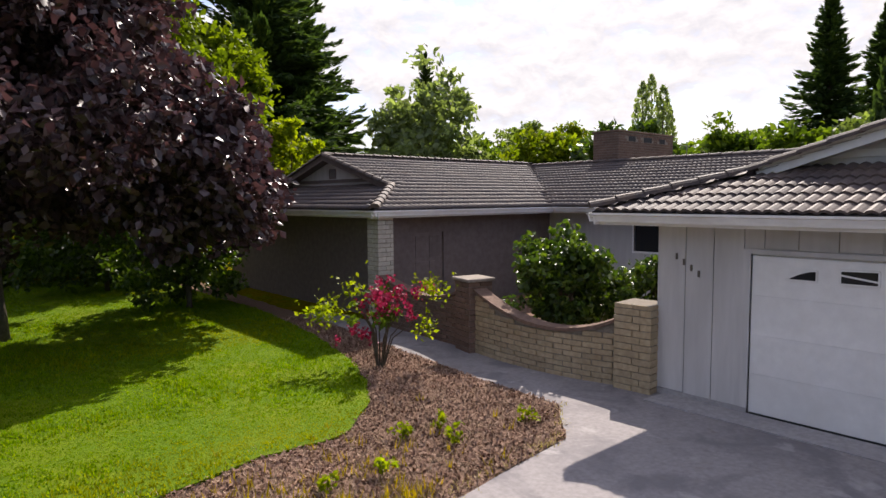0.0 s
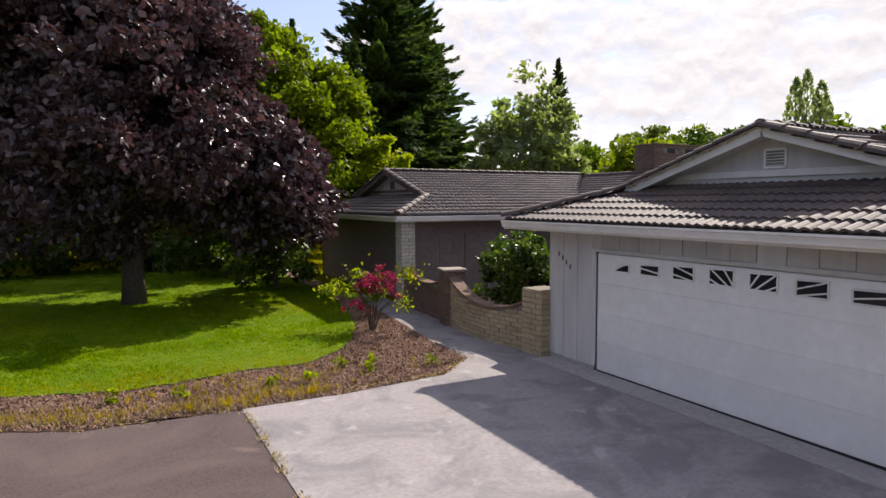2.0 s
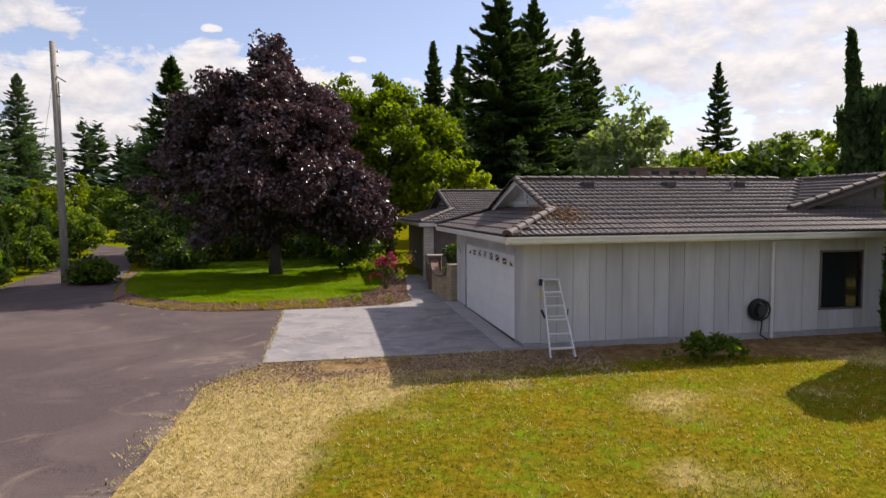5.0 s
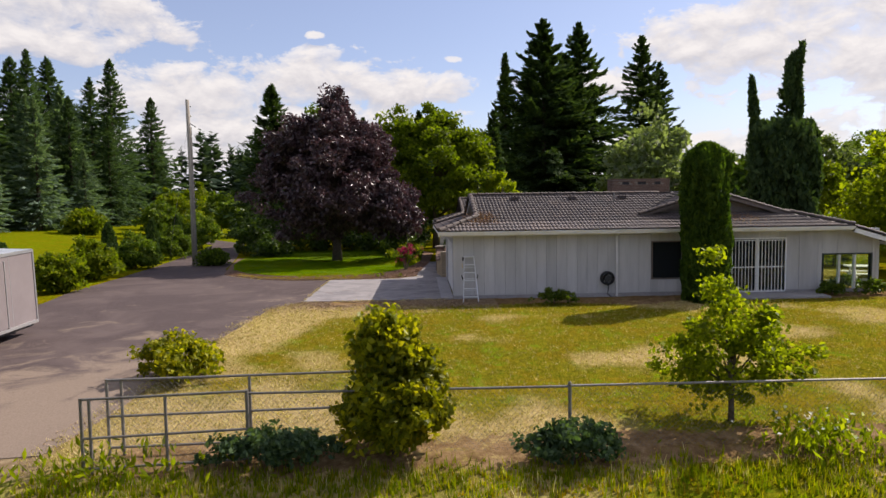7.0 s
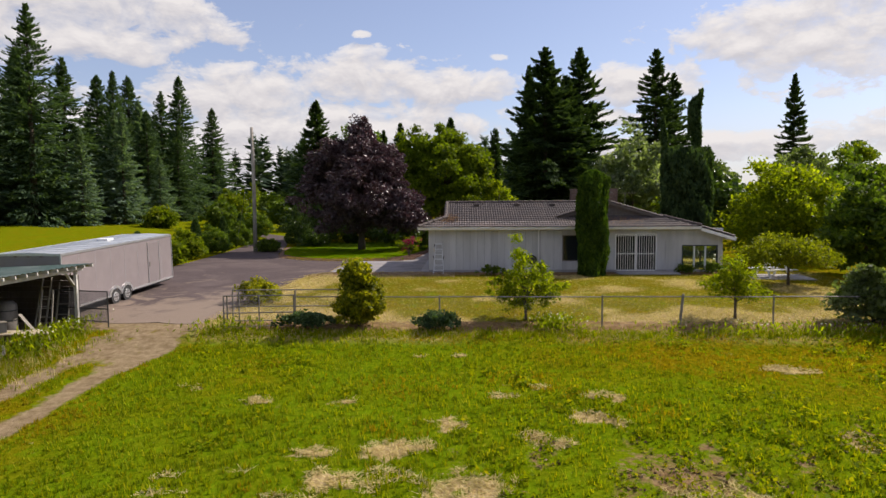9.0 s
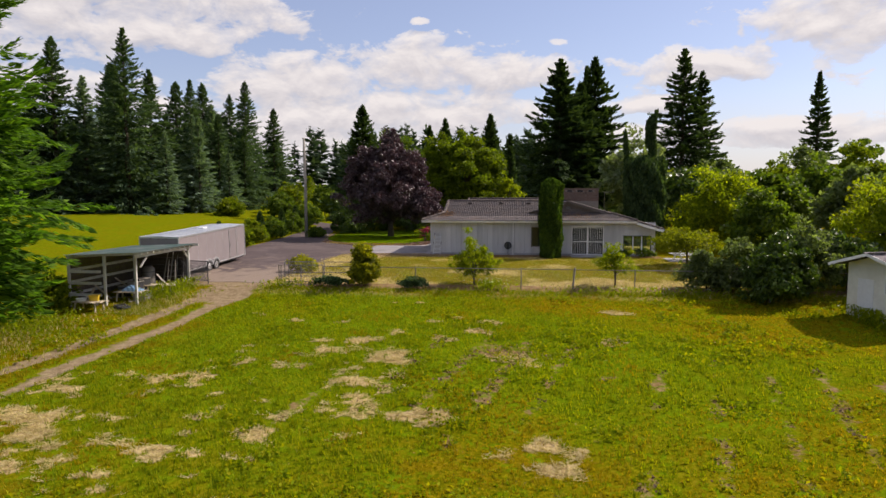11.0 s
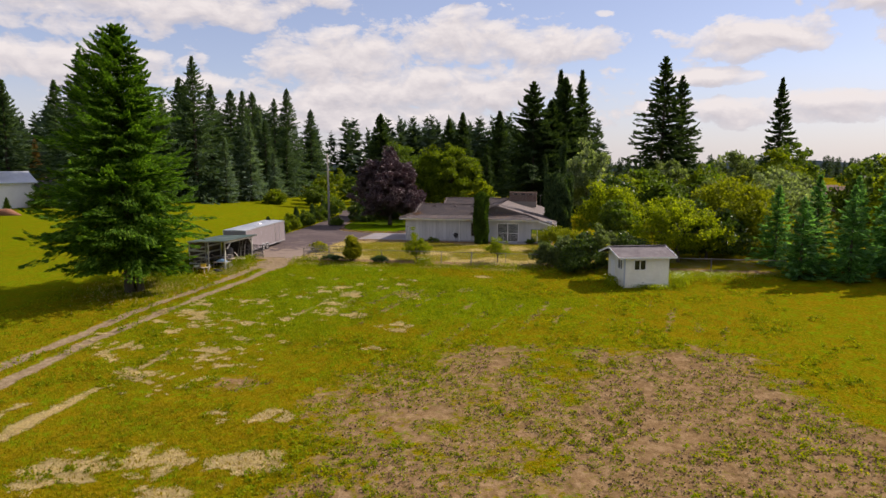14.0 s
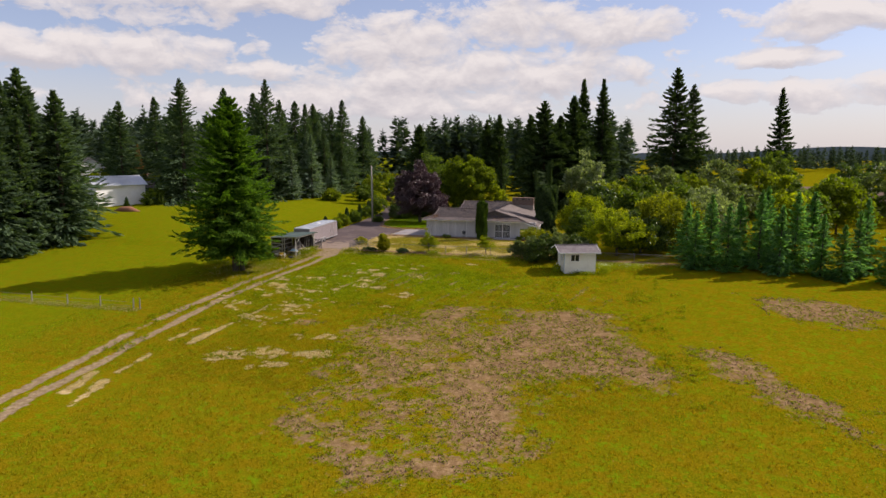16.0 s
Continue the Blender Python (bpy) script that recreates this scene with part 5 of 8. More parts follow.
def garden_wall(label, pts, ends, sag, mat):
    """A low curved brick wall, its top hanging in a shallow arc between pillars, with a stone coping."""
    t = thing("garden_wall", label, "wall", (pts[0][0], pts[0][1], 0))
    inv = Matrix.Translation((-pts[0][0], -pts[0][1], 0))
    n = 60
    (x0, y0), (xm, ym), (x1, y1) = pts
    curve = []
    for i in range(n + 1):
        s = i / n
        curve.append(Vector(((1 - s) ** 2 * x0 + 2 * s * (1 - s) * xm + s * s * x1, (1 - s) ** 2 * y0 + 2 * s * (1 - s) * ym + s * s * y1, 0)))
    length = [0.0]
    for a, b in zip(curve, curve[1:]):
        length.append(length[-1] + (b - a).length)
    total = length[-1]

    def at(d):
        d = min(max(d, 0), total)
        for i in range(n):
            if length[i + 1] >= d:
                s = (d - length[i]) / (length[i + 1] - length[i])
                return curve[i].lerp(curve[i + 1], s), (curve[i + 1] - curve[i]).normalized()
        return curve[-1], (curve[-1] - curve[-2]).normalized()

    def top(d):
        s = d / total
        base = ends[0] + (ends[1] - ends[0]) * s
        return base - sag * math.sin(math.pi * s ** 0.8) ** 0.9

    core, cap = Build(), Build()
    steps = 40
    for k in range(steps):
        d0, d1 = total * k / steps, total * (k + 1) / steps
        (p, e), (q, g) = at(d0), at(d1)
        s0, s1 = Vector((-e.y, e.x, 0)), Vector((-g.y, g.x, 0))
        for bd, w, lo0, hi0, lo1, hi1 in ((core, 0.085, -0.1, top(d0) - 0.01, -0.1, top(d1) - 0.01), (cap, 0.15, top(d0), top(d0) + 0.055, top(d1), top(d1) + 0.055)):
            vs = [p - s0 * w, q - s1 * w, q + s1 * w, p + s0 * w]
            lo, hi = (lo0, lo1, lo1, lo0), (hi0, hi1, hi1, hi0)
            bd.add([inv @ Vector((v.x, v.y, z)) for v, z in zip(vs, lo)] + [inv @ Vector((v.x, v.y, z)) for v, z in zip(vs, hi)], [(0, 3, 2, 1), (4, 5, 6, 7), (0, 1, 5, 4), (1, 2, 6, 5), (2, 3, 7, 6), (3, 0, 4, 7)])
    part("core", core, MORTAR, t)
    part("coping", cap, BRICK_DARK, t, "curved dark brick coping")
    rng = random.Random(5)
    h, z, row = 0.092, 0.0, 0
    while z < 1.3:
        d = -0.16 if row % 2 else 0.0
        while d < total:
            a, b = max(d, 0), min(d + 0.33, total)
            if b - a > 0.07 and z + h * 0.6 < min(top(a), top(b), top((a + b) / 2)):
                p, e = at((a + b) / 2)
                ang = math.degrees(math.atan2(e.y, e.x))
                brick_piece(t, inv @ pose(p.x, p.y, z, 0, 0, ang), b - a - 0.012, min(h - 0.012, top((a + b) / 2) - z), 0.20 + rng.choice((0, 0.01, 0.02)), mat)
            d += 0.33
        z += h
        row += 1
    return t


garden_wall("tan brick garden wall with a sagging curved top", [(7.92, 5.35), (7.42, 6.6), (7.74, 8.42)], (1.12, 1.2), 0.40, BRICK)
garden_wall("weathered brick garden wall beside the porch", [(7.85, 8.84), (7.9, 10.0), (8.03, 11.8)], (1.15, 1.1), 0.28, BRICK_DARK)
sheet("planter_soil", [(8.02, 5.45), (7.68, 6.6), (7.82, 8.4), (8.0, 9.8), (8.12, 11.7), (14.5, 12.2), (14.5, 4.95), (8.1, 4.95)], 0.12, MULCH, "dark bark mulch in the walled court", "flower bed", 0.6, 0.2)


# ---- things at the house front ----
def step_ladder():
    t = thing("step_ladder", "folded aluminium step ladder leaning on the garage wall", "ladder", (8.54, GY - 0.06, -0.05), 0)
    H, W0, W1, D = 1.70, 0.29, 0.19, 0.92
    back = Vector((0, 0.08, 0.03))
    for s in (-1, 1):
        p, q = Vector((s * W0, -D, 0)), Vector((s * W1, -0.06, H))
        part("side_rail", Build().beam(p, q, 0.028, 0.08), LADDER, t)
        part("rear_leg", Build().beam(p + back + Vector((-s * 0.01, 0, 0.05)), q + back, 0.024, 0.035), LADDER, t)
        part("foot", Build().box(s * W0 - 0.03, -D - 0.05, -0.03, s * W0 + 0.03, -D + 0.05, 0.04), BLACK, t)
        part("clip", Build().beam(p.lerp(q, 0.55) + Vector((s * 0.03, -0.02, -0.08)), p.lerp(q, 0.55) + Vector((s * 0.09, 0.06, 0.1)), 0.02, 0.05), BLACK, t)
    for k in range(5):
        f = 0.13 + 0.175 * k
        c = Vector((0, -D, 0)).lerp(Vector((0, -0.06, H)), f)
        w = W0 + (W1 - W0) * f
        part("step", Build().box(-w, c.y - 0.045, c.z - 0.02, w, c.y + 0.05, c.z + 0.018), LADDER, t, bevel=0.004)
    for k in range(3):
        f = 0.25 + 0.25 * k
        c = Vector((0, -D, 0)).lerp(Vector((0, -0.06, H)), f) + back
        part("brace", Build().beam(c + Vector((-0.22, 0, 0)), c + Vector((0.22, 0, 0)), 0.02, 0.025), LADDER, t)
    part("top_cap", Build().box(-0.2, -0.15, H - 0.02, 0.2, 0.03, H + 0.025), LADDER, t, bevel=0.006)
    part("paint_hook", Build().box(-0.27, -0.14, H - 0.14, -0.21, -0.06, H + 0.01), BLACK, t)
    part("tag", Build().box(-0.285, -0.24, H - 0.42, -0.27, -0.18, H - 0.22), YELLOW, t, "yellow paper tag")


step_ladder()


def hose_reel():
    t = thing("hose_reel", "wall-mounted coil of dark garden hose", "hose", (14.08, GY - 0.03, 0.72))
    bd = Build()
    for k in range(5):
        r, y = 0.26 - 0.025 * (k % 3), -0.05 - 0.035 * k
        bd.tube([(r * math.cos(a), y, r * math.sin(a)) for a in np.linspace(0, 2 * math.pi, 25)], 0.022, 6)
    part("coil", bd, BLACK, t, smooth=True)
    part("drum", Build().tube([(0, 0, 0), (0, -0.24, 0)], 0.14, 14), DARKMETAL, t)
    part("bracket", Build().box(-0.05, -0.02, -0.25, 0.05, 0.02, 0.25), DARKMETAL, t)
    part("loose_end", Build().tube([(0.05, -0.14, -0.24), (0.03, -0.16, -0.45), (-0.02, -0.18, -0.62), (0.12, -0.3, -0.74)], 0.02, 6), BLACK, t)


hose_reel()
sheet("door_step", [(18.9, -4.2), (22.4, -4.2), (22.6, -2.8), (18.9, -2.8)], 0.05, CONCRETE, "pale concrete step below the sliding door", "step", 1.0, 0.3)
sheet("patio", [(25.6, -6.6), (28.6, -6.9), (28.9, -4.4), (25.6, -4.2)], 0.03, CONCRETE, "pale concrete patio slab beside the house", "patio", 1.0, 0.3)


def picnic_table(x, y):
    t = thing("picnic_table", "white painted outdoor table with benches", "table", (x, y, float(level(y)) + 0.03), 15)
    for k in range(5):
        part("top_plank", Build().box(-0.9, -0.36 + 0.145 * k, 0.71, 0.9, -0.225 + 0.145 * k, 0.75), WHITE, t)
    for s in (-1, 1):
        part("bench", Build().box(-0.9, s * 0.68 - 0.13, 0.41, 0.9, s * 0.68 + 0.13, 0.45), WHITE, t)
        part("crossbeam", Build().box(s * 0.6 - 0.04, -0.75, 0.34, s * 0.6 + 0.04, 0.75, 0.41), WHITE, t)
        for q in (-1, 1):
            part("leg", Build().beam((s * 0.6, q * 0.58, 0), (s * 0.6, q * 0.2, 0.71), 0.05, 0.09), WHITE, t)


picnic_table(26.9, -5.5)


# ---- trees and shrubs ----
def crown_points(rng, clumps, per, center, radii, clump_r, shell=0.45, squash=1.0, taper=0.0, ragged=0.06):
    """Leaf places in clumps that fill an uneven ellipsoid, denser towards its skin, and the clump centres."""
    d = rng.normal(0, 1, (clumps, 3))
    d /= np.linalg.norm(d, axis=1, keepdims=True)
    r = shell + (1 - shell) * rng.random(clumps) ** 0.6
    bumps = 1 + 0.16 * np.sin(d[:, 0] * 4.1 + d[:, 2] * 3) + 0.12 * np.sin(d[:, 1] * 5.3 + 1.7) + rng.normal(0, ragged, clumps)
    c = d * (r * bumps)[:, None]
    c[:, :2] *= (1 - taper * np.clip(c[:, 2:3], -0.3, 1))
    c = c * np.array(radii) + np.array(center)
    q = rng.normal(0, 1, (clumps, per, 3))
    q /= np.linalg.norm(q, axis=2, keepdims=True)
    q *= (rng.random((clumps, per, 1)) ** 0.5) * clump_r * rng.uniform(0.6, 1.35, (clumps, 1, 1))
    q[:, :, 2] *= 0.72 * squash
    pts = (c[:, None] + q).reshape(-1, 3)
    out = (pts - np.array(center)) / np.array(radii)
    return pts, out, c


def trunk_and_limbs(t, rng, height, radius, targets, bark, lean=0.0, stems=1):
    tr = Build()
    for k in range(stems):
        a = 2 * math.pi * k / max(stems, 1) + 0.7
        spread = 0.0 if stems == 1 else 0.12 * height
        pts = [(spread * math.cos(a) * s * s + lean * s, spread * math.sin(a) * s * s, height * s) for s in (0, 0.15, 0.4, 0.7, 1.0)]
        tr.tube(pts, [radius * f for f in (1.25, 1.0, 0.85, 0.65, 0.35)], 9)
    part("trunk", tr, bark, t, smooth=True)
    for p in targets:
        z0 = max(0.35 * height, min(height * 0.92, p[2] * rng.uniform(0.5, 0.75)))
        s = Vector((lean * z0 / height, 0, z0))
        e = Vector(p)
        m = s.lerp(e, 0.5) + Vector((0, 0, 0.12 * (e - s).length))
        part("limb", Build().tube([s, m, e], [radius * 0.42, radius * 0.26, radius * 0.08], 6), bark, t, smooth=True)


def broadleaf(name, label, x, y, height, radii, leaf, mat, clumps, per, clump_r, trunk_r, seed, bottom=None, category="tree", limbs=10, shell=0.45, stems=1, droop=0.2, z=None, group="", bark=None, taper=0.1, trunk_h=None, lobes=(), ragged=0.06):
    rng = np.random.default_rng(seed)
    t = thing(name, label, category, (x, y, float(level(y)) if z is None else z), 0, group)
    rz = radii[2]
    cz = height - rz * 0.97
    if lobes:
        share = [lobe[6] / sum(q[6] for q in lobes) for lobe in lobes]
        sets = [crown_points(rng, max(4, int(clumps * f)), per, lobe[:3], lobe[3:6], clump_r, shell, 1.0, 0.0, ragged) for lobe, f in zip(lobes, share)]
        pts, c = np.concatenate([q[0] for q in sets]), np.concatenate([q[2] for q in sets])
        out = (pts - np.array((0, 0, cz))) / np.array(radii)
    else:
        pts, out, c = crown_points(rng, clumps, per, (0, 0, cz), radii, clump_r, shell, 1.0, taper, ragged)
    if bottom is not None:
        keep = pts[:, 2] > bottom + rng.random(len(pts)) * 0.25
        pts, out = pts[keep], out[keep]
    order = rng.permutation(len(c))[:limbs]
    trunk_and_limbs(t, random.Random(seed), trunk_h or max(cz, height * 0.45), trunk_r, [tuple(c[i]) for i in order if c[i][2] > height * 0.2], bark or BARK, 0, stems)
    part("crown", leaves_mesh("crown", pts, leaf, mat, rng, 0.35, 1.5, out * 0.6, droop), mat, t)
    return t


def conifer_parts(H, R, seed, branches, sprays, size, low=0.05, power=0.85, droop=0.25, mat=None, rise=0.15):
    """Sprays of needles in pointed fronds along arching branches whose tips turn up."""
    rng = np.random.default_rng(seed)
    branches, sprays = int(branches * 2.1), max(6, int(sprays * 0.78))
    t = low + (0.992 - low) * (np.arange(branches) + rng.random(branches)) / branches
    az = np.arange(branches) * 2.39996 + rng.normal(0, 0.5, branches)
    skirt = np.clip(0.58 + 3.0 * (t - low), 0, 1)
    side = 1 + 0.10 * np.sin(az + seed) + 0.07 * np.sin(2 * az + 3 * t + 2 * seed)
    L = R * (1 - t) ** (power if power < 0.7 else max(power, 0.9)) * skirt * rng.uniform(0.45, 1.06, branches) * side * np.where(rng.random(branches) < 0.07, 1.2, 1.0) + 0.10 * size
    s = np.clip(rng.random((branches, sprays)) ** 0.62, 0.06, 1.0)
    slope = (rise * (t * 3.4 - 0.9) + rng.normal(0, 0.13, branches))[:, None]
    bend = (0.75 * droop * rng.uniform(0.5, 1.4, branches) * (1.15 - t))[:, None]
    tip = (0.42 * droop * rng.uniform(0.0, 1.6, branches))[:, None]
    lat = (rng.random((branches, sprays)) * 2 - 1) * (0.36 * np.sqrt(s) * (1.02 - s) ** 0.65 * L[:, None] + 0.07 * size)
    rad = s * L[:, None]
    zz = t[:, None] * H + (slope * s - bend * s ** 2 + tip * s ** 5) * L[:, None] - np.abs(lat) * 0.28 + rng.normal(0, 0.10 * size, s.shape)
    ca, sa = np.cos(az)[:, None], np.sin(az)[:, None]
    c = np.stack([rad * ca - lat * sa, rad * sa + lat * ca, zz], 2).reshape(-1, 3)
    c[:, 2] = np.maximum(c[:, 2], 0.15 if low < 0.1 else low * H * (0.62 + 0.3 * rng.random(len(c))))
    sg = np.sign(lat) * (0.15 + 0.75 * rng.random(s.shape)) * (1.05 - s)
    d = np.stack([ca - sa * sg, sa + ca * sg, slope - 2 * bend * s + 5 * tip * s ** 4 + rng.normal(0, 0.22, s.shape)], 2).reshape(-1, 3)
    d /= np.linalg.norm(d, axis=1, keepdims=True)
    up = np.array([0, 0, 1.0]) + rng.normal(0, 0.55, d.shape)
    b = np.cross(up, d)
    b /= np.linalg.norm(b, axis=1, keepdims=True)
    n = np.cross(d, b)
    sz = (size * rng.uniform(0.5, 1.2, len(c)) * (0.24 + 0.72 * np.repeat((1 - t) ** 0.5, sprays)))[:, None]
    v = np.empty((len(c), 4, 3))
    v[:, 0] = c - d * sz * 0.5
    v[:, 1] = c + b * sz * 0.20 - n * sz * 0.07
    v[:, 2] = c + d * sz * 0.65 - n * sz * 0.08
    v[:, 3] = c - b * sz * 0.20 - n * sz * 0.07
    i = np.arange(len(c))[:, None] * 4
    tris = np.concatenate([i + [0, 1, 2], i + [0, 2, 3]], 0)
    return v.reshape(-1, 3), tris


def conifer(name, label, x, y, H, R, seed, mat, branches=170, sprays=46, size=0.9, low=0.05, power=0.85, droop=0.25, z=None, group="", trunk_r=None, rise=0.15):
    t = thing(name, label, "tree", (x, y, float(level(y)) if z is None else z), 0, group)
    r = trunk_r or H * 0.014
    part("trunk", Build().tube([(0, 0, -0.2), (0, 0, H * 0.2), (0, 0, H * 0.6), (0, 0, H * 0.99)], [r * 1.3, r, r * 0.6, 0.03], 8), BARK, t, smooth=True)
    v, tris = conifer_parts(H, R, seed, branches, sprays, size, low, power, droop, mat, rise)
    part("crown", from_arrays("crown", v, None, mat, tris), mat, t)
    return t


# front garden
broadleaf("purple_maple", "broad purple-leaved maple standing on the lawn", 0.9, 15.7, 11.7, (5.4, 5.4, 5.4), 0.15, LEAF_PURPLE, 900, 110, 0.62, 0.30, 5, 1.45, limbs=18, shell=0.5, ragged=0.13,
          lobes=[(0.1, -0.2, 4.9, 4.5, 4.8, 3.6, 1.0), (0.2, 0, 7.6, 3.3, 3.4, 2.5, 0.42), (0.1, 0, 10.0, 1.2, 1.2, 1.5, 0.11), (-3.4, 0.2, 7.2, 1.5, 2.1, 2.0, 0.16), (-1.9, -1.3, 8.4, 1.4, 1.6, 1.3, 0.12), (3.9, -1.3, 3.5, 1.6, 2.3, 1.6, 0.22), (2.2, 0, 8.0, 1.6, 1.9, 1.5, 0.13)])
broadleaf("green_maple", "large yellow-green maple behind the house", 8.0, 28.5, 12.6, (5.0, 5.0, 5.6), 0.22, LEAF_OLIVE, 420, 100, 0.85, 0.28, 6, 1.5, limbs=9,
          lobes=[(0, 0, 6.3, 4.9, 4.7, 4.4, 1.0), (-2.9, 0, 9.4, 2.2, 2.4, 2.5, 0.3), (0.2, 0.4, 9.8, 2.2, 2.3, 2.4, 0.3), (3.0, 0, 8.4, 2.0, 2.4, 2.4, 0.3)])
broadleaf("green_maple", "rounded green maple behind the purple tree", -0.5, 33, 12.0, (5.5, 5.5, 5.2), 0.25, LEAF_GREEN, 260, 80, 1.1, 0.28, 7, 1.5, limbs=8)
for k, (x, y, h, r) in enumerate([(-5.2, 25.0, 2.8, 1.9), (-2.2, 25.8, 2.4, 1.8), (0.8, 26.0, 2.7, 1.9), (3.6, 25.8, 2.5, 1.8), (-4.6, 20.6, 1.7, 1.3)]):
    broadleaf("understory_shrub", "dark evergreen shrub in deep shade behind the lawn", x, y, h, (r, r, h * 0.52), 0.13, LEAF_DARK, 80, 60, 0.45, 0.06, 190 + k, 0.05, category="shrub", limbs=4, stems=3, group="shrubs behind the lawn", trunk_h=h * 0.5)
broadleaf("understory_shrub", "dark shrub below the maple by the porch", 5.4, 17.0, 2.7, (1.6, 1.6, 1.3), 0.12, LEAF_DARK, 80, 60, 0.45, 0.07, 8, 0.1, category="shrub", limbs=4, stems=3, trunk_h=1.2)
broadleaf("understory_shrub", "dark shrub below the maple by the porch", 4.6, 22.0, 2.6, (2.6, 1.8, 1.3), 0.13, LEAF_DARK, 90, 60, 0.5, 0.07, 9, 0.1, category="shrub", limbs=4, stems=3, trunk_h=1.2)


def flowering_bush():
    rng = np.random.default_rng(12)
    t = thing("flowering_bush", "open bush with magenta flowers and pale green leaf sprays", "shrub", (5.75, 8.8, 0.03))
    for k in range(13):
        a = 2 * math.pi * k / 13 + rng.uniform(-0.2, 0.2)
        r, h = rng.uniform(0.35, 0.75), rng.uniform(0.8, 1.3)
        part("stem", Build().tube([(0.05 * math.cos(a), 0.05 * math.sin(a), -0.05), (0.3 * r * math.cos(a), 0.3 * r * math.sin(a), 0.55 * h), (r * math.cos(a), r * math.sin(a), h)], [0.016, 0.012, 0.005], 5), BARK, t)
    pts, out, c = crown_points(rng, 22, 14, (0, 0, 0.95), (0.66, 0.66, 0.40), 0.14, 0.3)
    part("foliage", leaves_mesh("foliage", pts, 0.075, LEAF_GREEN, rng, 0.4, 1.6, out * 0.4, 0.1), LEAF_GREEN, t)
    side = np.concatenate([rng.normal((-0.75, 0.55, 0.95), (0.22, 0.2, 0.12), (200, 3)), rng.normal((0.75, -0.5, 1.32), (0.16, 0.14, 0.13), (110, 3)), rng.normal((-0.2, 0.5, 1.25), (0.2, 0.2, 0.14), (90, 3)), rng.normal((0.6, -0.55, 0.7), (0.1, 0.1, 0.1), (80, 3))])
    part("pale_sprays", leaves_mesh("pale_sprays", side, 0.055, LEAF_BRIGHT, rng, 0.4, 1.7), LEAF_BRIGHT, t)
    heads = rng.normal((0.12, -0.06, 1.12), (0.30, 0.30, 0.15), (34, 3))
    pet = (heads[:, None] + rng.normal(0, 0.05, (34, 22, 3))).reshape(-1, 3)
    part("blossom", leaves_mesh("blossom", pet, 0.06, PETAL, rng, 0.2, 1.1), PETAL, t, "magenta blossom")
    low = (rng.normal((-0.35, 0.3, 0.62), (0.2, 0.2, 0.1), (8, 3))[:, None] + rng.normal(0, 0.04, (8, 16, 3))).reshape(-1, 3)
    part("blossom", leaves_mesh("blossom", low, 0.055, PETAL, rng, 0.2, 1.1), PETAL, t)


flowering_bush()
broadleaf("camellia", "glossy dark evergreen shrub in the walled court", 9.15, 7.45, 2.2, (1.0, 1.0, 1.0), 0.085, LEAF_DARK, 120, 90, 0.27, 0.06, 15, 0.15, category="shrub", limbs=5, stems=3, shell=0.5, trunk_h=1.3, ragged=0.16)
broadleaf("court_shrub", "small dark shrub beside the garage corner", 11.8, 7.0, 1.6, (0.8, 0.8, 0.75), 0.09, LEAF_DARK, 50, 50, 0.28, 0.05, 16, 0.12, category="shrub", limbs=3, stems=2, trunk_h=0.8)
rngw = random.Random(4)
for k, (x, y) in enumerate([(4.4, 5.4), (4.0, 5.9), (5.55, 5.3), (4.55, 5.85), (3.2, 5.2), (2.6, 5.3), (1.2, 5.3), (0.3, 5.5)]):
    broadleaf("weed", "low yellow-green weed in the mulch", x, y, 0.22, (0.11, 0.11, 0.11), 0.05, LEAF_BRIGHT, 7, 8, 0.09, 0.006, 40 + k, None, category="plant", limbs=1, group="weeds in the mulch", z=0.02, trunk_h=0.12)
for k, (x, y, r) in enumerate([(11.6, -4.5, 0.75), (22.9, -3.5, 0.55), (24.6, -3.6, 0.7)]):
    broadleaf("foundation_shrub", "low dark green shrub at the foot of the wall", x, y, 0.30 + 0.3 * r, (r, 0.4, 0.28), 0.08, LEAF_GREEN, 40, 30, 0.18, 0.02, 60 + k, 0.02, category="shrub", limbs=2, group="low shrubs along the wall", trunk_h=0.2)


def cypress(name, label, x, y, H, R, seed, mat, size=0.2, n=9000, group="", blunt=False):
    rng = np.random.default_rng(seed)
    t = thing(name, label, "tree", (x, y, float(level(y))), 0, group)
    s = rng.random(n)
    a = rng.random(n) * 2 * math.pi
    prof = np.minimum(1, (1 - s) ** 0.55 * 1.55) * np.minimum(1, 0.7 + 1.8 * s)
    if blunt:
        prof = np.minimum(1, ((1 - s) * (9 + 3 * np.cos(2 * a))) ** 0.5) * np.minimum(1, 0.86 + 0.6 * s)
    bump = 1 + 0.10 * np.sin(3 * a + 9 * s) + 0.07 * np.sin(7 * a - 17 * s)
    r = R * prof * bump * (0.55 + 0.45 * rng.random(n) ** 0.4)
    c = np.stack([r * np.cos(a), r * np.sin(a), 0.05 + s * H * 0.985], 1)
    out = np.stack([np.cos(a) * 0.5, np.sin(a) * 0.5, np.full(n, 1.7)], 1)
    part("trunk", Build().tube([(0, 0, -0.1), (0, 0, H * 0.5), (0, 0, H * 0.9)], [0.14 * R + 0.05, 0.08 * R + 0.03, 0.02], 8), BARK, t)
    part("crown", leaves_mesh("crown", c, size, mat, rng, 0.0, 1.9, out), mat, t)
    return t


cypress("italian_cypress", "tall dense columnar cypress by the sliding door", 17.3, -4.5, 5.9, 0.80, 20, CYPRESS, 0.15, 20000, blunt=True)


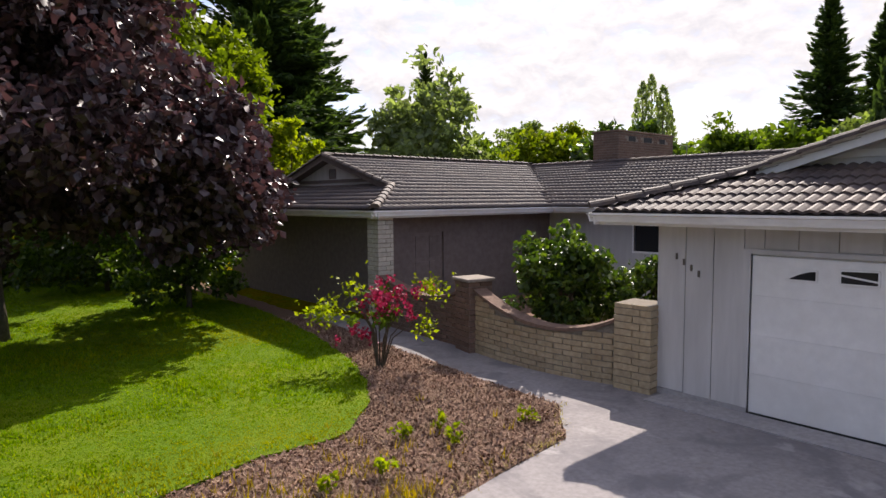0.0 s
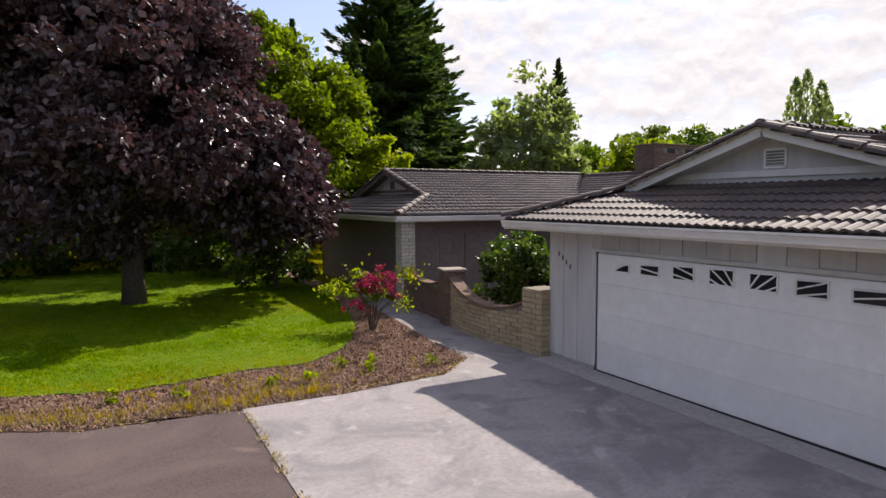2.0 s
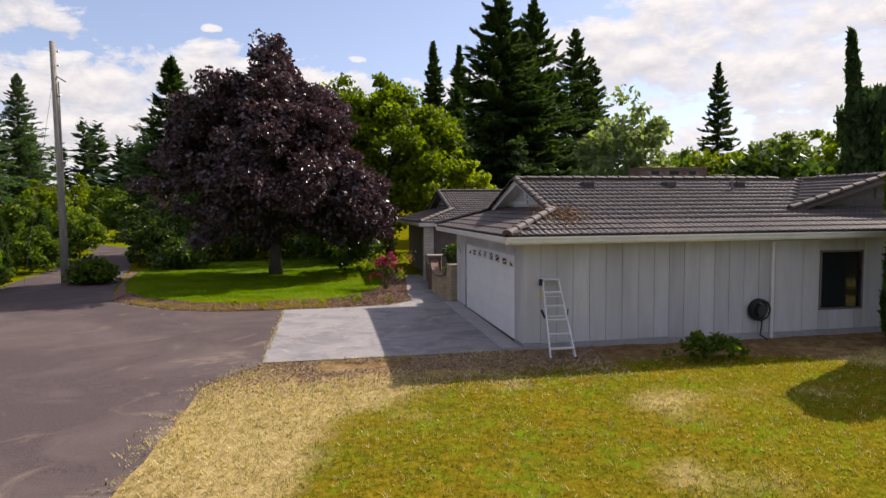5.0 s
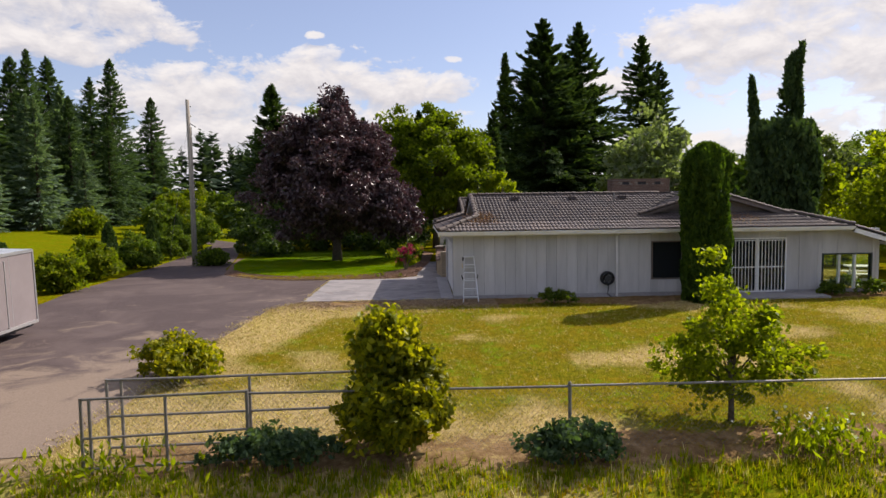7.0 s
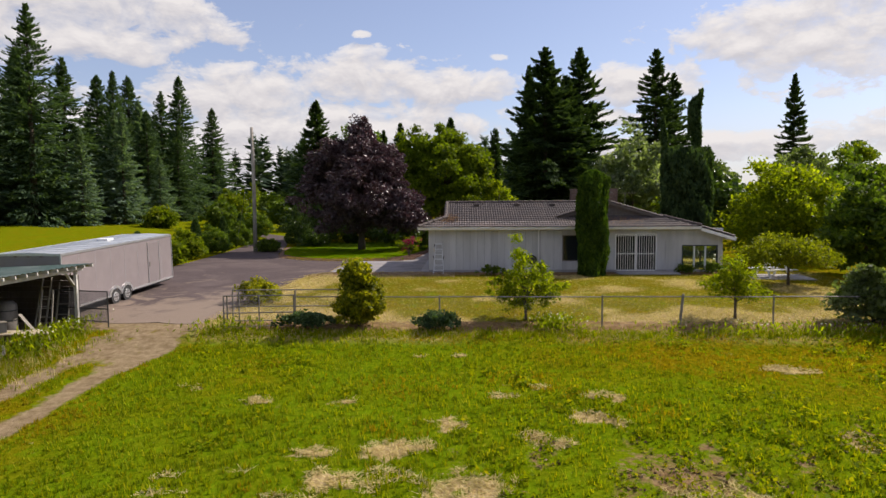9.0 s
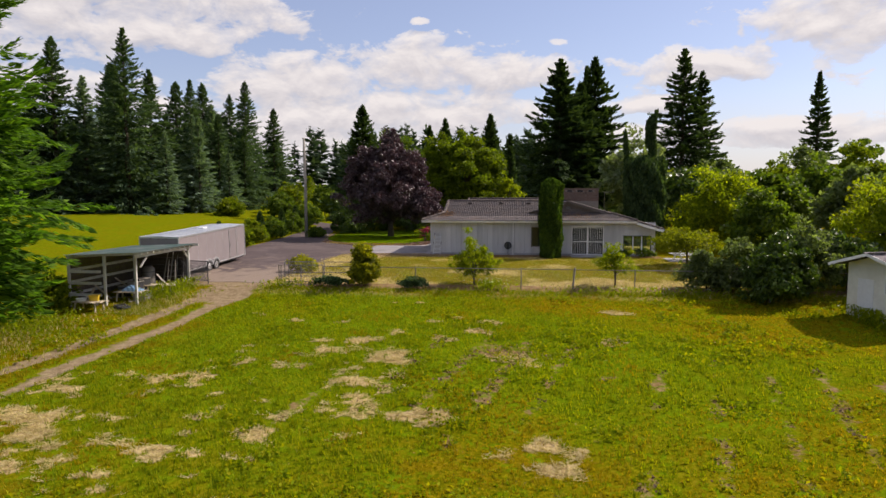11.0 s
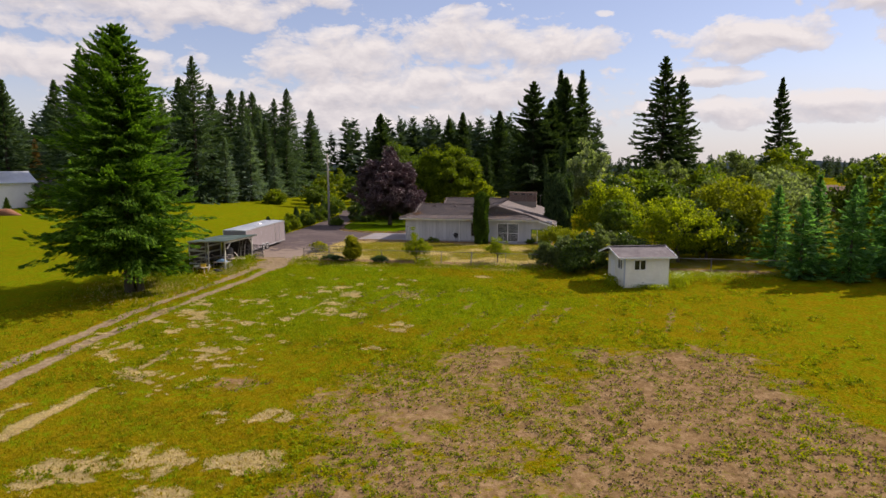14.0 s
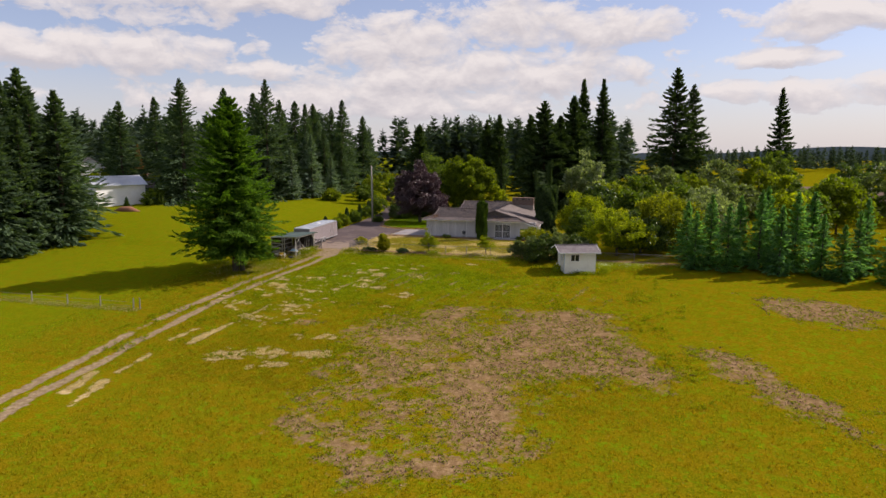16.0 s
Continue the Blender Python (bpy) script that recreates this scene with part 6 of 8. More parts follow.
def weeping_sequoia():
    """A weeping conifer: a broad shaggy body with bent, hanging spires."""
    rng = np.random.default_rng(21)
    t = thing("weeping_conifer", "dark weeping conifer with bent hanging spires", "tree", (25.9, 5.2, 0))
    spines = [([(0, 0, 0), (0, 0, 8.1)], 1.55, 17000), ([(-1.5, 0, 5.5), (-1.6, 0.1, 8.6), (-1.75, 0.1, 10.3)], 0.20, 1800), ([(0.55, 0, 7.4), (0.62, 0, 9.1), (0.60, 0, 10.7)], 0.26, 2200),
              ([(0.60, 0, 10.3), (0.66, 0, 11.2), (0.88, 0, 12.0)], 0.15, 1000), ([(0.66, 0, 11.5), (0.20, -0.1, 11.0), (0.10, -0.1, 9.3)], 0.22, 1600), ([(1.35, 0.2, 4), (1.4, 0.2, 8.0)], 0.42, 2500), ([(-1.3, 0, 4), (-1.3, 0, 8.0)], 0.45, 2500)]
    cs = []
    for path, r, n in spines:
        pts = [Vector(p) for p in path]
        part("stem", Build().tube(pts, [0.18 if r > 1 else 0.08] * (len(pts) - 1) + [0.03], 7), BARK, t)
        s = rng.random(n) * (len(pts) - 1)
        i = np.minimum(s.astype(int), len(pts) - 2)
        f = (s - i)[:, None]
        arr = np.array([tuple(p) for p in pts])
        c = arr[i] * (1 - f) + arr[i + 1] * f
        a = rng.random(n) * 2 * math.pi
        endy = np.clip((len(pts) - 1 - s) * (9 if len(pts) == 2 else 0.8) + 0.35, 0, 1)
        rr = r * endy * (0.35 + 0.65 * rng.random(n) ** 0.5) * (1 + 0.18 * np.sin(5 * a + 2 * c[:, 2]))
        c[:, 0] += rr * np.cos(a)
        c[:, 1] += rr * np.sin(a)
        c[:, 2] -= rng.random(n) * 0.5
        cs.append(c)
    c = np.concatenate(cs)
    c = c[c[:, 2] > 0.1]
    part("crown", leaves_mesh("crown", c, 0.17, NEEDLE, rng, 0.0, 2.4, None, 2.2), NEEDLE, t)


weeping_sequoia()
# trees behind the house
conifer("tall_fir", "tall dark fir behind the house", 20.8, 44.3, 24.6, 10.8, 31, NEEDLE, 190, 190, 0.85, 0.03, 0.82, 0.30)
conifer("tall_fir", "tall dark fir behind the house", 26.6, 51.5, 26.2, 10.8, 32, NEEDLE, 190, 190, 0.88, 0.03, 0.8, 0.30)
conifer("tall_fir", "dark fir filling in between the larger firs", 24.0, 47.5, 21.5, 10.0, 33, NEEDLE, 170, 170, 0.88, 0.03, 0.72, 0.30)
conifer("tall_fir", "tall dark fir beyond the larger firs", 31.2, 112, 36.5, 8.0, 34, NEEDLE, 200, 64, 1.35, 0.03, 0.9, 0.3)
conifer("weeping_fir", "narrow drooping conifer behind the house", 13.6, 31.5, 12.5, 1.9, 35, NEEDLE, 120, 40, 0.7, 0.04, 0.55, 0.9)
broadleaf("garden_tree", "bright green young tree behind the ridge", 13.8, 27.0, 6.8, (1.5, 1.5, 1.7), 0.2, LEAF_BRIGHT, 50, 40, 0.5, 0.08, 36, 3.2, limbs=4)
conifer("distant_fir", "tall dark fir beyond the garden", 52.3, 102, 38, 13.6, 37, NEEDLE, 150, 120, 1.3, 0.03, 0.9, 0.28)
conifer("distant_fir", "tall dark fir beyond the garden", 57.3, 105.5, 33.5, 10.5, 38, NEEDLE, 130, 90, 1.3, 0.03, 0.9, 0.28)
conifer("distant_fir", "lone slender fir beyond the garden", 79, 95.5, 31, 7.8, 39, NEEDLE, 130, 84, 1.1, 0.10, 0.95, 0.35)
conifer("distant_fir", "tall dark fir beyond the garden", 25.2, 109, 36.3, 7.0, 40, NEEDLE, 200, 64, 1.35, 0.03, 0.9, 0.3)
conifer("distant_fir", "dark fir beyond the purple maple", -13.2, 59.8, 20.6, 7.6, 41, NEEDLE, 210, 64, 0.95, 0.04, 0.85, 0.3)
conifer("distant_fir", "dark fir beyond the purple maple", -8.4, 146, 28, 8, 42, NEEDLE, 170, 56, 1.5, 0.04, 0.9, 0.3)
conifer("distant_fir", "dark fir beyond the purple maple", -13.5, 147, 26, 7.5, 43, NEEDLE, 170, 56, 1.5, 0.04, 0.9, 0.3)
conifer("distant_fir", "dark fir beyond the purple maple", 6.6, 124, 26.5, 8, 44, NEEDLE, 170, 56, 1.5, 0.04, 0.8, 0.3)
conifer("distant_fir", "dark fir beyond the court", 112, 36, 35, 10, 45, NEEDLE, 200, 60, 1.7, 0.04, 0.7, 0.3)
conifer("distant_fir", "dark fir beyond the court", 122, 31, 34, 10, 46, NEEDLE, 200, 60, 1.7, 0.04, 0.7, 0.3)
for k, (x, y, h) in enumerate([(119, 73, 27), (122.5, 73, 29), (125.5, 72, 27), (129, 73, 24)]):
    cypress("lombardy_poplar", "tall narrow pale poplar in the distance", x, y, h, 2.5, 70 + k, LEAF_POPLAR, 0.5, 1000, "row of poplars")
for k, (x, y, h, r, mat) in enumerate([(52, 44, 8.5, 4.2, LEAF_YELLOW), (58, 52, 12, 5, LEAF_GREY), (66, 50, 11, 5, LEAF_YELLOW), (47, 56, 10, 5, LEAF_GREY), (72, 62, 13, 5, LEAF_GREEN), (41, 44, 9, 4, LEAF_GREEN), (36, 30, 7.5, 3.6, LEAF_YELLOW), (30.5, 37, 12.5, 4.6, LEAF_POPLAR), (34, 22, 7, 3.2, LEAF_DARK), (40, 14, 6.5, 3.4, LEAF_GREEN), (45, 8, 6, 3, LEAF_GREY), (48, 22, 7.5, 4, LEAF_GREEN), (56, 16, 8, 5, LEAF_GREY), (63, 8, 8.5, 5, LEAF_GREEN), (88, 40, 12, 6, LEAF_GREY), (75, 30, 9, 5, LEAF_GREEN), (84, 50, 11, 6, LEAF_DARK), (97, 52, 11, 6, LEAF_GREEN), (101, 28, 12, 7, LEAF_DARK), (114, 46, 13, 7, LEAF_GREEN), (72, 18, 9, 5, LEAF_OLIVE), (120, 12, 14, 8, LEAF_DARK), (108, 8, 12, 6, LEAF_GREEN), (90, 16, 10, 6, LEAF_GREY)]):
    broadleaf("garden_tree", "leafy green tree beyond the house", x, y, h, (r, r, h * 0.42), 0.36, mat, 110, 60, 1.1, 0.16, 80 + k, 1.0, limbs=5, group="trees beyond the house")


def conifer_copies(kind, label, group, spots, protos, wide=1.0):
    """Copies of a few grown conifers, turned and scaled by eye."""
    rng = random.Random(len(spots))
    for k, (x, y, h) in enumerate(spots):
        p = protos[k % len(protos)]
        f = h / p["grown"]
        c = copy_thing(p, Matrix.Identity(4))
        c.matrix_basis = pose(x, y, float(ground_height(np.array([x]), np.array([y]), np.zeros(1))[0]) - 0.1, 0, 0, rng.uniform(0, 360)) @ Matrix.Diagonal((f * wide * rng.uniform(0.85, 1.15), f * wide * rng.uniform(0.85, 1.15), f, 1))
        c.name = kind
        tagged(c, label, "tree", group)


# row of firs along the drive and beyond
p1 = conifer("roadside_fir", "dark green fir in the row along the drive", -45.3, 82.4, 27.9, 8.6, 51, NEEDLE_TEAL, 230, 60, 0.85, 0.02, 0.85, 0.28, z=1.4, group="firs along the drive")
p2 = conifer("roadside_fir", "dark green fir in the row along the drive", -48.3, 43.9, 29.8, 8.9, 52, NEEDLE_TEAL, 230, 60, 0.85, 0.02, 0.85, 0.28, z=1.4, group="firs along the drive")
p3 = conifer("roadside_fir", "bluish spruce in the row along the drive", -41.0, 53.3, 16.7, 4.5, 53, NEEDLE_SILVER, 150, 44, 0.7, 0.02, 0.9, 0.2, z=1.4, group="firs along the drive")
p1["grown"], p2["grown"], p3["grown"] = 27.9, 29.8, 16.7
conifer_copies("roadside_fir", "dark green fir in the row along the drive", "firs along the drive",
               [(-50.3, 73.1, 26.0), (-49.0, 65.7, 25.4), (-52.8, 58.2, 26.0), (-54.0, 49.6, 24.8), (-56.5, 38.4, 27.3), (-60.2, 27.2, 28.5), (-44.1, 95.4, 23.6), (-51.5, 88.0, 26.0), (-59.0, 78.1, 27.3), (-63.9, 63.2, 28.5), (-42.8, 64.4, 18.6), (-41.6, 73.1, 17.4)], [p1, p2], 1.1)
conifer_copies("roadside_fir", "bluish spruce in the row along the drive", "firs along the drive", [(-42.8, 45.8, 13.6), (-39.1, 60.7, 11.2), (-43.5, 55.8, 17.4), (-46.6, 69.4, 21.1), (-55.2, 43.4, 22.3), (-65.0, 30.0, 17.5)], [p3], 1.15)
m1 = conifer("meadow_fir", "tall dark fir at the edge of the far meadow", -57.5, -18, 25, 7.4, 61, NEEDLE_TEAL, 150, 44, 1.1, 0.03, 0.8, 0.28, group="firs by the meadow")
m2 = conifer("meadow_fir", "tall green fir at the edge of the far meadow", -48, -29.5, 24, 7.6, 62, NEEDLE_TEAL, 150, 44, 1.1, 0.03, 0.8, 0.28, group="firs by the meadow")
m1["grown"], m2["grown"] = 25, 26
conifer_copies("meadow_fir", "tall fir at the edge of the far meadow", "firs by the meadow", [(-53, -20, 27), (-58, -14, 26), (-47, -26, 20), (-64, -22, 28), (-62, -30, 27), (-54, -34, 24), (-70, -38, 27), (-60, 38, 22), (-66, 34, 24), (-73, 40, 25), (-80, 30, 24), (-95, 45, 25), (-88, 52, 27), (-56, 52, 22), (-52, -24, 25), (-50, -27, 24), (-58, -24, 27), (-67, -14, 27), (-46, -31, 19), (-76, -24, 28), (-46.5, -19.8, 23.5), (-53, -13, 23), (-48.0, -23.0, 22)], [m1, m2], 1.15)
big = conifer("field_fir", "large sunlit fir beside the field track", -8.3, -31.1, 21.3, 8.7, 55, NEEDLE_LIT, 430, 225, 0.46, 0.115, 0.66, 0.34, trunk_r=0.34, rise=0.10)
part("second_trunk", Build().tube([(0.75, 0.3, -0.2), (0.7, 0.3, 3), (0.45, 0.2, 9), (0.2, 0.1, 14)], [0.30, 0.24, 0.16, 0.05], 8), BARK, big, smooth=True)
# young plantation east of the shed
y1 = conifer("young_conifer", "young blue-green plantation conifer", 50, -19.3, 8.0, 2.5, 57, NEEDLE_BLUE, 100, 40, 0.5, 0.02, 0.85, 0.12, group="plantation conifers")
y2 = conifer("young_conifer", "young green plantation conifer", 53.6, -18, 9.5, 2.6, 58, NEEDLE_BLUE, 100, 40, 0.52, 0.02, 0.85, 0.12, group="plantation conifers")
y1["grown"], y2["grown"] = 8.0, 9.5
conifer_copies("young_conifer", "young green plantation conifer", "plantation conifers", [(46.5, -18.5, 7), (48.5, -16, 8.6), (51.8, -15.5, 8.5), (55.5, -19.6, 8.2), (57.5, -17.5, 9.2), (59.8, -19.5, 7.2), (61.5, -21, 6.4), (63.5, -19, 7.6), (66, -21.5, 6.8), (55, -14, 9.6), (60, -14.5, 9), (65.5, -15, 8.5), (69, -19, 7.5), (72, -22, 7), (46, -13.5, 7.5), (70, -14, 9), (75, -18, 8)], [y1, y2])
# garden trees on the east side
broadleaf("garden_tree", "yellow-green bushy tree by the house", 32.6, 3.8, 6.3, (4.0, 4.0, 3.0), 0.17, LEAF_BRIGHT, 150, 120, 0.95, 0.16, 101, 0.6, limbs=7)
broadleaf("garden_tree", "olive-golden rounded tree by the plantation", 43.8, -7.0, 7.6, (5.4, 4.6, 3.7), 0.19, LEAF_GOLD, 200, 110, 1.0, 0.18, 102, 0.7, limbs=7)
broadleaf("garden_tree", "bright green fruit tree behind the shed", 37.4, -13.6, 5.8, (4.4, 3.4, 2.5), 0.15, LEAF_BRIGHT, 130, 110, 0.8, 0.14, 103, 1.2, limbs=8)
broadleaf("garden_tree", "dark leafy tree behind the shed", 40.5, -11.0, 5.0, (4.0, 3.4, 2.5), 0.2, LEAF_DARK, 140, 70, 0.7, 0.14, 104, 0.3, limbs=5)
broadleaf("garden_tree", "green leafy tree by the garden", 32.5, -4.5, 4.6, (2.4, 2.6, 2.2), 0.2, LEAF_GREEN, 120, 70, 0.6, 0.12, 105, 0.3, limbs=5)
broadleaf("garden_tree", "grey-green leafy tree beyond the shed", 50, -2, 8.0, (4.5, 4.5, 3.8), 0.24, LEAF_POPLAR, 130, 60, 0.9, 0.14, 106, 0.5, limbs=5)
broadleaf("garden_tree", "bright yellow-green tree by the plantation", 58.5, -8, 9.5, (2.8, 2.8, 4.4), 0.25, LEAF_BRIGHT, 110, 60, 0.8, 0.14, 107, 0.5, limbs=5)
broadleaf("garden_tree", "dark leafy tree beyond the plantation", 84, 2, 13, (7, 7, 6), 0.42, LEAF_DARK, 150, 60, 1.4, 0.25, 108, 0.5, limbs=5)
broadleaf("garden_tree", "dark leafy tree beyond the plantation", 98, -4, 13, (8, 8, 6), 0.45, LEAF_DARK, 150, 60, 1.4, 0.25, 109, 0.5, limbs=5)
for k, (x, y, h, r, mat) in enumerate([(26.8, -17.2, 2.6, 1.5, LEAF_GREY), (28.6, -18.2, 3.3, 1.7, LEAF_DARK), (30.2, -17.2, 3.6, 1.6, LEAF_GREY), (27.6, -19.2, 2.3, 1.3, LEAF_DARK), (32.6, -16.4, 3.0, 1.8, LEAF_DARK), (25.2, -16.8, 1.9, 1.1, LEAF_GREY)]):
    broadleaf("hedge_bush", "tangled grey-green bush along the fence", x, y, h, (r, r, h * 0.5), 0.13, mat, 90, 70, 0.4, 0.05, 120 + k, 0.05, category="shrub", limbs=4, stems=3, group="bushes along the fence", trunk_h=h * 0.5)
# small trees at the fence and in the front lawn
broadleaf("laurel_shrub", "upright yellow-green laurel at the fence", 6.15, -17.35, 2.35, (0.80, 0.78, 1.2), 0.085, LEAF_LAUREL, 170, 95, 0.26, 0.05, 130, 0.08, category="shrub", limbs=6, stems=3, shell=0.5, trunk_h=1.3, ragged=0.12,
          lobes=[(0.05, 0, 0.85, 0.85, 0.8, 0.8, 1.0), (-0.05, 0, 1.85, 0.55, 0.55, 0.55, 0.4), (0.45, 0, 1.3, 0.4, 0.5, 0.5, 0.2)])
broadleaf("apple_tree", "young bright green apple tree at the fence", 12.4, -16.4, 3.0, (1.35, 1.2, 1.45), 0.072, LEAF_BRIGHT, 105, 60, 0.30, 0.05, 131, 0.25, limbs=18, shell=0.2, stems=2, ragged=0.2,
          lobes=[(0.1, 0, 1.25, 1.35, 1.2, 0.85, 1.0), (-0.3, 0, 2.3, 0.35, 0.4, 0.75, 0.2), (0.55, 0, 1.9, 0.4, 0.4, 0.6, 0.16), (-0.9, 0, 1.0, 0.6, 0.6, 0.5, 0.15)])
broadleaf("apple_tree", "small bright green apple tree inside the fence", 20.4, -16.2, 2.35, (1.15, 1.1, 0.95), 0.07, LEAF_BRIGHT, 70, 60, 0.28, 0.05, 132, 0.65, limbs=12, shell=0.15, stems=2, ragged=0.2)
broadleaf("lace_maple", "low spreading yellow-green maple by the patio", 26.2, -8.6, 2.35, (2.1, 1.9, 0.8), 0.09, LEAF_GOLD, 110, 90, 0.5, 0.07, 133, 0.9, limbs=8, shell=0.4, droop=0.8)
broadleaf("rhododendron", "mounded rhododendron with pinkish buds on the dry lawn", 0.95, -13.0, 1.0, (0.85, 0.8, 0.58), 0.085, LEAF_LAUREL, 80, 60, 0.24, 0.04, 134, 0.05, category="shrub", limbs=4, stems=3, trunk_h=0.6)
broadleaf("juniper", "low dark blue-green juniper at the fence", 9.1, -17.75, 0.62, (0.8, 0.45, 0.3), 0.07, NEEDLE_TEAL, 60, 50, 0.2, 0.02, 135, 0.03, category="shrub", limbs=2, trunk_h=0.2)
broadleaf("juniper", "low dark juniper spreading behind the gate", 4.2, -17.7, 0.66, (1.0, 0.45, 0.32), 0.07, NEEDLE_TEAL, 60, 50, 0.2, 0.02, 136, 0.03, category="shrub", limbs=2, trunk_h=0.2)
for k, (x, y, h, r, mat) in enumerate([(-9.9, 1.6, 1.7, 1.05, LEAF_YELLOW), (-10.9, 6.6, 2.1, 1.5, LEAF_YELLOW), (-11.6, 13.2, 2.0, 1.4, LEAF_GREEN), (-12.2, 20.5, 2.6, 1.6, LEAF_GREEN), (-13.2, 27, 2.8, 1.8, LEAF_GREEN), (-14.5, 34, 3.2, 2.0, LEAF_GREEN), (-17, 40, 3.6, 2.2, LEAF_BRIGHT), (-8.6, 33, 4.4, 2.6, LEAF_DARK), (-5.8, 28.5, 4.6, 2.6, LEAF_DARK), (-2.0, 29.5, 5.0, 2.8, LEAF_DARK), (2.2, 30.5, 5.0, 2.8, LEAF_DARK), (6.0, 26.0, 3.4, 2.0, LEAF_DARK), (-6.4, 23.0, 2.6, 1.7, LEAF_DARK), (-7.0, 14.2, 1.0, 0.8, LEAF_GREEN)]):
    broadleaf("rhododendron", "rounded evergreen shrub along the drive", x, y, h, (r, r, h * 0.52), 0.14, mat, 80, 60, 0.38, 0.05, 140 + k, 0.05, category="shrub", limbs=4, stems=3, group="shrubs along the drive", trunk_h=h * 0.5)
for k, (x, y, h) in enumerate([(-11.6, 9.8, 2.9), (-12.0, 16.8, 3.0), (-10.6, -1.2, 2.3), (-13.0, 24, 3.2)]):
    cypress("column_cypress", "narrow dark columnar cypress along the drive", x, y, h, 0.42, 160 + k, NEEDLE, 0.16, 2500, "columnar cypresses along the drive")
for k, (x, y, h, r) in enumerate([(-28.6, 59.2, 4.7, 2.6), (-31.0, 68.9, 6.2, 3.1), (-24.9, 73.8, 6.2, 2.9), (-34.7, 51.8, 3.7, 2.2), (-21.3, 68.9, 5.2, 2.4), (-32.3, 83.6, 8.3, 3.9), (-80, 14, 6, 3), (-88, 22, 6, 4), (-64, 22, 5, 3)]):
    broadleaf("roadside_tree", "yellow-green leafy tree near the road", x, y, h, (r, r, h * 0.45), 0.3, LEAF_YELLOW if k % 2 else LEAF_GREEN, 70, 50, 0.8, 0.1, 170 + k, 0.5, limbs=4, group="trees near the road")
broadleaf("track_shrub", "yellow-green shrub beside the lean-to", -9.2, -23.4, 1.9, (1.5, 1.2, 0.95), 0.13, LEAF_YELLOW, 60, 60, 0.4, 0.05, 181, 0.05, category="shrub", limbs=5, stems=3, trunk_h=0.9)


def gz(x, y):
    return float(ground_height(np.array([float(x)]), np.array([float(y)]), np.zeros(1))[0])


# ---- fence, gates, pole ----
def mesh_net(x0, x1, z0, z1, pitch=0.09, r=0.0022, y=0.0):
    """Diamond chain-link between two heights."""
    bd = Build()
    h = z1 - z0
    n = int((x1 - x0 + h) / pitch)
    for k in range(n):
        for s in (1, -1):
            a = x0 - h + k * pitch if s > 0 else x0 + k * pitch
            p, q = (a, z0), (a + h, z1)
            if s < 0:
                p, q = (a, z0), (a - h, z1)
            (ax, az), (bx, bz) = p, q
            lo, hi = max(min(ax, bx), x0), min(max(ax, bx), x1)
            if hi - lo < 0.01:
                continue
            f = lambda t: az + (bz - az) * (t - ax) / (bx - ax)
            bd.add([(lo, y - r, f(lo)), (lo, y + r, f(lo) + 2 * r), (hi, y + r, f(hi) + 2 * r), (hi, y - r, f(hi))], [(0, 1, 2, 3)])
    return bd


FY = -17.35


def chain_fence():
    t = thing("chain_link_fence", "waist-high galvanised chain-link fence with weathered rail", "fence", (3.7, FY, -0.5))
    inv = Matrix.Translation((-3.7, -FY, 0.5))
    posts = [3.7, 9.13, 15.1, 21.28, 27.4, 33.5, 39.6, 45.7]
    for x in posts:
        part("post", Build().tube([inv @ Vector((x, FY, -0.7)), inv @ Vector((x, FY, 0.64))], 0.03, 8), STEEL, t)
        part("post_cap", Build().tube([inv @ Vector((x, FY, 0.63)), inv @ Vector((x, FY, 0.68))], [0.036, 0.015], 8), STEEL, t)
    for a, b in zip(posts, posts[1:]):
        part("top_rail", Build().tube([inv @ Vector((a, FY, 0.61)), inv @ Vector((b, FY, 0.61 - 0.01))], 0.022, 7), STEEL, t)
        part("netting", mesh_net(a - 3.7, b - 3.7, 0.02, 1.08, 0.10, 0.0014), NET, t)
    for x in (18.0,):
        part("wood_prop", Build().beam(inv @ Vector((x - 0.06, FY + 0.1, -0.6)), inv @ Vector((x + 0.05, FY + 0.05, 0.7)), 0.09, 0.09), WOOD_GREY, t, "leaning grey wooden post")


chain_fence()


def farm_gate(label, x, y, z, turn, length, height, mid, dark=False):
    t = thing("metal_gate", label, "gate", (x, y, z), turn)
    mat = DARKMETAL if dark else STEEL
    for s in (0.0, 0.05, 0.5, 1.0) if not dark else (0.0, 0.5, 1.0):
        part("upright", Build().tube([(length * s, 0, -0.25), (length * s, 0, height + 0.02)], 0.026, 7), mat, t)
    for zz in (height, mid, 0.12):
        part("rail", Build().tube([(0, 0, zz), (length, 0, zz)], 0.022, 7), mat, t)
    part("netting", mesh_net(0, length, 0.12, height, 0.085, 0.010 if dark else 0.0013), mat if dark else NET, t)
    return t


farm_gate("galvanised tube gate with chain-link, standing at the drive", 1.22, -17.8, -0.55, 6, 2.55, 1.25, 0.62)
farm_gate("second galvanised gate leaf overlapping the first", 1.32, -17.15, -0.45, 3, 4.7, 1.28, 0.66)
farm_gate("dark rusted chain-link gate leaf beside the lean-to", -6.15, -16.84, -0.42, -14, 3.0, 1.25, 0.6, True)


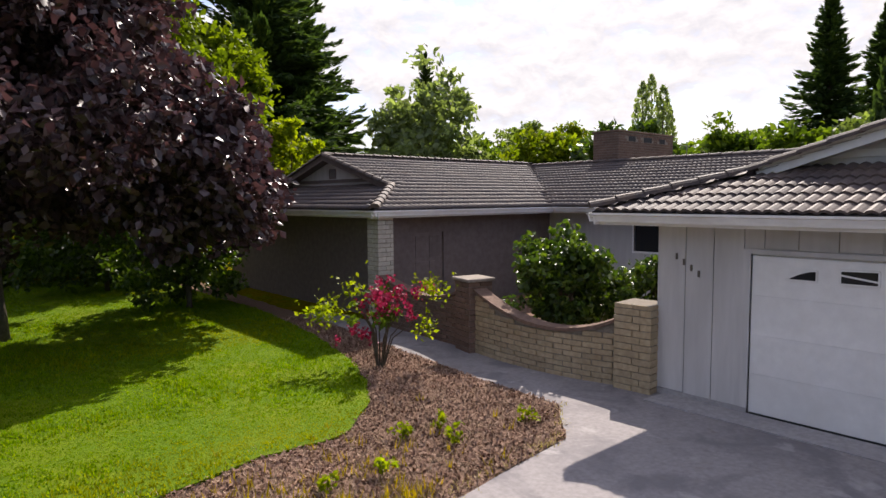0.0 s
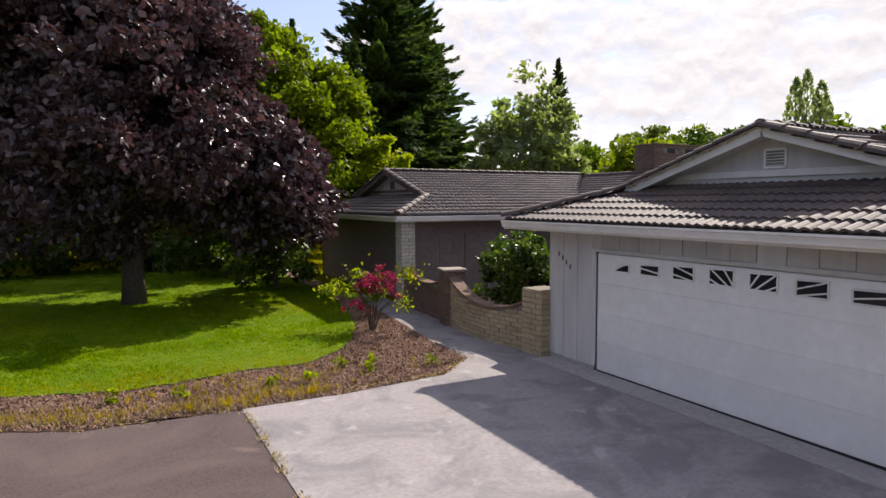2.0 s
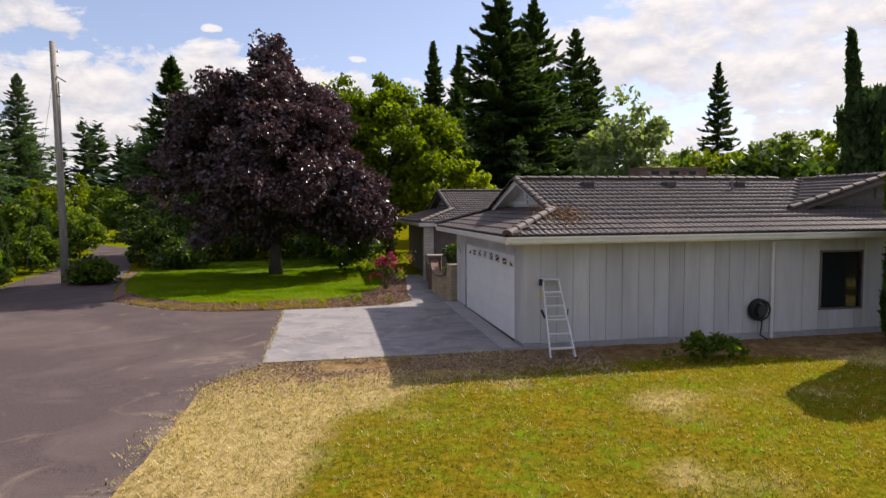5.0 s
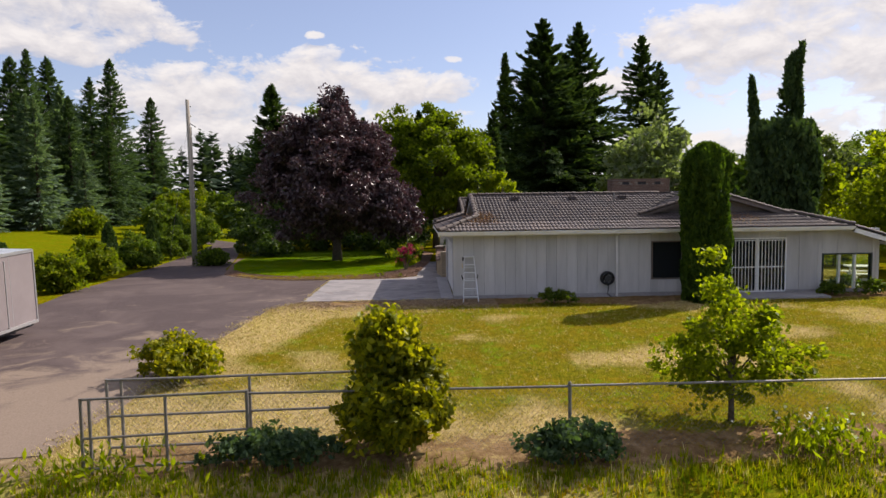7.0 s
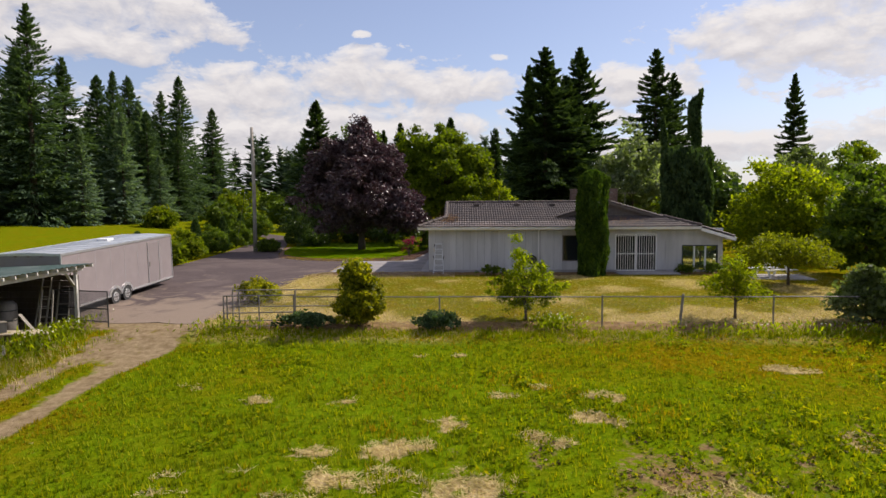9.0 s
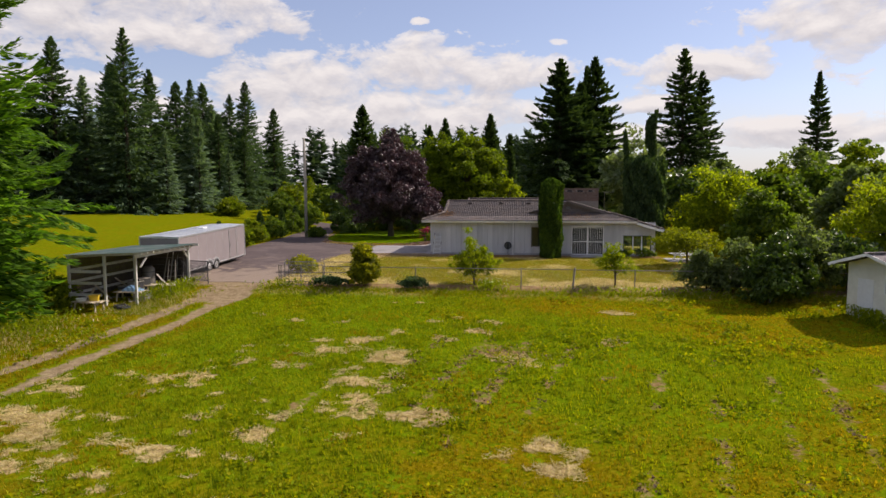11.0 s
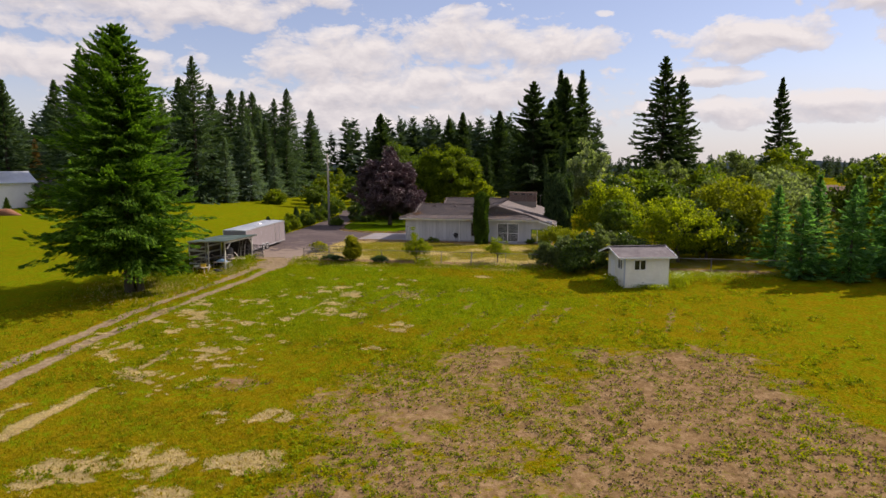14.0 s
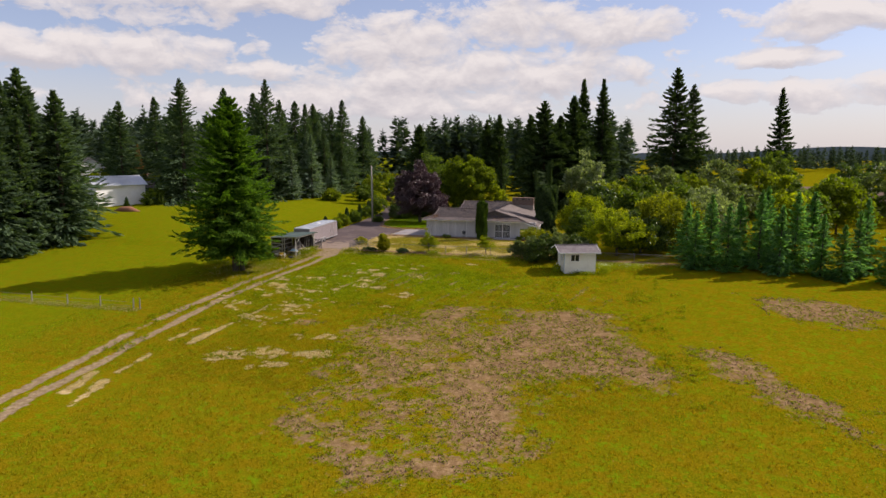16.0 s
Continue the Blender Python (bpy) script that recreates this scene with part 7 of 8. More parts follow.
def utility_pole():
    t = thing("utility_pole", "weathered wooden utility pole with hardware and a stub arm", "pole", (-8.15, 14.0, 0), 0)
    part("shaft", Build().tube([(0, 0, -0.3), (0.0, 0, 5), (-0.08, 0, 10.75)], [0.17, 0.145, 0.11], 10), WOOD_GREY, t, smooth=True)
    part("conduit", Build().tube([(0.17, -0.05, 0), (0.12, -0.04, 9.0)], 0.03, 6), STEEL, t)
    part("bracket", Build().beam((-0.06, 0, 9.3), (0.42, -0.05, 9.0), 0.04, 0.05), STEEL, t)
    for z in (10.3, 9.7, 8.4):
        part("insulator", Build().tube([(0.1, -0.05, z), (0.2, -0.08, z + 0.02)], [0.05, 0.035], 7), WHITE, t)
    part("guy_wire", Build().tube([(-0.05, 0, 9.5), (-1.9, 0.5, 0)], 0.008, 5), STEEL, t)


utility_pole()


# ---- cargo trailer ----
def wheel(parent, x, y, z, side):
    w = part("wheel", Build().tube([(x, y, z), (x + side * 0.20, y, z)], 0.335, 22), BLACK, parent, smooth=False)
    part("rim", Build().tube([(x + side * 0.19, y, z), (x + side * 0.212, y, z)], [0.21, 0.19], 18), ALUMINIUM, w)
    part("hub", Build().tube([(x + side * 0.205, y, z), (x + side * 0.235, y, z)], [0.06, 0.05], 10), STEEL, w)
    for k in range(6):
        a = k * math.pi / 3
        part("rim_slot", Build().tube([(x + side * 0.212, y + 0.13 * math.cos(a), z + 0.13 * math.sin(a)), (x + side * 0.2155, y + 0.13 * math.cos(a), z + 0.13 * math.sin(a))], 0.038, 7), BLACK, w)
    return w


def trailer():
    L, W, H0, H1 = 8.7, 2.55, 0.42, 2.66
    pitch = math.degrees(math.atan2(0.36, 8.7))
    t = new("cargo_trailer")
    t.matrix_world = pose(-5.24, -7.98, -0.12, pitch, 0, -1.5)
    tagged(t, "long taupe enclosed cargo trailer with pale roof and tandem wheels", "trailer")
    part("body", Build().box(-W, -L, H0, 0, 0, H1), TRAILER_SKIN, t, bevel=0.03)
    part("roof", Build().add([(-W - 0.01, -L, H1 + 0.004), (0.01, -L, H1 + 0.004), (0.01, 0, H1 + 0.004), (-W - 0.01, 0, H1 + 0.004), (-W / 2, -L, H1 + 0.06), (-W / 2, 0, H1 + 0.06)], [(0, 4, 5, 3), (4, 1, 2, 5), (0, 1, 4), (3, 5, 2)]), TRAILER_ROOF, t, "pale grey metal roof")
    for k in range(1, 14):
        y = -L * k / 14
        part("roof_seam", Build().beam((-W + 0.05, y, H1 + 0.012), (-W / 2, y, H1 + 0.066), 0.03, 0.012).beam((-W / 2, y, H1 + 0.066), (-0.05, y, H1 + 0.012), 0.03, 0.012), TRAILER_ROOF, t)
    for a, b in (((0.012, -L, H1 - 0.03), (0.012, 0, H1 - 0.03)), ((0.012, -L, H0 + 0.03), (0.012, 0, H0 + 0.03)), ((-W - 0.012, -L, H1 - 0.03), (-W - 0.012, 0, H1 - 0.03)), ((-W, -L - 0.012, H1 - 0.03), (0, -L - 0.012, H1 - 0.03)), ((-W, 0.012, H1 - 0.03), (0, 0.012, H1 - 0.03))):
        part("edge_trim", Build().beam(a, b, 0.03, 0.09), ALUMINIUM, t)
    for x in (-W, 0):
        for y in (-L, 0):
            part("corner_post", Build().box(x - 0.025, y - 0.025, H0, x + 0.025, y + 0.025, H1 - 0.01), ALUMINIUM, t)
    door = part("side_door", Build().box(0.0, -2.35, H0 + 0.1, 0.022, -1.35, H1 - 0.22), TRAILER_SKIN, t, bevel=0.006)
    part("door_frame", Build().beam((0.024, -2.37, H0 + 0.08), (0.024, -2.37, H1 - 0.2), 0.02, 0.03, (1, 0, 0)).beam((0.024, -1.33, H0 + 0.08), (0.024, -1.33, H1 - 0.2), 0.02, 0.03, (1, 0, 0)), ALUMINIUM, door)
    part("latch", Build().box(0.022, -2.28, 1.3, 0.05, -2.2, 1.5), STEEL, door)
    for k in range(1, 8):
        part("rivet_line", Build().box(0.002, -L + L * k / 8 - 0.004, H0 + 0.08, 0.0045, -L + L * k / 8 + 0.004, H1 - 0.08), TRAILER_ROOF, t)
    zc = 0.36
    for y in (-4.35, -5.25):
        wheel(t, 0.0 - 0.16, y, zc, 1)
        wheel(t, -W + 0.16, y, zc, -1)
    arch = Build()
    for y in (-4.35, -5.25):
        arc = [(0.035, y + 0.46 * math.cos(a), zc + 0.44 * math.sin(a)) for a in np.linspace(0.12, math.pi - 0.12, 11)]
        for p, q in zip(arc, arc[1:]):
            arch.beam(p, q, 0.11, 0.05, (1, 0, 0))
    part("fender", arch, ALUMINIUM, t, "silver double wheel fender")
    part("frame_rail", Build().box(-0.25, -L, 0.30, -0.13, 0, H0), DARKMETAL, t)
    part("frame_rail", Build().box(-W + 0.13, -L, 0.30, -W + 0.25, 0, H0), DARKMETAL, t)
    part("drawbar", Build().beam((-W + 0.4, 0, 0.36), (-W / 2, 1.3, 0.36), 0.08, 0.1).beam((-0.4, 0, 0.36), (-W / 2, 1.3, 0.36), 0.08, 0.1), DARKMETAL, t)
    part("tongue_jack", Build().tube([(-W / 2, 1.2, 0.02), (-W / 2, 1.2, 0.8)], 0.035, 8), STEEL, t)
    for s in (0.3, 0.5, 0.7):
        part("marker_lamp", Build().box(-W * s - 0.05, -L - 0.03, H1 - 0.12, -W * s + 0.05, -L - 0.005, H1 - 0.07), BRICK_DARK, t)
    part("roof_hatch", Build().box(-W * 0.6, -3.9, H1 + 0.05, -W * 0.4, -3.4, H1 + 0.14), WHITE, t, bevel=0.02)


trailer()


# ---- lean-to with stored junk ----
def lean_to():
    t = thing("lean_to", "open lean-to with pale weathered posts and green corrugated roof", "shelter", (-4.6, -17.4, 0))
    inv = Matrix.Translation((4.6, 17.4, 0))
    y0, y1, x0, x1 = -22.9, -16.9, -8.3, -4.1
    ze, zw = 1.80, 1.62
    for x, y, zt in ((-4.55, -17.35, ze - 0.16), (-4.85, -22.1, ze - 0.2), (-6.42, -22.35, 1.6), (-8.1, -17.2, zw - 0.05), (-8.1, -20, zw - 0.05), (-8.1, -22.8, zw - 0.05)):
        part("post", Build().beam(inv @ Vector((x, y, gz(x, y) - 0.1)), inv @ Vector((x, y, zt)), 0.11, 0.11, (1, 0, 0)), WOOD_POST, t)
    part("front_beam", Build().beam(inv @ Vector((-4.5, y0 + 0.2, ze - 0.2)), inv @ Vector((-4.5, y1 - 0.1, ze - 0.14)), 0.06, 0.16), WOOD_POST, t)
    part("rear_beam", Build().beam(inv @ Vector((-8.1, y0 + 0.2, zw - 0.1)), inv @ Vector((-8.1, y1 - 0.1, zw - 0.1)), 0.06, 0.14), WOOD_GREY, t)
    for k in range(12):
        y = y0 + 0.15 + k * (y1 - y0 - 0.3) / 11
        part("rafter", Build().beam(inv @ Vector((x0 + 0.05, y, zw - 0.03)), inv @ Vector((x1 + 0.05, y, ze - 0.03)), 0.05, 0.10), WOOD_POST, t)
    n = 84
    top = [inv @ Vector((x, y0 + (y1 - y0) * k / n, (zw if x == x0 else ze) + 0.045 + 0.014 * math.sin(k * math.pi / 2))) for k in range(n + 1) for x in (x0, x1)]
    part("roof_sheet", Build().add(top, [(2 * k, 2 * k + 1, 2 * k + 3, 2 * k + 2) for k in range(n)]), GREEN_ROOF, t, "faded green corrugated roofing")
    for s, y in ((1, -17.35), (-1, -22.1)):
        part("knee_brace", Build().beam(inv @ Vector((-4.6, y, 1.0)), inv @ Vector((-4.53, y - 0.65 * s, ze - 0.2)), 0.05, 0.09, (1, 0, 0)), WOOD_POST, t)
    # Dark brown planks close the back; pale rails run over them.
    for k in range(12):
        z = -0.95 + 0.215 * k
        part("rear_plank", Build().box(-8.20 + 4.6, y0 + 17.6, z, -8.165 + 4.6, y1 + 17.2, z + 0.205), WOOD_DARK, t, "dark brown plank")
    for k in range(3):
        part("rear_rail", Build().box(-8.16 + 4.6, y0 + 17.6, -0.45 + 0.62 * k, -8.12 + 4.6, y1 + 17.2, -0.31 + 0.62 * k), WOOD_POST, t)
    for k in range(10):
        part("end_plank", Build().box(-8.1 + 4.6, y1 + 17.35, -0.75 + 0.215 * k, -4.7 + 4.6, y1 + 17.385, -0.545 + 0.215 * k), WOOD_DARK, t, "dark brown plank")
    for k in range(3):
        part("side_plank", Build().box(-8.1 + 4.6, y0 + 17.45, -0.45 + 0.6 * k, -6.3 + 4.6, y0 + 17.49, -0.31 + 0.6 * k), WOOD_POST, t)


lean_to()


def junk():
    rng = random.Random(6)
    for k, (x, y, ang, ln) in enumerate([(-5.2, -17.3, 8, 1.9), (-5.9, -17.5, -5, 1.8), (-5.0, -18.6, 14, 1.6)]):
        t = thing("old_ladder", "weathered wooden ladder leaning in the lean-to", "ladder", (x, y, gz(x, y)), ang, "ladders in the lean-to")
        for s in (-0.22, 0.22):
            part("side_rail", Build().beam((s, 0, 0), (s * 0.8, 0.5, ln), 0.035, 0.07), WOOD_GREY, t)
        for j in range(4):
            f = 0.2 + 0.2 * j
            part("rung", Build().beam((-0.22, 0.5 * f, ln * f), (0.22, 0.5 * f, ln * f), 0.03, 0.03), WOOD_GREY, t)
    t = thing("water_tank", "grey cylindrical metal tank in the lean-to", "tank", (-6.2, -18.8, gz(-6.2, -18.8)))
    part("shell", Build().tube([(0, 0, 0), (0, 0, 0.08), (0, 0, 1.15), (0, 0, 1.3)], [0.3, 0.34, 0.34, 0.2], 16), STEEL, t, smooth=True)
    for z in (0.25, 0.6, 0.95):
        part("band", Build().tube([(0, 0, z), (0, 0, z + 0.04)], 0.35, 16), DARKMETAL, t)
    for x, y, turn, lab in ((-5.0, -19.6, 10, "makeshift bench of pale planks on trestles"), (-6.7, -23.3, -8, "low table of pale planks holding a yellow box"), (-5.9, -21.0, 4, "low plank shelf with a blue tarpaulin")):
        t = thing("work_bench", lab, "bench", (x, y, gz(x, y)), turn, "benches by the lean-to")
        for j in range(4):
            part("plank", Build().box(-0.8, -0.4 + 0.2 * j, 0.46, 0.8 + rng.uniform(-0.2, 0.2), -0.22 + 0.2 * j, 0.50), WOOD_PALE, t)
        for sx in (-0.6, 0.6):
            for sy in (-0.3, 0.3):
                part("leg", Build().beam((sx + 0.05 * (1 if sx > 0 else -1), sy, -0.02), (sx, sy * 0.8, 0.46), 0.05, 0.07, (1, 0, 0)), WOOD_PALE, t)
    z = gz(-6.7, -23.3) + 0.5
    t = thing("yellow_crate", "yellow plastic crate on the low table", "box", (-6.45, -23.2, z), 20)
    part("crate_body", Build().box(-0.2, -0.15, 0, 0.2, 0.15, 0.28, taper=-0.02), YELLOW, t, bevel=0.012)
    part("crate_rim", Build().box(-0.24, -0.19, 0.26, 0.24, 0.19, 0.30), YELLOW, t)
    t = thing("white_basin", "white plastic basin on the low table", "basin", (-7.1, -23.3, z), 0)
    part("basin_body", Build().tube([(0, 0, 0), (0, 0, 0.14)], [0.2, 0.27], 14), WHITE, t)
    t = thing("blue_tarp", "crumpled blue tarpaulin on the plank shelf", "tarpaulin", (-5.8, -21.0, gz(-5.9, -21.0) + 0.5))
    n = 12
    vs = [((i / n - 0.5) * 1.1, (j / n - 0.5) * 0.6, 0.26 * (1 - (2 * i / n - 1) ** 2) * (1 - (2 * j / n - 1) ** 2) + 0.05 * math.sin(i * 2.1) * math.cos(j * 1.7) + 0.03) for i in range(n + 1) for j in range(n + 1)]
    part("cloth", Build().add(vs, [(i * (n + 1) + j, (i + 1) * (n + 1) + j, (i + 1) * (n + 1) + j + 1, i * (n + 1) + j + 1) for i in range(n) for j in range(n)]), BLUE_TARP, t)
    for k in range(16):
        x, y = rng.uniform(-7.6, -4.7), rng.uniform(-22.6, -17.6)
        t = thing("scrap_board", "loose weathered board among the stored junk", "board", (x, y, gz(x, y) + 0.05), rng.uniform(0, 180), "scrap boards")
        part("board", Build().beam((-0.6, 0, 0.02), (rng.uniform(0.3, 0.9), 0, rng.choice((0.04, 0.05, 0.7, 0.9))), 0.12, 0.03), rng.choice((WOOD_GREY, WOOD_PALE)), t)
    for k in range(5):
        x, y = rng.uniform(-7.4, -5.0), rng.uniform(-22.4, -18.0)
        t = thing("storage_crate", "dark stored crate in the lean-to", "box", (x, y, gz(x, y)), rng.uniform(0, 90), "crates in the lean-to")
        w, h = rng.uniform(0.25, 0.45), rng.uniform(0.4, 0.9)
        part("crate_side", Build().box(-w, -w, 0, w, w, h), rng.choice((WOOD_GREY, DARKMETAL, HOUSE_WALL)), t, bevel=0.01)
        part("crate_lid", Build().box(-w - 0.02, -w - 0.02, h, w + 0.02, w + 0.02, h + 0.03), WOOD_GREY, t)
    for k, (x, y) in enumerate(((-5.4, -22.7), (-5.0, -23.0))):
        t = thing("scrap_tyre_ring", "worn black rubber ring lying by the lean-to", "scrap", (x, y, gz(x, y) + 0.1), 0, "tyres by the lean-to")
        part("rubber_ring", Build().tube([(0.25 * math.cos(a), 0.25 * math.sin(a), 0) for a in np.linspace(0, 2 * math.pi, 19)], 0.09, 7), BLACK, t, smooth=True)


junk()


# ---- garden shed ----
def garden_shed():
    zb = -1.2
    t = thing("garden_shed", "cream painted garden shed with grey shingled gable roof", "shed", (31.5, -24.1, zb), 18)
    W, D, H = 3.8, 3.4, 2.76
    # in the shed's own frame: x east, y north; front wall at y = 0
    holes = {"front": (0.85, 1.78, 1.62, 2.36), "side": (0.55, 1.35, 1.58, 2.36)}
    f = Build()
    a, b, z0, z1 = holes["front"]
    f.box(0, 0, -0.3, a, 0.1, H).box(b, 0, -0.3, W, 0.1, H).box(a, 0, -0.3, b, 0.1, z0).box(a, 0, z1, b, 0.1, H)
    part("front_wall", f, SHED_PAINT, t)
    s = Build()
    a, b, z0, z1 = holes["side"]
    s.box(0, 0.1, -0.3, 0.1, a, H).box(0, b, -0.3, 0.1, D, H).box(0, a, -0.3, 0.1, b, z0).box(0, a, z1, 0.1, b, H)
    part("side_wall", s, SHED_PAINT, t)
    part("rear_wall", Build().box(0.1, D - 0.1, -0.3, W, D, H), SHED_PAINT, t)
    part("side_wall", Build().box(W - 0.1, 0.1, -0.3, W, D - 0.1, H), SHED_PAINT, t)
    rz = H + 0.50
    for x in (0.0, W - 0.1):
        part("gable", Build().add([(x, 0, H), (x + 0.1, 0, H), (x, D, H), (x + 0.1, D, H), (x, D / 2, rz), (x + 0.1, D / 2, rz)], [(0, 4, 2), (1, 3, 5), (0, 1, 5, 4), (2, 4, 5, 3), (0, 2, 3, 1)]), SHED_PAINT, t)
    roof = part("roof", Build().slab([(-0.75, -0.45, H - 0.08), (W + 0.45, -0.45, H - 0.08), (W + 0.45, D / 2, rz + 0.07), (-0.75, D / 2, rz + 0.07)], 0.06).slab([(W + 0.45, D + 0.4, H - 0.06), (-0.75, D + 0.4, H - 0.06), (-0.75, D / 2, rz + 0.07), (W + 0.45, D / 2, rz + 0.07)], 0.06), DECK, t, "weathered grey shingled gable roof")
    rng = random.Random(7)
    meshes = [Build().slab([(0, 0, 0.012), (w, 0, 0.012), (w, 0.30, 0.004), (0, 0.30, 0.004)], 0.012).mesh("shingle", SHINGLE) for w in (0.28, 0.31, 0.33)]
    slope = math.atan2(rz + 0.07 - (H - 0.08), D / 2 + 0.45)
    run = math.hypot(rz + 0.15 - H, D / 2 + 0.45)
    rows = int(run / 0.2)
    for side in (0, 1):
        for r in range(rows + 1):
            u = -0.75 - (0.15 if r % 2 else 0)
            while u < W + 0.3:
                k = rng.randrange(3)
                d = r * run / (rows + 0.6)
                ob = new("shingle", meshes[k])
                ob.parent = roof
                if side == 0:
                    ob.matrix_basis = pose(max(u, -0.76), -0.46 + d * math.cos(slope), H - 0.08 + d * math.sin(slope) + 0.004 + rng.uniform(0, 0.004), math.degrees(slope))
                else:
                    ob.matrix_basis = pose(min(u, W) + 0.45, D + 0.41 - d * math.cos(slope), H - 0.06 + d * math.sin(slope) + 0.004 + rng.uniform(0, 0.004), math.degrees(slope), 0, 180) 
                u += (0.29, 0.32, 0.34)[k]
    part("ridge_cap", Build().beam((-0.76, D / 2, rz + 0.085), (W + 0.46, D / 2, rz + 0.085), 0.2, 0.02), SHINGLE, t)
    part("fascia", Build().beam((-0.75, -0.46, H - 0.13), (W + 0.45, -0.46, H - 0.13), 0.03, 0.13), WHITE, t)
    for x in (-0.75, W + 0.45):
        part("barge_board", Build().beam((x, -0.46, H - 0.11), (x, D / 2, rz + 0.04), 0.03, 0.13), WHITE, t)
        part("barge_board", Build().beam((x, D + 0.41, H - 0.09), (x, D / 2, rz + 0.04), 0.03, 0.13), WHITE, t)
    a, b, z0, z1 = holes["front"]
    win = part("window", Build().box(a, 0.05, z0, b, 0.06, z1), PANE, t)
    fr = Build().box(a - 0.05, -0.02, z0 - 0.05, a, 0.05, z1 + 0.05).box(b, -0.02, z0 - 0.05, b + 0.05, 0.05, z1 + 0.05).box(a, -0.02, z1, b, 0.05, z1 + 0.05).box(a, -0.02, z0 - 0.05, b, 0.05, z0).box((a + b) / 2 - 0.03, -0.01, z0, (a + b) / 2 + 0.03, 0.049, z1)
    part("window_frame", fr, WHITE, win)
    a, b, z0, z1 = holes["side"]
    win = part("window", Build().box(0.05, a, z0, 0.06, b, z1), PANE, t)
    fr = Build().box(-0.02, a - 0.05, z0 - 0.05, 0.05, a, z1 + 0.05).box(-0.02, b, z0 - 0.05, 0.05, b + 0.05, z1 + 0.05).box(-0.02, a, z1, 0.05, b, z1 + 0.05).box(-0.02, a, z0 - 0.05, 0.05, b, z0).box(-0.01, (a + b) / 2 - 0.03, z0, 0.049, (a + b) / 2 + 0.03, z1)
    part("window_frame", fr, WHITE, win)
    part("corner_board", Build().box(-0.025, -0.025, -0.3, 0.07, -0.001, H - 0.1).box(-0.025, -0.001, -0.3, -0.001, 0.07, H - 0.1), plain("blue_grey_trim", (0.42, 0.46, 0.52), 0.6), t, "blue-grey corner board")
    part("door", Build().box(-0.03, 1.95, 0.0, 0.0, 2.8, 2.1), WHITE, t, bevel=0.006)
    part("vent", Build().tube([(1.6, -0.02, 0.55), (1.6, 0.01, 0.55)], 0.06, 8), DARKMETAL, t)


garden_shed()
rngf = np.random.default_rng(33)


def flower_strip(name, label, x, y, rx, ry, n, h, petals):
    t = thing(name, label, "plant", (x, y, gz(x, y)))
    c = np.stack([rngf.normal(0, rx, n), rngf.normal(0, ry, n), rngf.random(n) * h], 1)
    part("foliage", leaves_mesh("foliage", c, 0.06, LEAF_BRIGHT, rngf, 0.1, 3.2, np.tile([0, 0, 1.4], (n, 1))), LEAF_BRIGHT, t)
    if petals:
        p = np.stack([rngf.normal(0, rx, petals), rngf.normal(0, ry, petals), h * (0.75 + 0.4 * rngf.random(petals))], 1)
        part("flower", leaves_mesh("flower", p, 0.07, PETAL_WHITE, rngf, 0.8, 1.0), PETAL_WHITE, t, "small white daisies")


flower_strip("daisy_clump", "tall daisies growing beside the shed", 36.0, -22.4, 0.5, 0.5, 900, 1.0, 160)
flower_strip("daisy_clump", "tall daisies in the long grass by the shed", 38.5, -20.4, 2.2, 0.7, 1400, 0.7, 260)
flower_strip("shed_weeds", "rough weeds along the shed wall", 33.4, -23.75, 1.0, 0.22, 700, 0.35, 60)
flower_strip("shed_weeds", "rough weeds along the shed wall", 30.6, -22.6, 0.25, 0.9, 900, 0.6, 30)
flower_strip("daisy_clump", "white daisies below the apple tree", 13.4, -17.6, 0.5, 0.3, 500, 0.5, 60)
flower_strip("tall_weeds", "rank weeds beside the lean-to", -4.2, -19.6, 0.35, 1.4, 1200, 0.7, 40)
flower_strip("tall_weeds", "rank weeds beside the gate", 1.6, -17.9, 0.8, 0.3, 300, 0.4, 0)
flower_strip("tall_weeds", "rank weeds by the field fir", -7.6, -26.6, 1.2, 1.2, 1800, 0.6, 20)
flower_strip("tall_weeds", "rank weeds along the fence", 22.5, -18.0, 3.5, 0.35, 900, 0.35, 50)


# ---- meadow fence, distant buildings, woods, hills ----
def meadow_fence():
    t = thing("meadow_fence", "old wooden posts with wire across the meadow", "fence", (-8.6, -47.5, gz(-8.6, -47.5)))
    xs = [-8.6, -9.3, -13.3, -17.4, -22, -27, -32]
    for k, x in enumerate(xs):
        y = -47.3 - 0.09 * (k + 1)
        z = gz(x, y) - gz(-8.6, -47.5)
        part("post", Build().tube([(x + 8.6, y + 47.5, z - 0.2), (x + 8.6 + 0.05, y + 47.5, z + 1.15)], [0.07, 0.055], 7), WOOD_GREY, t)
    for h in (0.35, 0.75):
        part("wire", Build().tube([(x + 8.6, -0.1, gz(x, -47.6) - gz(-8.6, -47.5) + h) for x in xs[1:]], 0.012, 5), STEEL, t)


meadow_fence()


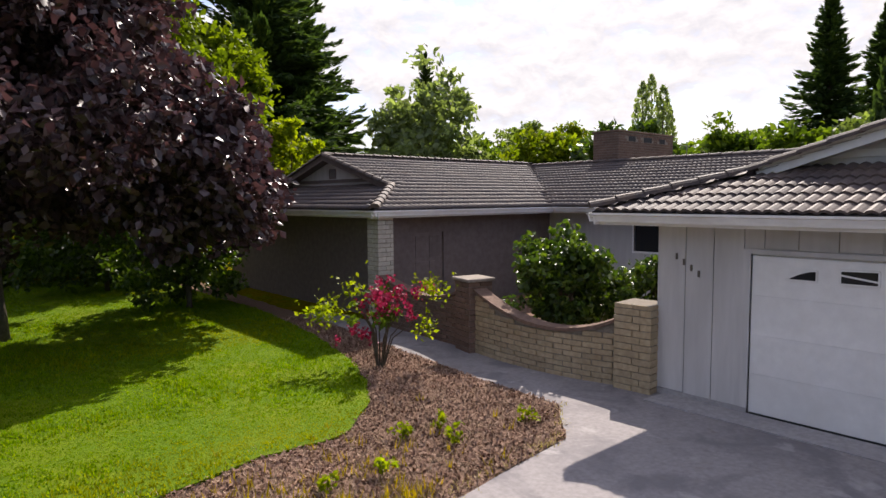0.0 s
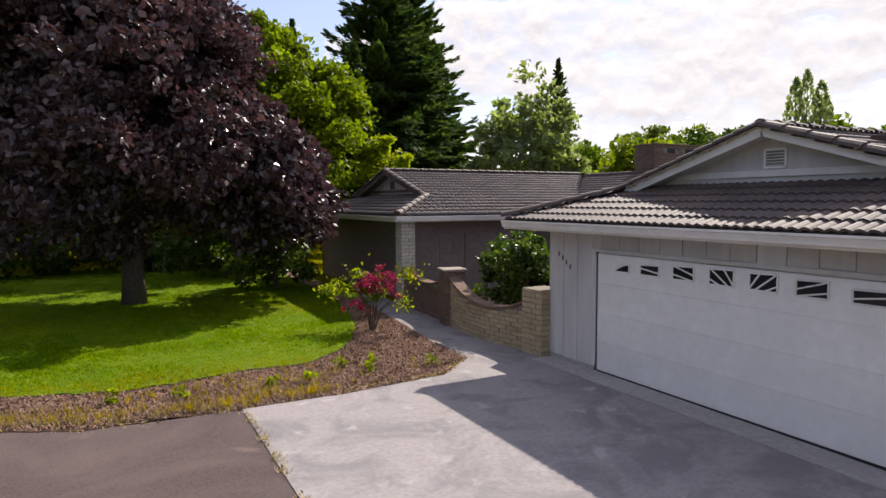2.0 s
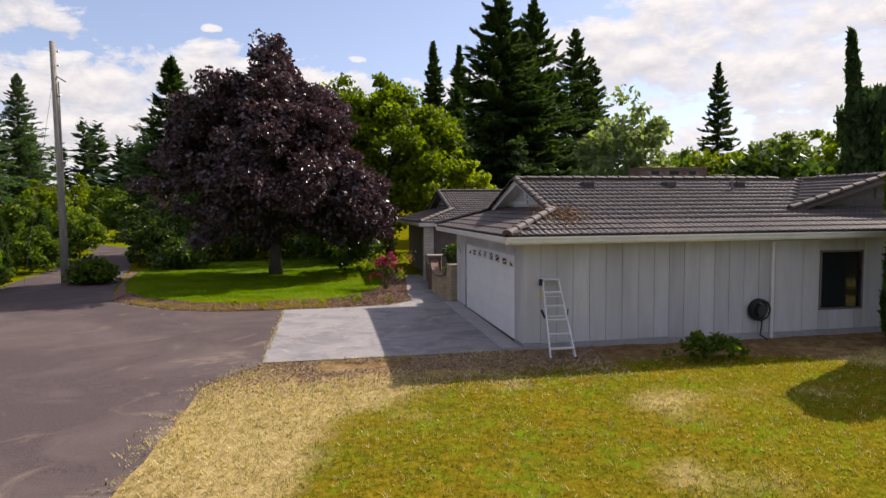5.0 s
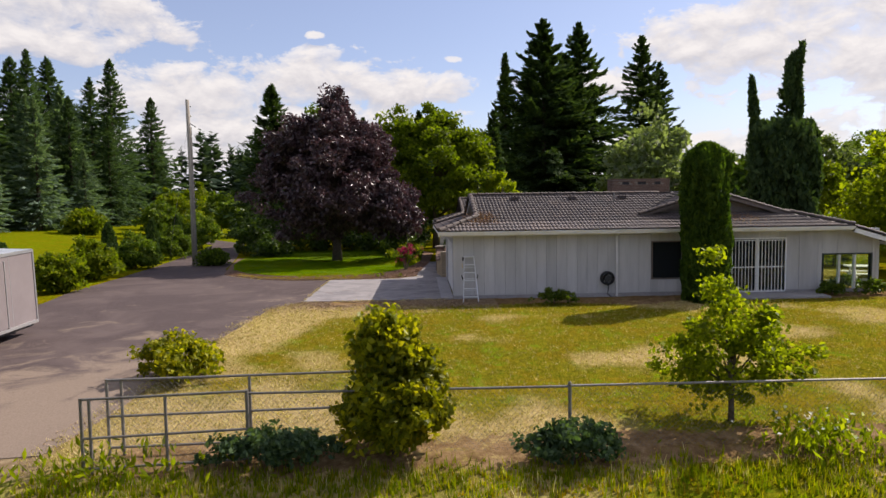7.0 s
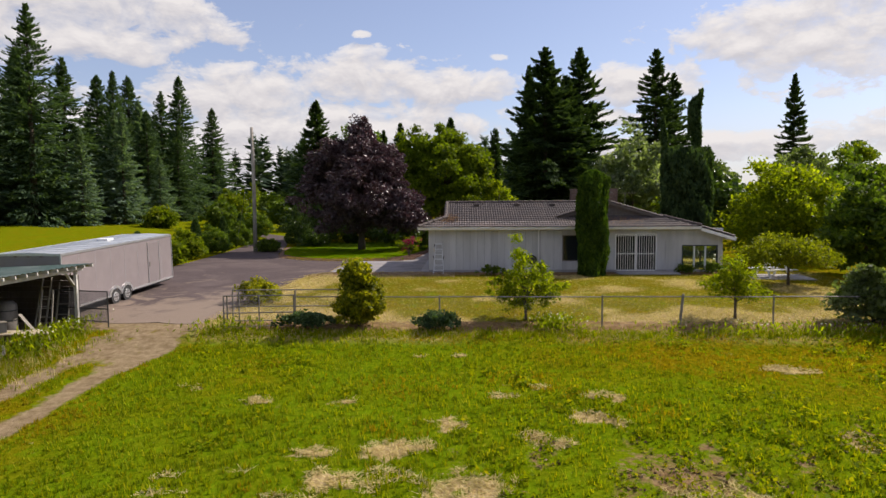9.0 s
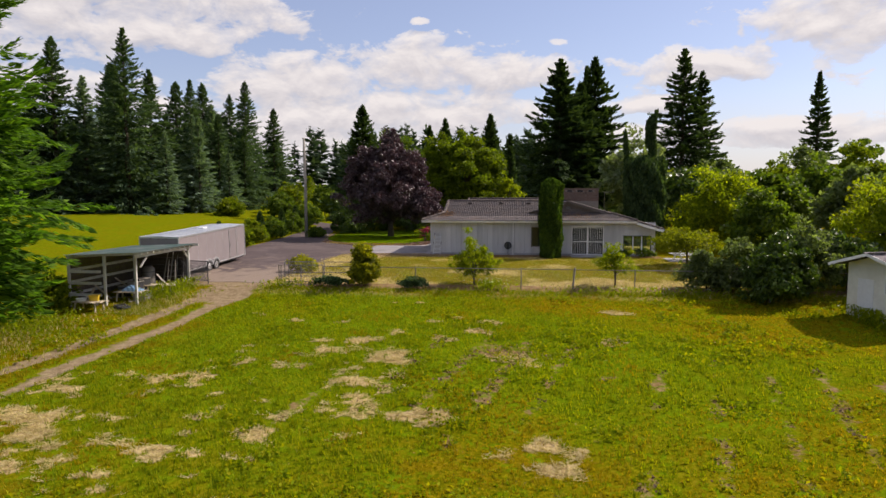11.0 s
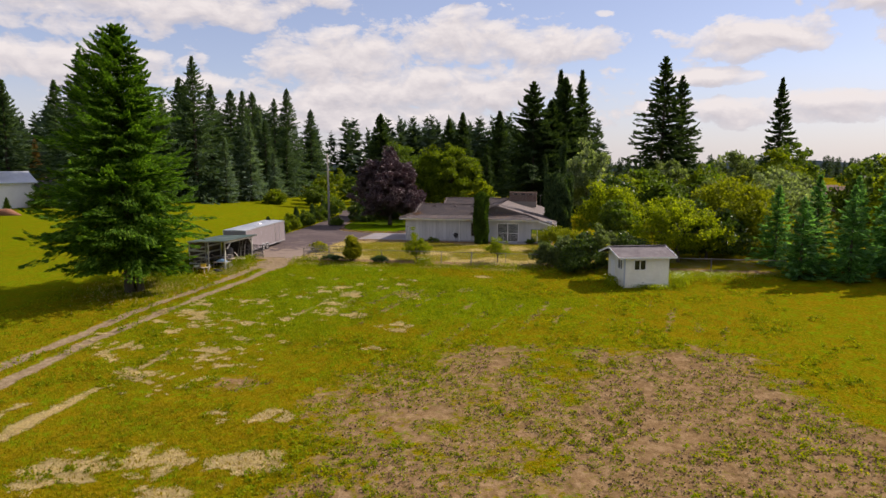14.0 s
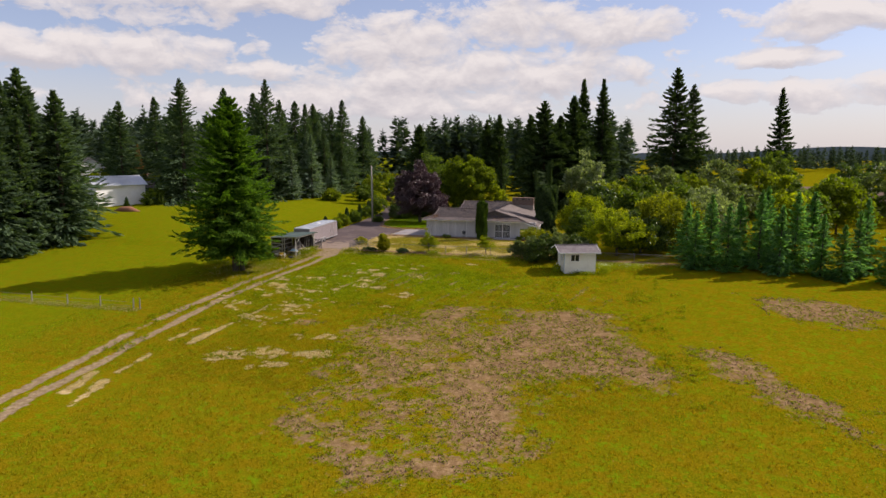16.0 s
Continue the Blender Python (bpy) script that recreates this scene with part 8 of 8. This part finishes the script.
def far_house(name, label, x, y, turn, L, W, H, R, wall, roof, category="house", lights=None):
    t = thing(name, label, category, (x, y, gz(x, y)), turn)
    part("wall", Build().box(-L / 2, -W / 2, -0.5, L / 2, W / 2, H), wall, t)
    part("roof", Build().slab([(-L / 2 - 0.5, -W / 2 - 0.5, H - 0.1), (L / 2 + 0.5, -W / 2 - 0.5, H - 0.1), (L / 2 + 0.5, 0, H + R), (-L / 2 - 0.5, 0, H + R)], 0.15).slab([(L / 2 + 0.5, W / 2 + 0.5, H - 0.1), (-L / 2 - 0.5, W / 2 + 0.5, H - 0.1), (-L / 2 - 0.5, 0, H + R), (L / 2 + 0.5, 0, H + R)], 0.15), roof, t)
    for s in (-1, 1):
        part("gable", Build().add([(s * L / 2, -W / 2, H), (s * L / 2, W / 2, H), (s * L / 2, 0, H + R - 0.08)], [(0, 1, 2)]), wall, t)
    n = max(2, int(L / 3)) if lights is None else lights
    for k in range(n):
        cx = -L / 2 + L * (k + 0.5) / n
        w = part("window", Build().box(cx - 0.5, -W / 2 - 0.03, H * 0.42, cx + 0.5, -W / 2 - 0.01, H * 0.8), PANE, t)
        part("window_frame", Build().box(cx - 0.58, -W / 2 - 0.045, H * 0.8, cx + 0.58, -W / 2 - 0.02, H * 0.86).box(cx - 0.58, -W / 2 - 0.045, H * 0.36, cx + 0.58, -W / 2 - 0.02, H * 0.42), WHITE, w)
    return t


far_house("white_barn", "white outbuilding with pale metal roof across the meadow", -73.5, 20.0, 62, 10.5, 8.0, 4.6, 1.9, WHITE, TRAILER_ROOF, "barn", 0)
far_house("grey_outbuilding", "small grey outbuilding at the meadow's edge", -79.5, 33.5, 40, 8, 6, 3.0, 1.5, SHINGLE, SHINGLE, "shed")
far_house("distant_house", "pale house with brown roof among the trees", -92, 62, 15, 12, 8, 3.4, 2.4, SHED_PAINT, BRICK_DARK)
far_house("distant_house", "pale house with brown roof among the trees", -112, 52, -40, 12, 9, 6.8, 3.4, WHITE, SHINGLE)
far_house("distant_house", "low brown-roofed house beyond the plantation", 88, 62, -10, 15, 9, 3.0, 2.2, HOUSE_WALL, BRICK_DARK)
far_house("distant_house", "low brown-roofed house beyond the plantation", 104, 70, 8, 14, 9, 3.0, 2.2, SHED_PAINT, BRICK_DARK)
far_house("distant_house", "low brown-roofed house beyond the plantation", 78, 74, 5, 13, 9, 3.0, 2.2, WHITE, BRICK_DARK)
for x, y, h, r, seed in [(-97.0, 41.5, 8.2, 4.2, 301), (-104.5, 45.5, 7.0, 3.6, 302), (-91.5, 47.0, 8.4, 4.0, 303), (-85.8, 49.5, 7.6, 3.2, 304)]:
    broadleaf("meadow_tree", "bushy yellow-green tree behind the meadow outbuildings", x, y, h, (r, r, h * 0.42), 0.3, LEAF_YELLOW, 80, 60, 1.1, 0.12, seed, 0.6, limbs=6, group="trees behind the outbuildings")
conifer("withered_fir", "half-dead conifer with rusty brown needles", -97.5, 55.5, 15.5, 3.6, 305, NEEDLE_RUST, 110, 34, 0.9, 0.05, 0.8, 0.3)
conifer("arborvitae", "small dark conical evergreen beside the white barn", -65.9, 15.0, 3.6, 1.1, 306, CYPRESS, 90, 30, 0.45, 0.02, 0.75, 0.1)
mound = thing("soil_mound", "reddish brown mound of soil on the far meadow", "mound", (-61.0, 9.5, gz(-61.0, 9.5)))
part("heap", Build().tube([(-3.2, 0, 0), (-1.5, 0.2, 0.1), (1.0, -0.1, 0.15), (3.2, 0, 0)], [0.1, 0.8, 0.9, 0.1], 10), surface("red_soil", (0.22, 0.10, 0.06), (0.32, 0.16, 0.10), None, 6, 1, 0.95), mound, smooth=True)
mound = thing("soil_mound", "grassy mound of soil by the drive", "mound", (-14.5, 5.5, gz(-14.5, 5.5)))
part("heap", Build().tube([(-1.8, 0, 0), (-0.8, 0.2, 0.05), (0.5, -0.1, 0.1), (1.7, 0, 0)], [0.1, 0.5, 0.6, 0.1], 10), surface("dry_soil", (0.26, 0.18, 0.10), (0.40, 0.30, 0.18), None, 6, 1, 0.95), mound, smooth=True)
wl = thing("retaining_wall", "low pale concrete wall beside the drive", "wall", (-13.0, 3, 0))
part("wall_face", Build().box(-0.12, -4, -0.1, 0.12, 9, 0.5), CONCRETE, wl)
part("wall_cap", Build().box(-0.17, -4.05, 0.5, 0.17, 9.05, 0.56), CONCRETE, wl)


def far_woods():
    """Distant fir woods, past counting."""
    rng = np.random.default_rng(77)
    protos = [conifer_parts(1.0, 0.22, 900 + k, 28, 8, 0.17, 0.02, 0.85, 0.2) for k in range(3)]
    belts = [(-260, -70, 120, 190, 240, 20, 30), (-70, 40, 175, 260, 150, 22, 30), (-330, -110, 40, 130, 290, 21, 29), (60, 300, 420, 560, 150, 14, 20), (-420, -150, -90, 60, 150, 20, 28), (190, 360, -60, 280, 130, 14, 20)]
    vs, fs, base = [], [], 0
    for x0, x1, y0, y1, n, h0, h1 in belts:
        for _ in range(n):
            x, y = rng.uniform(x0, x1), rng.uniform(y0, y1)
            h = rng.uniform(h0, h1) * rng.choice([1.0, 1.0, 0.8])
            v, f = protos[rng.integers(3)]
            a = rng.uniform(0, 6.28)
            c, s = math.cos(a), math.sin(a)
            w = v @ np.array([[c, -s, 0], [s, c, 0], [0, 0, 1]]) * np.array([h * 1.15, h * 1.15, h]) + np.array([x, y, 0.5])
            vs.append(w)
            fs.append(f + base)
            base += len(w)
    me = from_arrays("distant_woods", np.concatenate(vs), None, NEEDLE_HAZED, np.concatenate(fs))
    tagged(new("distant_woods", me), "dark distant belt of fir woods, haze put into its colour", "woods", kind="stuff")
    hill = Build()
    n = 60
    for k in range(n + 1):
        x = -900 + 2600 * k / n
        h = 18 + 16 * math.sin(k * 0.21 + 1) + 7 * math.sin(k * 0.63)
        hill.v += [(x, 1500 + 120 * math.sin(k * 0.1), -5), (x, 1500 + 120 * math.sin(k * 0.1), 6 + 0.6 * max(0, h)), (x, 2100, -5)]
    for k in range(n):
        i = 3 * k
        hill.f += [(i, i + 3, i + 4, i + 1), (i + 1, i + 4, i + 5, i + 2)]
    tagged(new("backdrop", hill.mesh("backdrop", HAZED_HILL, True)), "low wooded hills on the horizon, haze put into their colour", "hills", kind="structure")


far_woods()


# ---- grass, straw and chips ----
LITTER = foliage("dry_litter", (0.27, 0.185, 0.115), (0.35, 0.25, 0.16), (0.45, 0.335, 0.22), 0.0, 0.9, 0.05)


def blades(name, x, y, z, height, width, mat, rng, label, category="grass", lean=0.5, per=4):
    """Tufts of bent blades, each blade a narrow triangle."""
    n = len(x)
    base = np.repeat(np.stack([x, y, z], 1), per, 0) + np.concatenate([rng.normal(0, 0.035, (n * per, 2)), np.zeros((n * per, 1))], 1)
    h = np.repeat(height, per) * rng.uniform(0.6, 1.2, n * per)
    a = rng.random(n * per) * 2 * math.pi
    out = np.stack([np.cos(a), np.sin(a), np.zeros_like(a)], 1)
    side = np.stack([-np.sin(a), np.cos(a), np.zeros_like(a)], 1)
    w = (width * rng.uniform(0.7, 1.3, n * per))[:, None]
    tip = base + out * (h * lean * rng.uniform(0.3, 1.4, n * per))[:, None]
    tip[:, 2] += h
    v = np.stack([base - side * w, base + side * w, tip], 1).reshape(-1, 3)
    tris = np.arange(n * per * 3).reshape(-1, 3)
    tagged(new(name, from_arrays(name, v, None, mat, tris)), label, category, kind="stuff")


def scatter_field():
    rng = np.random.default_rng(91)

    def spots(n, x0, x1, y0, y1):
        return rng.uniform(x0, x1, n), rng.uniform(y0, y1, n)

    # field grass: nearer and denser below the path
    x, y = spots(110000, -14, 42, -62, -17.6)
    dens = np.clip(1.25 - np.abs(x - 9 - (-y - 24) * 0.28) / 30, 0.25, 1)
    soil, straw, dry, rut, lush = cover(x, y)
    keep = (rng.random(len(x)) < dens) & (soil < 0.35) & (rut < 0.25) & (straw < 0.5)
    x, y, lush = x[keep], y[keep], lush[keep]
    z = ground_height(x, y, np.zeros(len(x)))
    g = 0.15 * rng.random(len(x)) + 0.85 * cloudy(x, y, 2.1, 92) < 0.40 + 0.42 * lush
    tall = 0.06 + 0.10 * lattice(x, y, 1.3, 93) + 0.06 * lush
    blades("field_grass", x[g], y[g], z[g], tall[g], 0.016, GRASS, rng, "green meadow grass in uneven tufts")
    blades("yellow_grass", x[~g], y[~g], z[~g], tall[~g] * 0.8, 0.015, GRASS_YEL, rng, "yellowing meadow grass in uneven tufts")
    # further out
    x, y = spots(42000, 5, 78, -100, -50)
    soil, straw, dry, rut, lush = cover(x, y)
    keep = (soil < 0.3) & (rut < 0.3)
    x, y = x[keep], y[keep]
    z = ground_height(x, y, np.zeros(len(x)))
    blades("yellow_grass", x, y, z, np.full(len(x), 0.16), 0.02, GRASS_YEL, rng, "short yellow-green meadow grass", per=3)
    # straw litter
    x, y = spots(130000, -4, 24, -66, -18)
    soil, straw, dry, rut, lush = cover(x, y)
    keep = straw > 0.3
    x, y = x[keep], y[keep]
    z = ground_height(x, y, np.zeros(len(x)))
    blades("cut_straw", x, y, z + 0.02, np.full(len(x), 0.05), 0.011, GRASS_DRY, rng, "pale cut straw lying in patches", "straw", 4.0, 5)
    # weeds and clods on the bare soil
    x, y = spots(52000, 10, 64, -80, -26)
    soil, straw, dry, rut, lush = cover(x, y)
    keep = (soil > 0.28) & (lattice(x, y, 1.1, 95) > 0.30)
    x, y = x[keep], y[keep]
    z = ground_height(x, y, np.ones(len(x)))
    g = rng.random(len(x)) < 0.66
    c = np.repeat(np.stack([x[g], y[g], z[g] + 0.05], 1), 7, 0) + rng.normal(0, 0.07, (7 * g.sum(), 3)) * np.array([0.8, 0.8, 0.4])
    tagged(new("soil_weeds", leaves_mesh("soil_weeds", c, 0.055, GRASS, rng, 0.55, 1.6)), "leafy green weeds sprouting on bare soil", "weeds", kind="stuff")
    c = np.repeat(np.stack([x[~g], y[~g], z[~g] + 0.02], 1), 5, 0) + rng.normal(0, 0.11, (5 * (~g).sum(), 3)) * np.array([1, 1, 0.25])
    tagged(new("soil_clods", leaves_mesh("soil_clods", c, 0.08, CLOD, rng, 0.2, 1.1)), "dry crumbled clods of brown soil", "soil", kind="stuff")
    # broad-leaved weeds in the grass
    x, y = spots(8500, -6, 44, -58, -19)
    z = ground_height(x, y, np.zeros(len(x)))
    m = lattice(x, y, 2.2, 97) > 0.62
    x, y, z = x[m], y[m], z[m]
    c = np.repeat(np.stack([x, y, z + 0.10], 1), 12, 0) + rng.normal(0, 0.10, (12 * len(x), 3)) * np.array([1, 1, 0.6])
    tagged(new("field_weeds", leaves_mesh("field_weeds", c, 0.075, GRASS, rng, 0.5, 1.7)), "leafy green weeds in the field grass", "weeds", kind="stuff")
    # front lawn: dry and green patches
    x, y = spots(52000, 0.3, 30, -17.6, -3.6)
    soil, straw, dry, rut, lush = cover(x, y)
    edge = np.interp(y, [-18, -17, -15, -11.1, -6.8, -4.4, -2.9], [0.15, 0.4, 0.45, 0.6, 0.95, 1.0, 1.95])
    keep = (x > edge + 0.05) & (soil < 0.2 + 0.6 * rng.random(len(x))) & ~((x > 18.8) & (x < 22.7) & (y > -4.3))
    x, y, dry = x[keep], y[keep], dry[keep]
    z = ground_height(x, y, np.zeros(len(x)))
    d = rng.random(len(x)) < 0.08 + 0.88 * dry
    blades("dry_lawn", x[d], y[d], z[d], np.full(d.sum(), 0.06), 0.008, GRASS_DRY, rng, "short sun-dried lawn grass", lean=1.2)
    blades("patchy_lawn", x[~d], y[~d], z[~d], np.full((~d).sum(), 0.06), 0.009, LAWN_DRY, rng, "patchy yellow-green lawn grass", per=3)
    # ragged growth along the fence and track
    x = np.concatenate([rng.uniform(0.6, 46, 6000), rng.normal(-4.4, 0.8, 2500), rng.normal(-8, 2.0, 4500), rng.uniform(-34, -8.5, 4000)])
    y = np.concatenate([rng.normal(-18.3, 0.28, 6000), rng.uniform(-24, -18, 2500), rng.normal(-29, 2.5, 4500), rng.normal(-47.8, 0.3, 4000)])
    z = ground_height(x, y, np.zeros(len(x)))
    g = rng.random(len(x)) < np.where(y > -19.4, 0.88, 0.6)
    h = rng.uniform(0.07, 0.22, len(x))
    blades("rank_grass", x[g], y[g], z[g], h[g], 0.012, GRASS, rng, "tall rank grass along the fence", lean=0.4)
    blades("seeding_grass", x[~g], y[~g], z[~g], h[~g] * 1.15, 0.009, GRASS_DRY, rng, "tall dry seeding grass along the fence", lean=0.4)


CLOD = foliage("soil_clod", (0.12, 0.07, 0.04), (0.22, 0.14, 0.085), (0.34, 0.24, 0.15), 0.0, 0.95, 0.05)
scatter_field()


def scatter_lawn():
    rng = np.random.default_rng(95)
    poly = LAWN_EDGE
    x, y = rng.uniform(-7, 7, 90000), rng.uniform(5.8, 27, 90000)
    near = rng.random(len(x)) < np.clip(1.3 - (y - 6) / 16, 0.25, 1)
    x, y = x[near], y[near]
    keep = np.array([inside(poly, a, b) for a, b in zip(x, y)])
    x, y = x[keep], y[keep]
    h = 0.015 + 0.05 * lattice(x, y, 0.9, 99) ** 2
    yel = cloudy(x, y, 2.6, 98) * 0.75 + 0.25 * rng.random(len(x)) + 0.35 * step(7.8 - y, 0, 1.4) > 0.60
    blades("lawn_grass", x[~yel], y[~yel], np.full((~yel).sum(), 0.05), h[~yel], 0.009, LAWN_BLADE, rng, "vivid green lawn grass", per=4)
    blades("pale_lawn_grass", x[yel], y[yel], np.full(yel.sum(), 0.05), h[yel], 0.009, LAWN_PALE, rng, "yellow-green lawn grass", per=4)
    x, y = rng.uniform(-4.4, 7.2, 110000), rng.uniform(4.3, 14, 110000)
    keep = np.array([inside(BED_EDGE, a, b) and not inside(LAWN_EDGE, a, b) for a, b in zip(x, y)])
    x, y = x[keep], y[keep]
    c = np.stack([x, y, 0.03 + 0.02 * rng.random(len(x))], 1)
    tagged(new("bark_chips", leaves_mesh("bark_chips", c, 0.026, CHIP, rng, 0.93, 2.4)), "loose reddish bark chips on the bed", "mulch", kind="stuff")
    # dry fringe where bed meets asphalt and lawn
    x = np.concatenate([rng.uniform(-3.5, 3.4, 2200), rng.normal(2.2, 1.5, 700)])
    y = np.where(np.arange(2900) < 2200, np.interp(x, [-3.8, -1.8, 0, 2, 3.6], [7.3, 5.4, 4.6, 4.45, 4.5]) + np.abs(rng.normal(0, 0.3, 2900)), rng.normal(5.6, 0.5, 2900))
    keep = np.array([inside(BED_EDGE, a, b) for a, b in zip(x, y)])
    x, y = x[keep], y[keep]
    g = rng.random(len(x)) < 0.85
    blades("dry_fringe", x[g], y[g], np.full(g.sum(), 0.03), np.full(g.sum(), 0.055), 0.007, LITTER, rng, "dry straw-coloured grass along the bed", lean=0.9)
    blades("green_fringe", x[~g], y[~g], np.full((~g).sum(), 0.03), np.full((~g).sum(), 0.13), 0.009, GRASS_YEL, rng, "yellow-green grass along the bed", lean=0.6)


scatter_lawn()


def edge_litter():
    """Dry litter and tufts that have crept over the edges of the paving."""
    rng = np.random.default_rng(97)
    runs = [((1.98, -2.9), (1.98, 4.3), 0.022), ((2.0, -2.95), (7.7, -2.95), 0.14), ((1.9, -2.9), (1.0, -4.6), 0.16), ((1.0, -4.6), (0.62, -11), 0.16), ((0.6, -11), (0.2, -17.6), 0.2),
            ((-0.1, 4.55), (2.0, 4.42), 0.07), ((2.0, 4.42), (5.4, 4.62), 0.06), ((-1.8, 5.35), (-0.1, 4.55), 0.08), ((-3.75, 7.2), (-1.8, 5.35), 0.1), ((5.4, 4.62), (6.4, 5.5), 0.05)]
    xs, ys = [], []
    for (x0, y0), (x1, y1), wide in runs:
        n = int(math.hypot(x1 - x0, y1 - y0) * 130 * (0.4 + 3 * wide))
        f = rng.random(n)
        clump = lattice(f * 40, np.full(n, x0 * 7.0), 1.6, 98)
        keep = clump > 0.35
        xs.append((x0 + (x1 - x0) * f + rng.normal(0, wide, n))[keep])
        ys.append((y0 + (y1 - y0) * f + rng.normal(0, wide, n))[keep])
    x, y = np.concatenate(xs), np.concatenate(ys)
    z = level(y) + 0.022
    c = np.stack([x, y, z + 0.012 * rng.random(len(x))], 1)
    m = rng.random(len(x)) < 0.6
    tagged(new("dry_litter", leaves_mesh("dry_litter", c[m], 0.022, LITTER, rng, 0.85, 2.6)), "dry brown litter along the edges of the paving", "litter", kind="stuff")
    blades("edge_grass", x[~m], y[~m], z[~m] - 0.02, rng.uniform(0.03, 0.09, (~m).sum()), 0.007, GRASS_DRY, rng, "dry grass creeping over the paving's edges", lean=1.0)
    # pinkish dry litter on the worn corner by the pad
    n = 16000
    x, y = rng.uniform(1.0, 9.5, n), -2.9 - np.abs(rng.normal(0, 1.1, n))
    keep = (x > np.interp(y, [-6.8, -4.4, -2.9], [0.95, 1.0, 1.95])) & (lattice(x, y, 0.7, 101) > 0.3)
    x, y = x[keep], y[keep]
    z = ground_height(x, y, np.zeros(len(x))) + 0.02
    tagged(new("dry_litter", leaves_mesh("dry_litter", np.stack([x, y, z], 1), 0.024, LITTER, rng, 0.85, 2.8)), "dry straw and leaf litter on the worn lawn", "litter", kind="stuff")


edge_litter()
